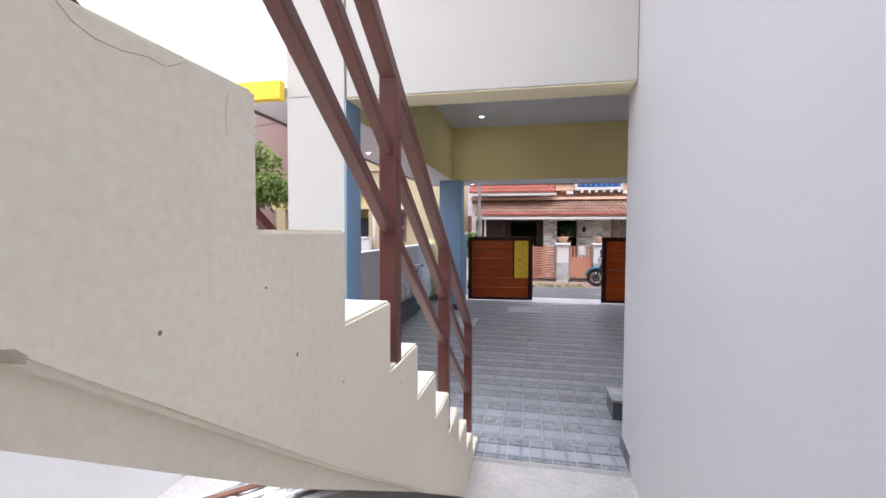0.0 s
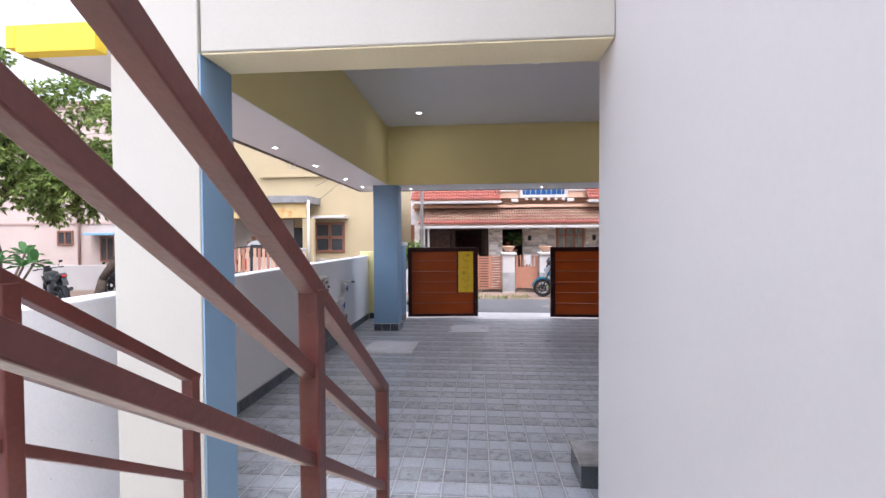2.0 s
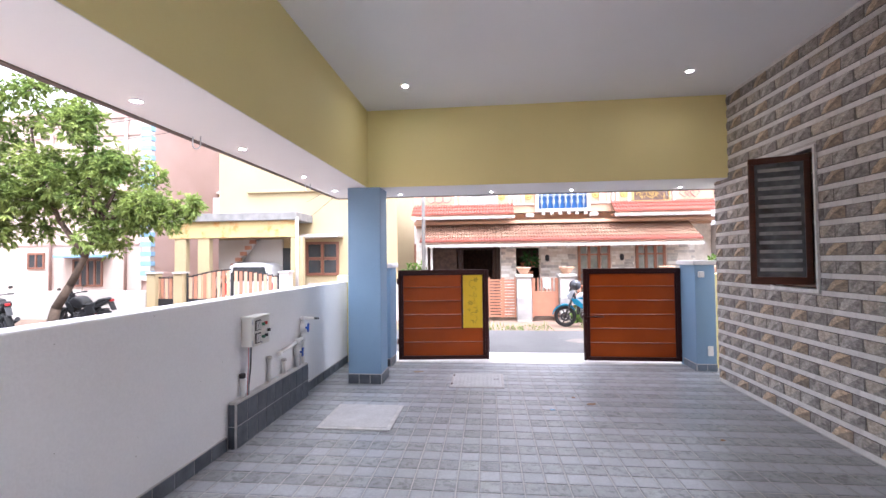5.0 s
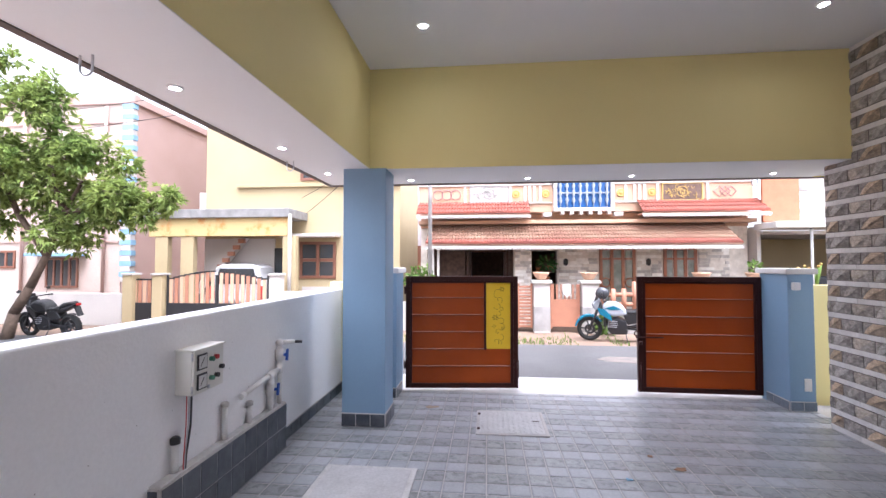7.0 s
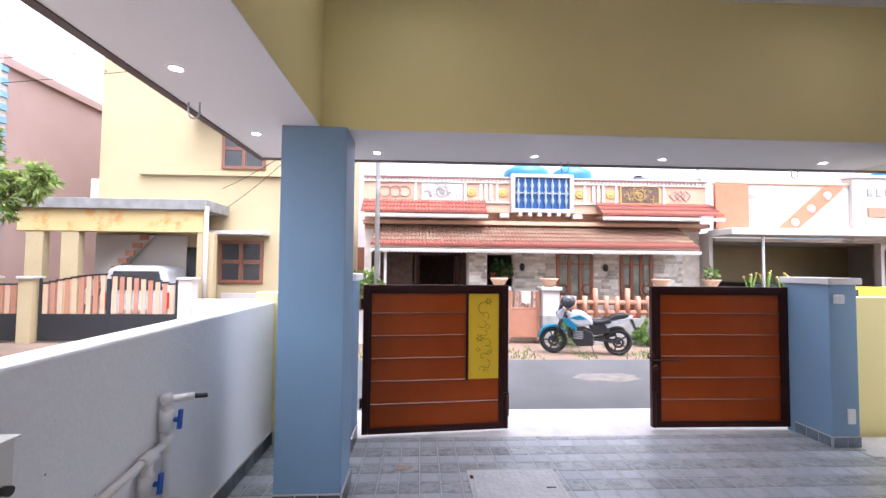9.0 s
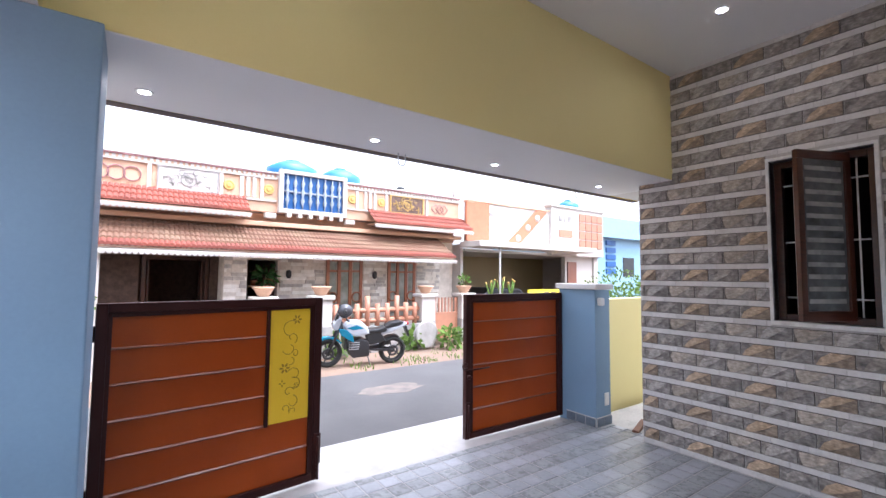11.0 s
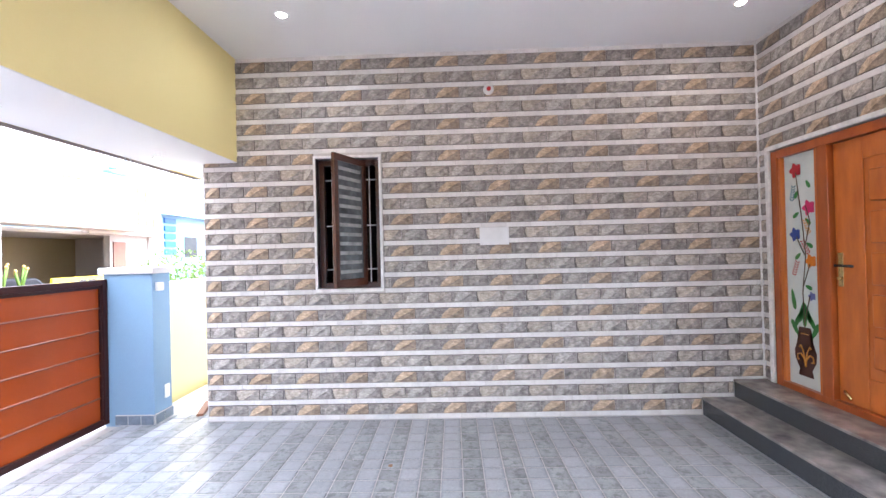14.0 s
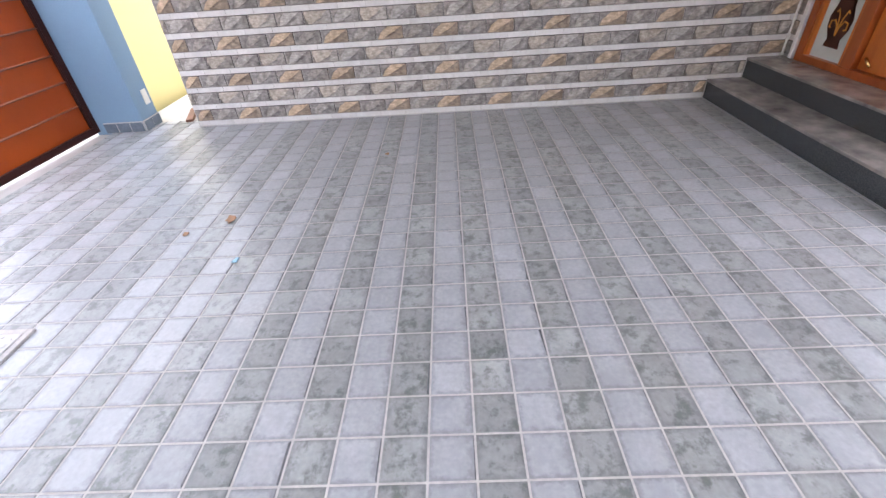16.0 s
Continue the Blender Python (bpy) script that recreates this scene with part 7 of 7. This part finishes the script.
def stone_mesh(w, h, kind, seed, t=0.013):
    """One split-face stone of the wall tile, in the y-z plane, facing -x: chamfered rim and a face broken along two slanting lines."""
    rnd = random.Random(seed)
    bm = bmesh.new()
    base = [bm.verts.new((0, y, z)) for y, z in ((0.0015, 0.001), (w - 0.0015, 0.001), (w - 0.0015, h - 0.001), (0.0015, h - 0.001))]

    def pt(s, v, d):
        return bm.verts.new((-t * d * rnd.uniform(0.9, 1.1), w * (1 - s), h * v))
    c, lo, hi = 0.02, 0.05, 0.95
    lr, ll, ul, ur = pt(1 - c, lo, 0.6), pt(c, lo, 0.6), pt(c, hi, 0.6), pt(1 - c, hi, 0.6)
    (b0, b1), (t0, t1), tones = STONE_KINDS[kind]

    def j():
        return rnd.uniform(-0.035, 0.035)
    B0, B1, T0, T1 = pt(b0 + j() * 0.5, lo, 0.7), pt(b1 + j(), lo, 0.9), pt(t0 + j(), hi, 0.7), pt(t1 + j() * 0.5, hi, 0.9)
    m0 = pt((b0 + t0) / 2 - 0.07 + j(), 0.5 + 2 * j(), 0.5)
    m1 = pt((b1 + t1) / 2 + 0.02 + j(), 0.45 + 2 * j(), 1.9)
    e0, e1 = pt((b0 + t0) / 5, 0.55, 0.9), pt((1 + (b1 + t1) / 2) / 2, 0.5 + 2 * j(), 1.2)
    skirt = [(base[0], base[1], ll, B0, B1, lr), (base[1], base[2], ul, ll), (base[2], base[3], ur, T1, T0, ul), (base[3], base[0], lr, ur)]
    for f in skirt:
        bm.faces.new(f).material_index = 3
    bm.faces.new(base[::-1])
    fans = ((e0, (ul, ll, B0, m0, T0)), (m1, (T0, m0, B0, B1)), (e1, (B1, lr, ur, T1)))
    for i, (mid, ring) in enumerate(fans):
        closed = mid is not m1
        n = len(ring)
        if closed and mid is e0:
            pairs = [(ring[k], ring[(k + 1) % n]) for k in range(n)]
        elif closed:
            pairs = [(ring[k], ring[k + 1]) for k in range(n - 1)] + [(ring[-1], m1), (m1, ring[0])]
        else:
            pairs = [(ring[k], ring[k + 1]) for k in range(n - 1)] + [(T1, ring[0])]
        for p, q in pairs:
            bm.faces.new((mid, p, q)).material_index = i
    bmesh.ops.recalc_face_normals(bm, faces=bm.faces)
    me = bpy.data.meshes.new("stone")
    bm.to_mesh(me)
    bm.free()
    for m in (*tones, M_st_joint):
        me.materials.append(m)
    return me


def stone(w, kind, k):
    key = (round(w, 3), kind, k % 6)
    if key not in MESH:
        MESH[key] = stone_mesh(w, SH, kind, k % 6 + int(w * 1000))
    return MESH[key]


def strip_mesh(w):
    key = ("strip", round(w, 3))
    if key not in MESH:
        bm = box((-0.006, 0.001, 0.001), (0, w - 0.002, STR - 0.001), 0.0015)
        me = bpy.data.meshes.new("strip")
        bm.to_mesh(me)
        bm.free()
        me.materials.append(M_strip)
        MESH[key] = me
    return MESH[key]


def clad(wall, u0, u1, z0, z1, place, holes, near, joint):
    """Rows of stones and white strips from u0 to u1; place(u, z) gives a piece's pose; near(u, z) picks the pieces of their own."""
    rest = {}
    count = {True: 0, False: 0}
    rows = int((z1 - z0) / ROW) + 1
    for r in range(rows):
        for isstone in (False, True):
            zz = z0 + r * ROW + (STR if isstone else 0)
            h = SH if isstone else STR
            if zz + h > z1 + 0.04:
                continue
            shift = (0.0 if r % 2 == 0 else PITCH / 2) + (0.0 if isstone else 0.05)
            k0 = math.floor((u0 - joint - shift) / PITCH)
            k1 = math.ceil((u1 - joint - shift) / PITCH)
            for k in range(k0, k1):
                a = joint + shift + k * PITCH
                segs = [(max(a, u0), min(a + PITCH, u1))]
                for h0, h1, g0, g1 in holes:
                    if g0 < zz + h * 0.5 < g1:
                        segs = [s for s0, s1 in segs for s in ((s0, min(s1, h0)), (max(s0, h1), s1)) if s[1] - s[0] > 0.015]
                for s0, s1 in segs:
                    w = round(s1 - s0, 2) if s1 - s0 < PITCH - 0.005 else PITCH
                    if w < 0.02:
                        continue
                    me = stone(w, ("g" if k % 2 == 0 else "a") if r % 2 == 0 else ("m" if k % 2 else "n"), k * 7 + r * 3) if isstone else strip_mesh(w)
                    m = place(s0, zz)
                    if near(s0, zz) and count[isstone] < 300:
                        count[isstone] += 1
                        ob = new("stone" if isstone else "strip", me)
                        ob.parent = wall
                        ob.matrix_basis = m
                    else:
                        rest.setdefault("stone" if isstone else "strip", []).append((me, m))
    for nm, lst in rest.items():
        vs, fs, mi, mats = [], [], [], [M_st_grey, M_st_beige, M_st_tan, M_st_pale, M_st_joint, M_st_mid, M_st_shade, M_st_brown, M_strip]
        for me, m in lst:
            o = len(vs)
            vs += [tuple(m @ v.co) for v in me.vertices]
            for p in me.polygons:
                fs.append(tuple(o + i for i in p.vertices))
                mi.append(mats.index(me.materials[p.material_index]))
        me = bpy.data.meshes.new("cladding")
        me.from_pydata(vs, [], fs)
        for m in mats:
            me.materials.append(m)
        me.polygons.foreach_set("material_index", mi)
        ob = new("cladding", me)
        ob.parent = wall
        tagged(ob, kind="stuff")


clad(wall_tiled, YD + 0.004, 8.046, 0.006, ZC, lambda u, z: Matrix.Translation((XW, u, z)),
     [(WY0 - 0.024, WY1 + 0.024, WZ0 - 0.032, WZ1 + 0.024), (2.8, 3.18, -1, 0.32), (2.8, 3.47, -1, 0.16)],
     lambda u, z: 4.2 < u < 7.6 and z < 2.2, 7.21)
quarter = Matrix.Rotation(radians(-90), 4, 'Z')
S("corner_grout", box((XW - 0.022, YD + 0.0, 0.325), (XW - 0.0005, YD + 0.022, ZC - 0.002), 0.004), M_band_white, "white cement fillet in the tiled corner", "trim")
clad(wall_door, 0.804, XW - 0.012, 0.006, ZC, lambda u, z: Matrix.Translation((u, YD, z)) @ quarter,
     [(0.9, 2.69, -1, 2.40), (0.72, 2.9, -1, 0.325)], lambda u, z: False, 0.9)

# floor


def tile_shell(xa, xb, ya, yb, rnd):
    """Points and faces of one tile: joint side, worn rim of uneven width, flat top; the last number of a face is its tone."""
    g, e = 0.0029, 0.0038
    pts = [(xa + g, ya + g, -0.006), (xb - g, ya + g, -0.006), (xb - g, yb - g, -0.006), (xa + g, yb - g, -0.006)]
    pts += [(xa + e, ya + e, -0.0012), (xb - e, ya + e, -0.0012), (xb - e, yb - e, -0.0012), (xa + e, yb - e, -0.0012)]

    def n(a=0.006, b=0.011):
        return e + rnd.uniform(a, b) * rnd.random()
    pts += [(xa + n(), ya + n(0.003, 0.012), 0), (xb - n(), ya + n(0.003, 0.012), 0), (xb - n(), yb - n(), 0), (xa + n(), yb - n(), 0)]
    fs = [(0, 1, 5, 4, 0), (1, 2, 6, 5, 0), (2, 3, 7, 6, 0), (3, 0, 4, 7, 0),
          (4, 5, 9, 8, 1 if rnd.random() < 0.25 else 0), (5, 6, 10, 9, 0), (6, 7, 11, 10, 0), (7, 4, 8, 11, 0), (8, 9, 10, 11, 0)]
    return pts, fs


def tile_mesh(m, seed):
    pts, fs = tile_shell(0, TX, 0, TY, random.Random(seed))
    me = bpy.data.meshes.new("tile")
    me.from_pydata(pts, [], [f[:4] for f in fs])
    me.materials.append(m)
    me.materials.append(M_tile_e)
    me.polygons.foreach_set("material_index", [f[4] for f in fs])
    return me


T_a = [tile_mesh(M_tile_a, i) for i in range(8)]
T_b = [tile_mesh(M_tile_b, i + 9) for i in range(8)]
porch_floor = S("floor", box((XL + 0.001, 2.71, -0.0061), (XW - 0.001, 8.85, -0.0018)), M_grout, "blue-grey square floor tiles with pale joints", "floor")
rest = {"a": ([], [], []), "b": ([], [], [])}
rnd_tile = random.Random(12)
random.seed(3)
blocks = [(XL, XW, 2.71, 8.855, 0.0, 0.0), (XL, 0.60, 2.405, 2.705, 0.06, 0.0), (XW, 3.0, 8.06, 8.5, 0, 0)]
made = 0
for bx0, bx1, by0, by1, ox, oy in blocks:
    i0, i1 = math.floor((bx0 - GX0 - ox) / TX), math.ceil((bx1 - GX0 - ox) / TX)
    j0, j1 = math.floor((by0 - GY0) / TY), math.ceil((by1 - GY0) / TY)
    for j in range(j0, j1):
        for i in range(i0, i1):
            x, y = GX0 + ox + i * TX, GY0 + j * TY
            xa, xb, ya, yb = max(x, bx0), min(x + TX, bx1), max(y, by0), min(y + TY, by1)
            if xb - xa < 0.02 or yb - ya < 0.02:
                continue
            dark = j % 2 == 0
            k = random.randrange(8)
            if by0 < 3 and 0.0 < x < 2.6 and 4.6 < y < 7.1 and made < 300 and xb - xa > TX - 0.001 and yb - ya > TY - 0.001:
                made += 1
                ob = new("tile", (T_b if dark else T_a)[k])
                ob.parent = porch_floor
                ob.location = (x, y, 0)
            else:
                vs, fs, mi = rest["b" if dark else "a"]
                o = len(vs)
                pts, quads = tile_shell(xa, xb, ya, yb, rnd_tile)
                vs += pts
                fs += [tuple(o + q for q in f[:4]) for f in quads]
                mi += [f[4] for f in quads]
for key, m in (("a", M_tile_a), ("b", M_tile_b)):
    me = bpy.data.meshes.new("tile_field")
    me.from_pydata(rest[key][0], [], rest[key][1])
    me.materials.append(m)
    me.materials.append(M_tile_e)
    me.polygons.foreach_set("material_index", rest[key][2])
    ob = new("tile_field", me)
    ob.parent = porch_floor
    tagged(ob, kind="stuff")
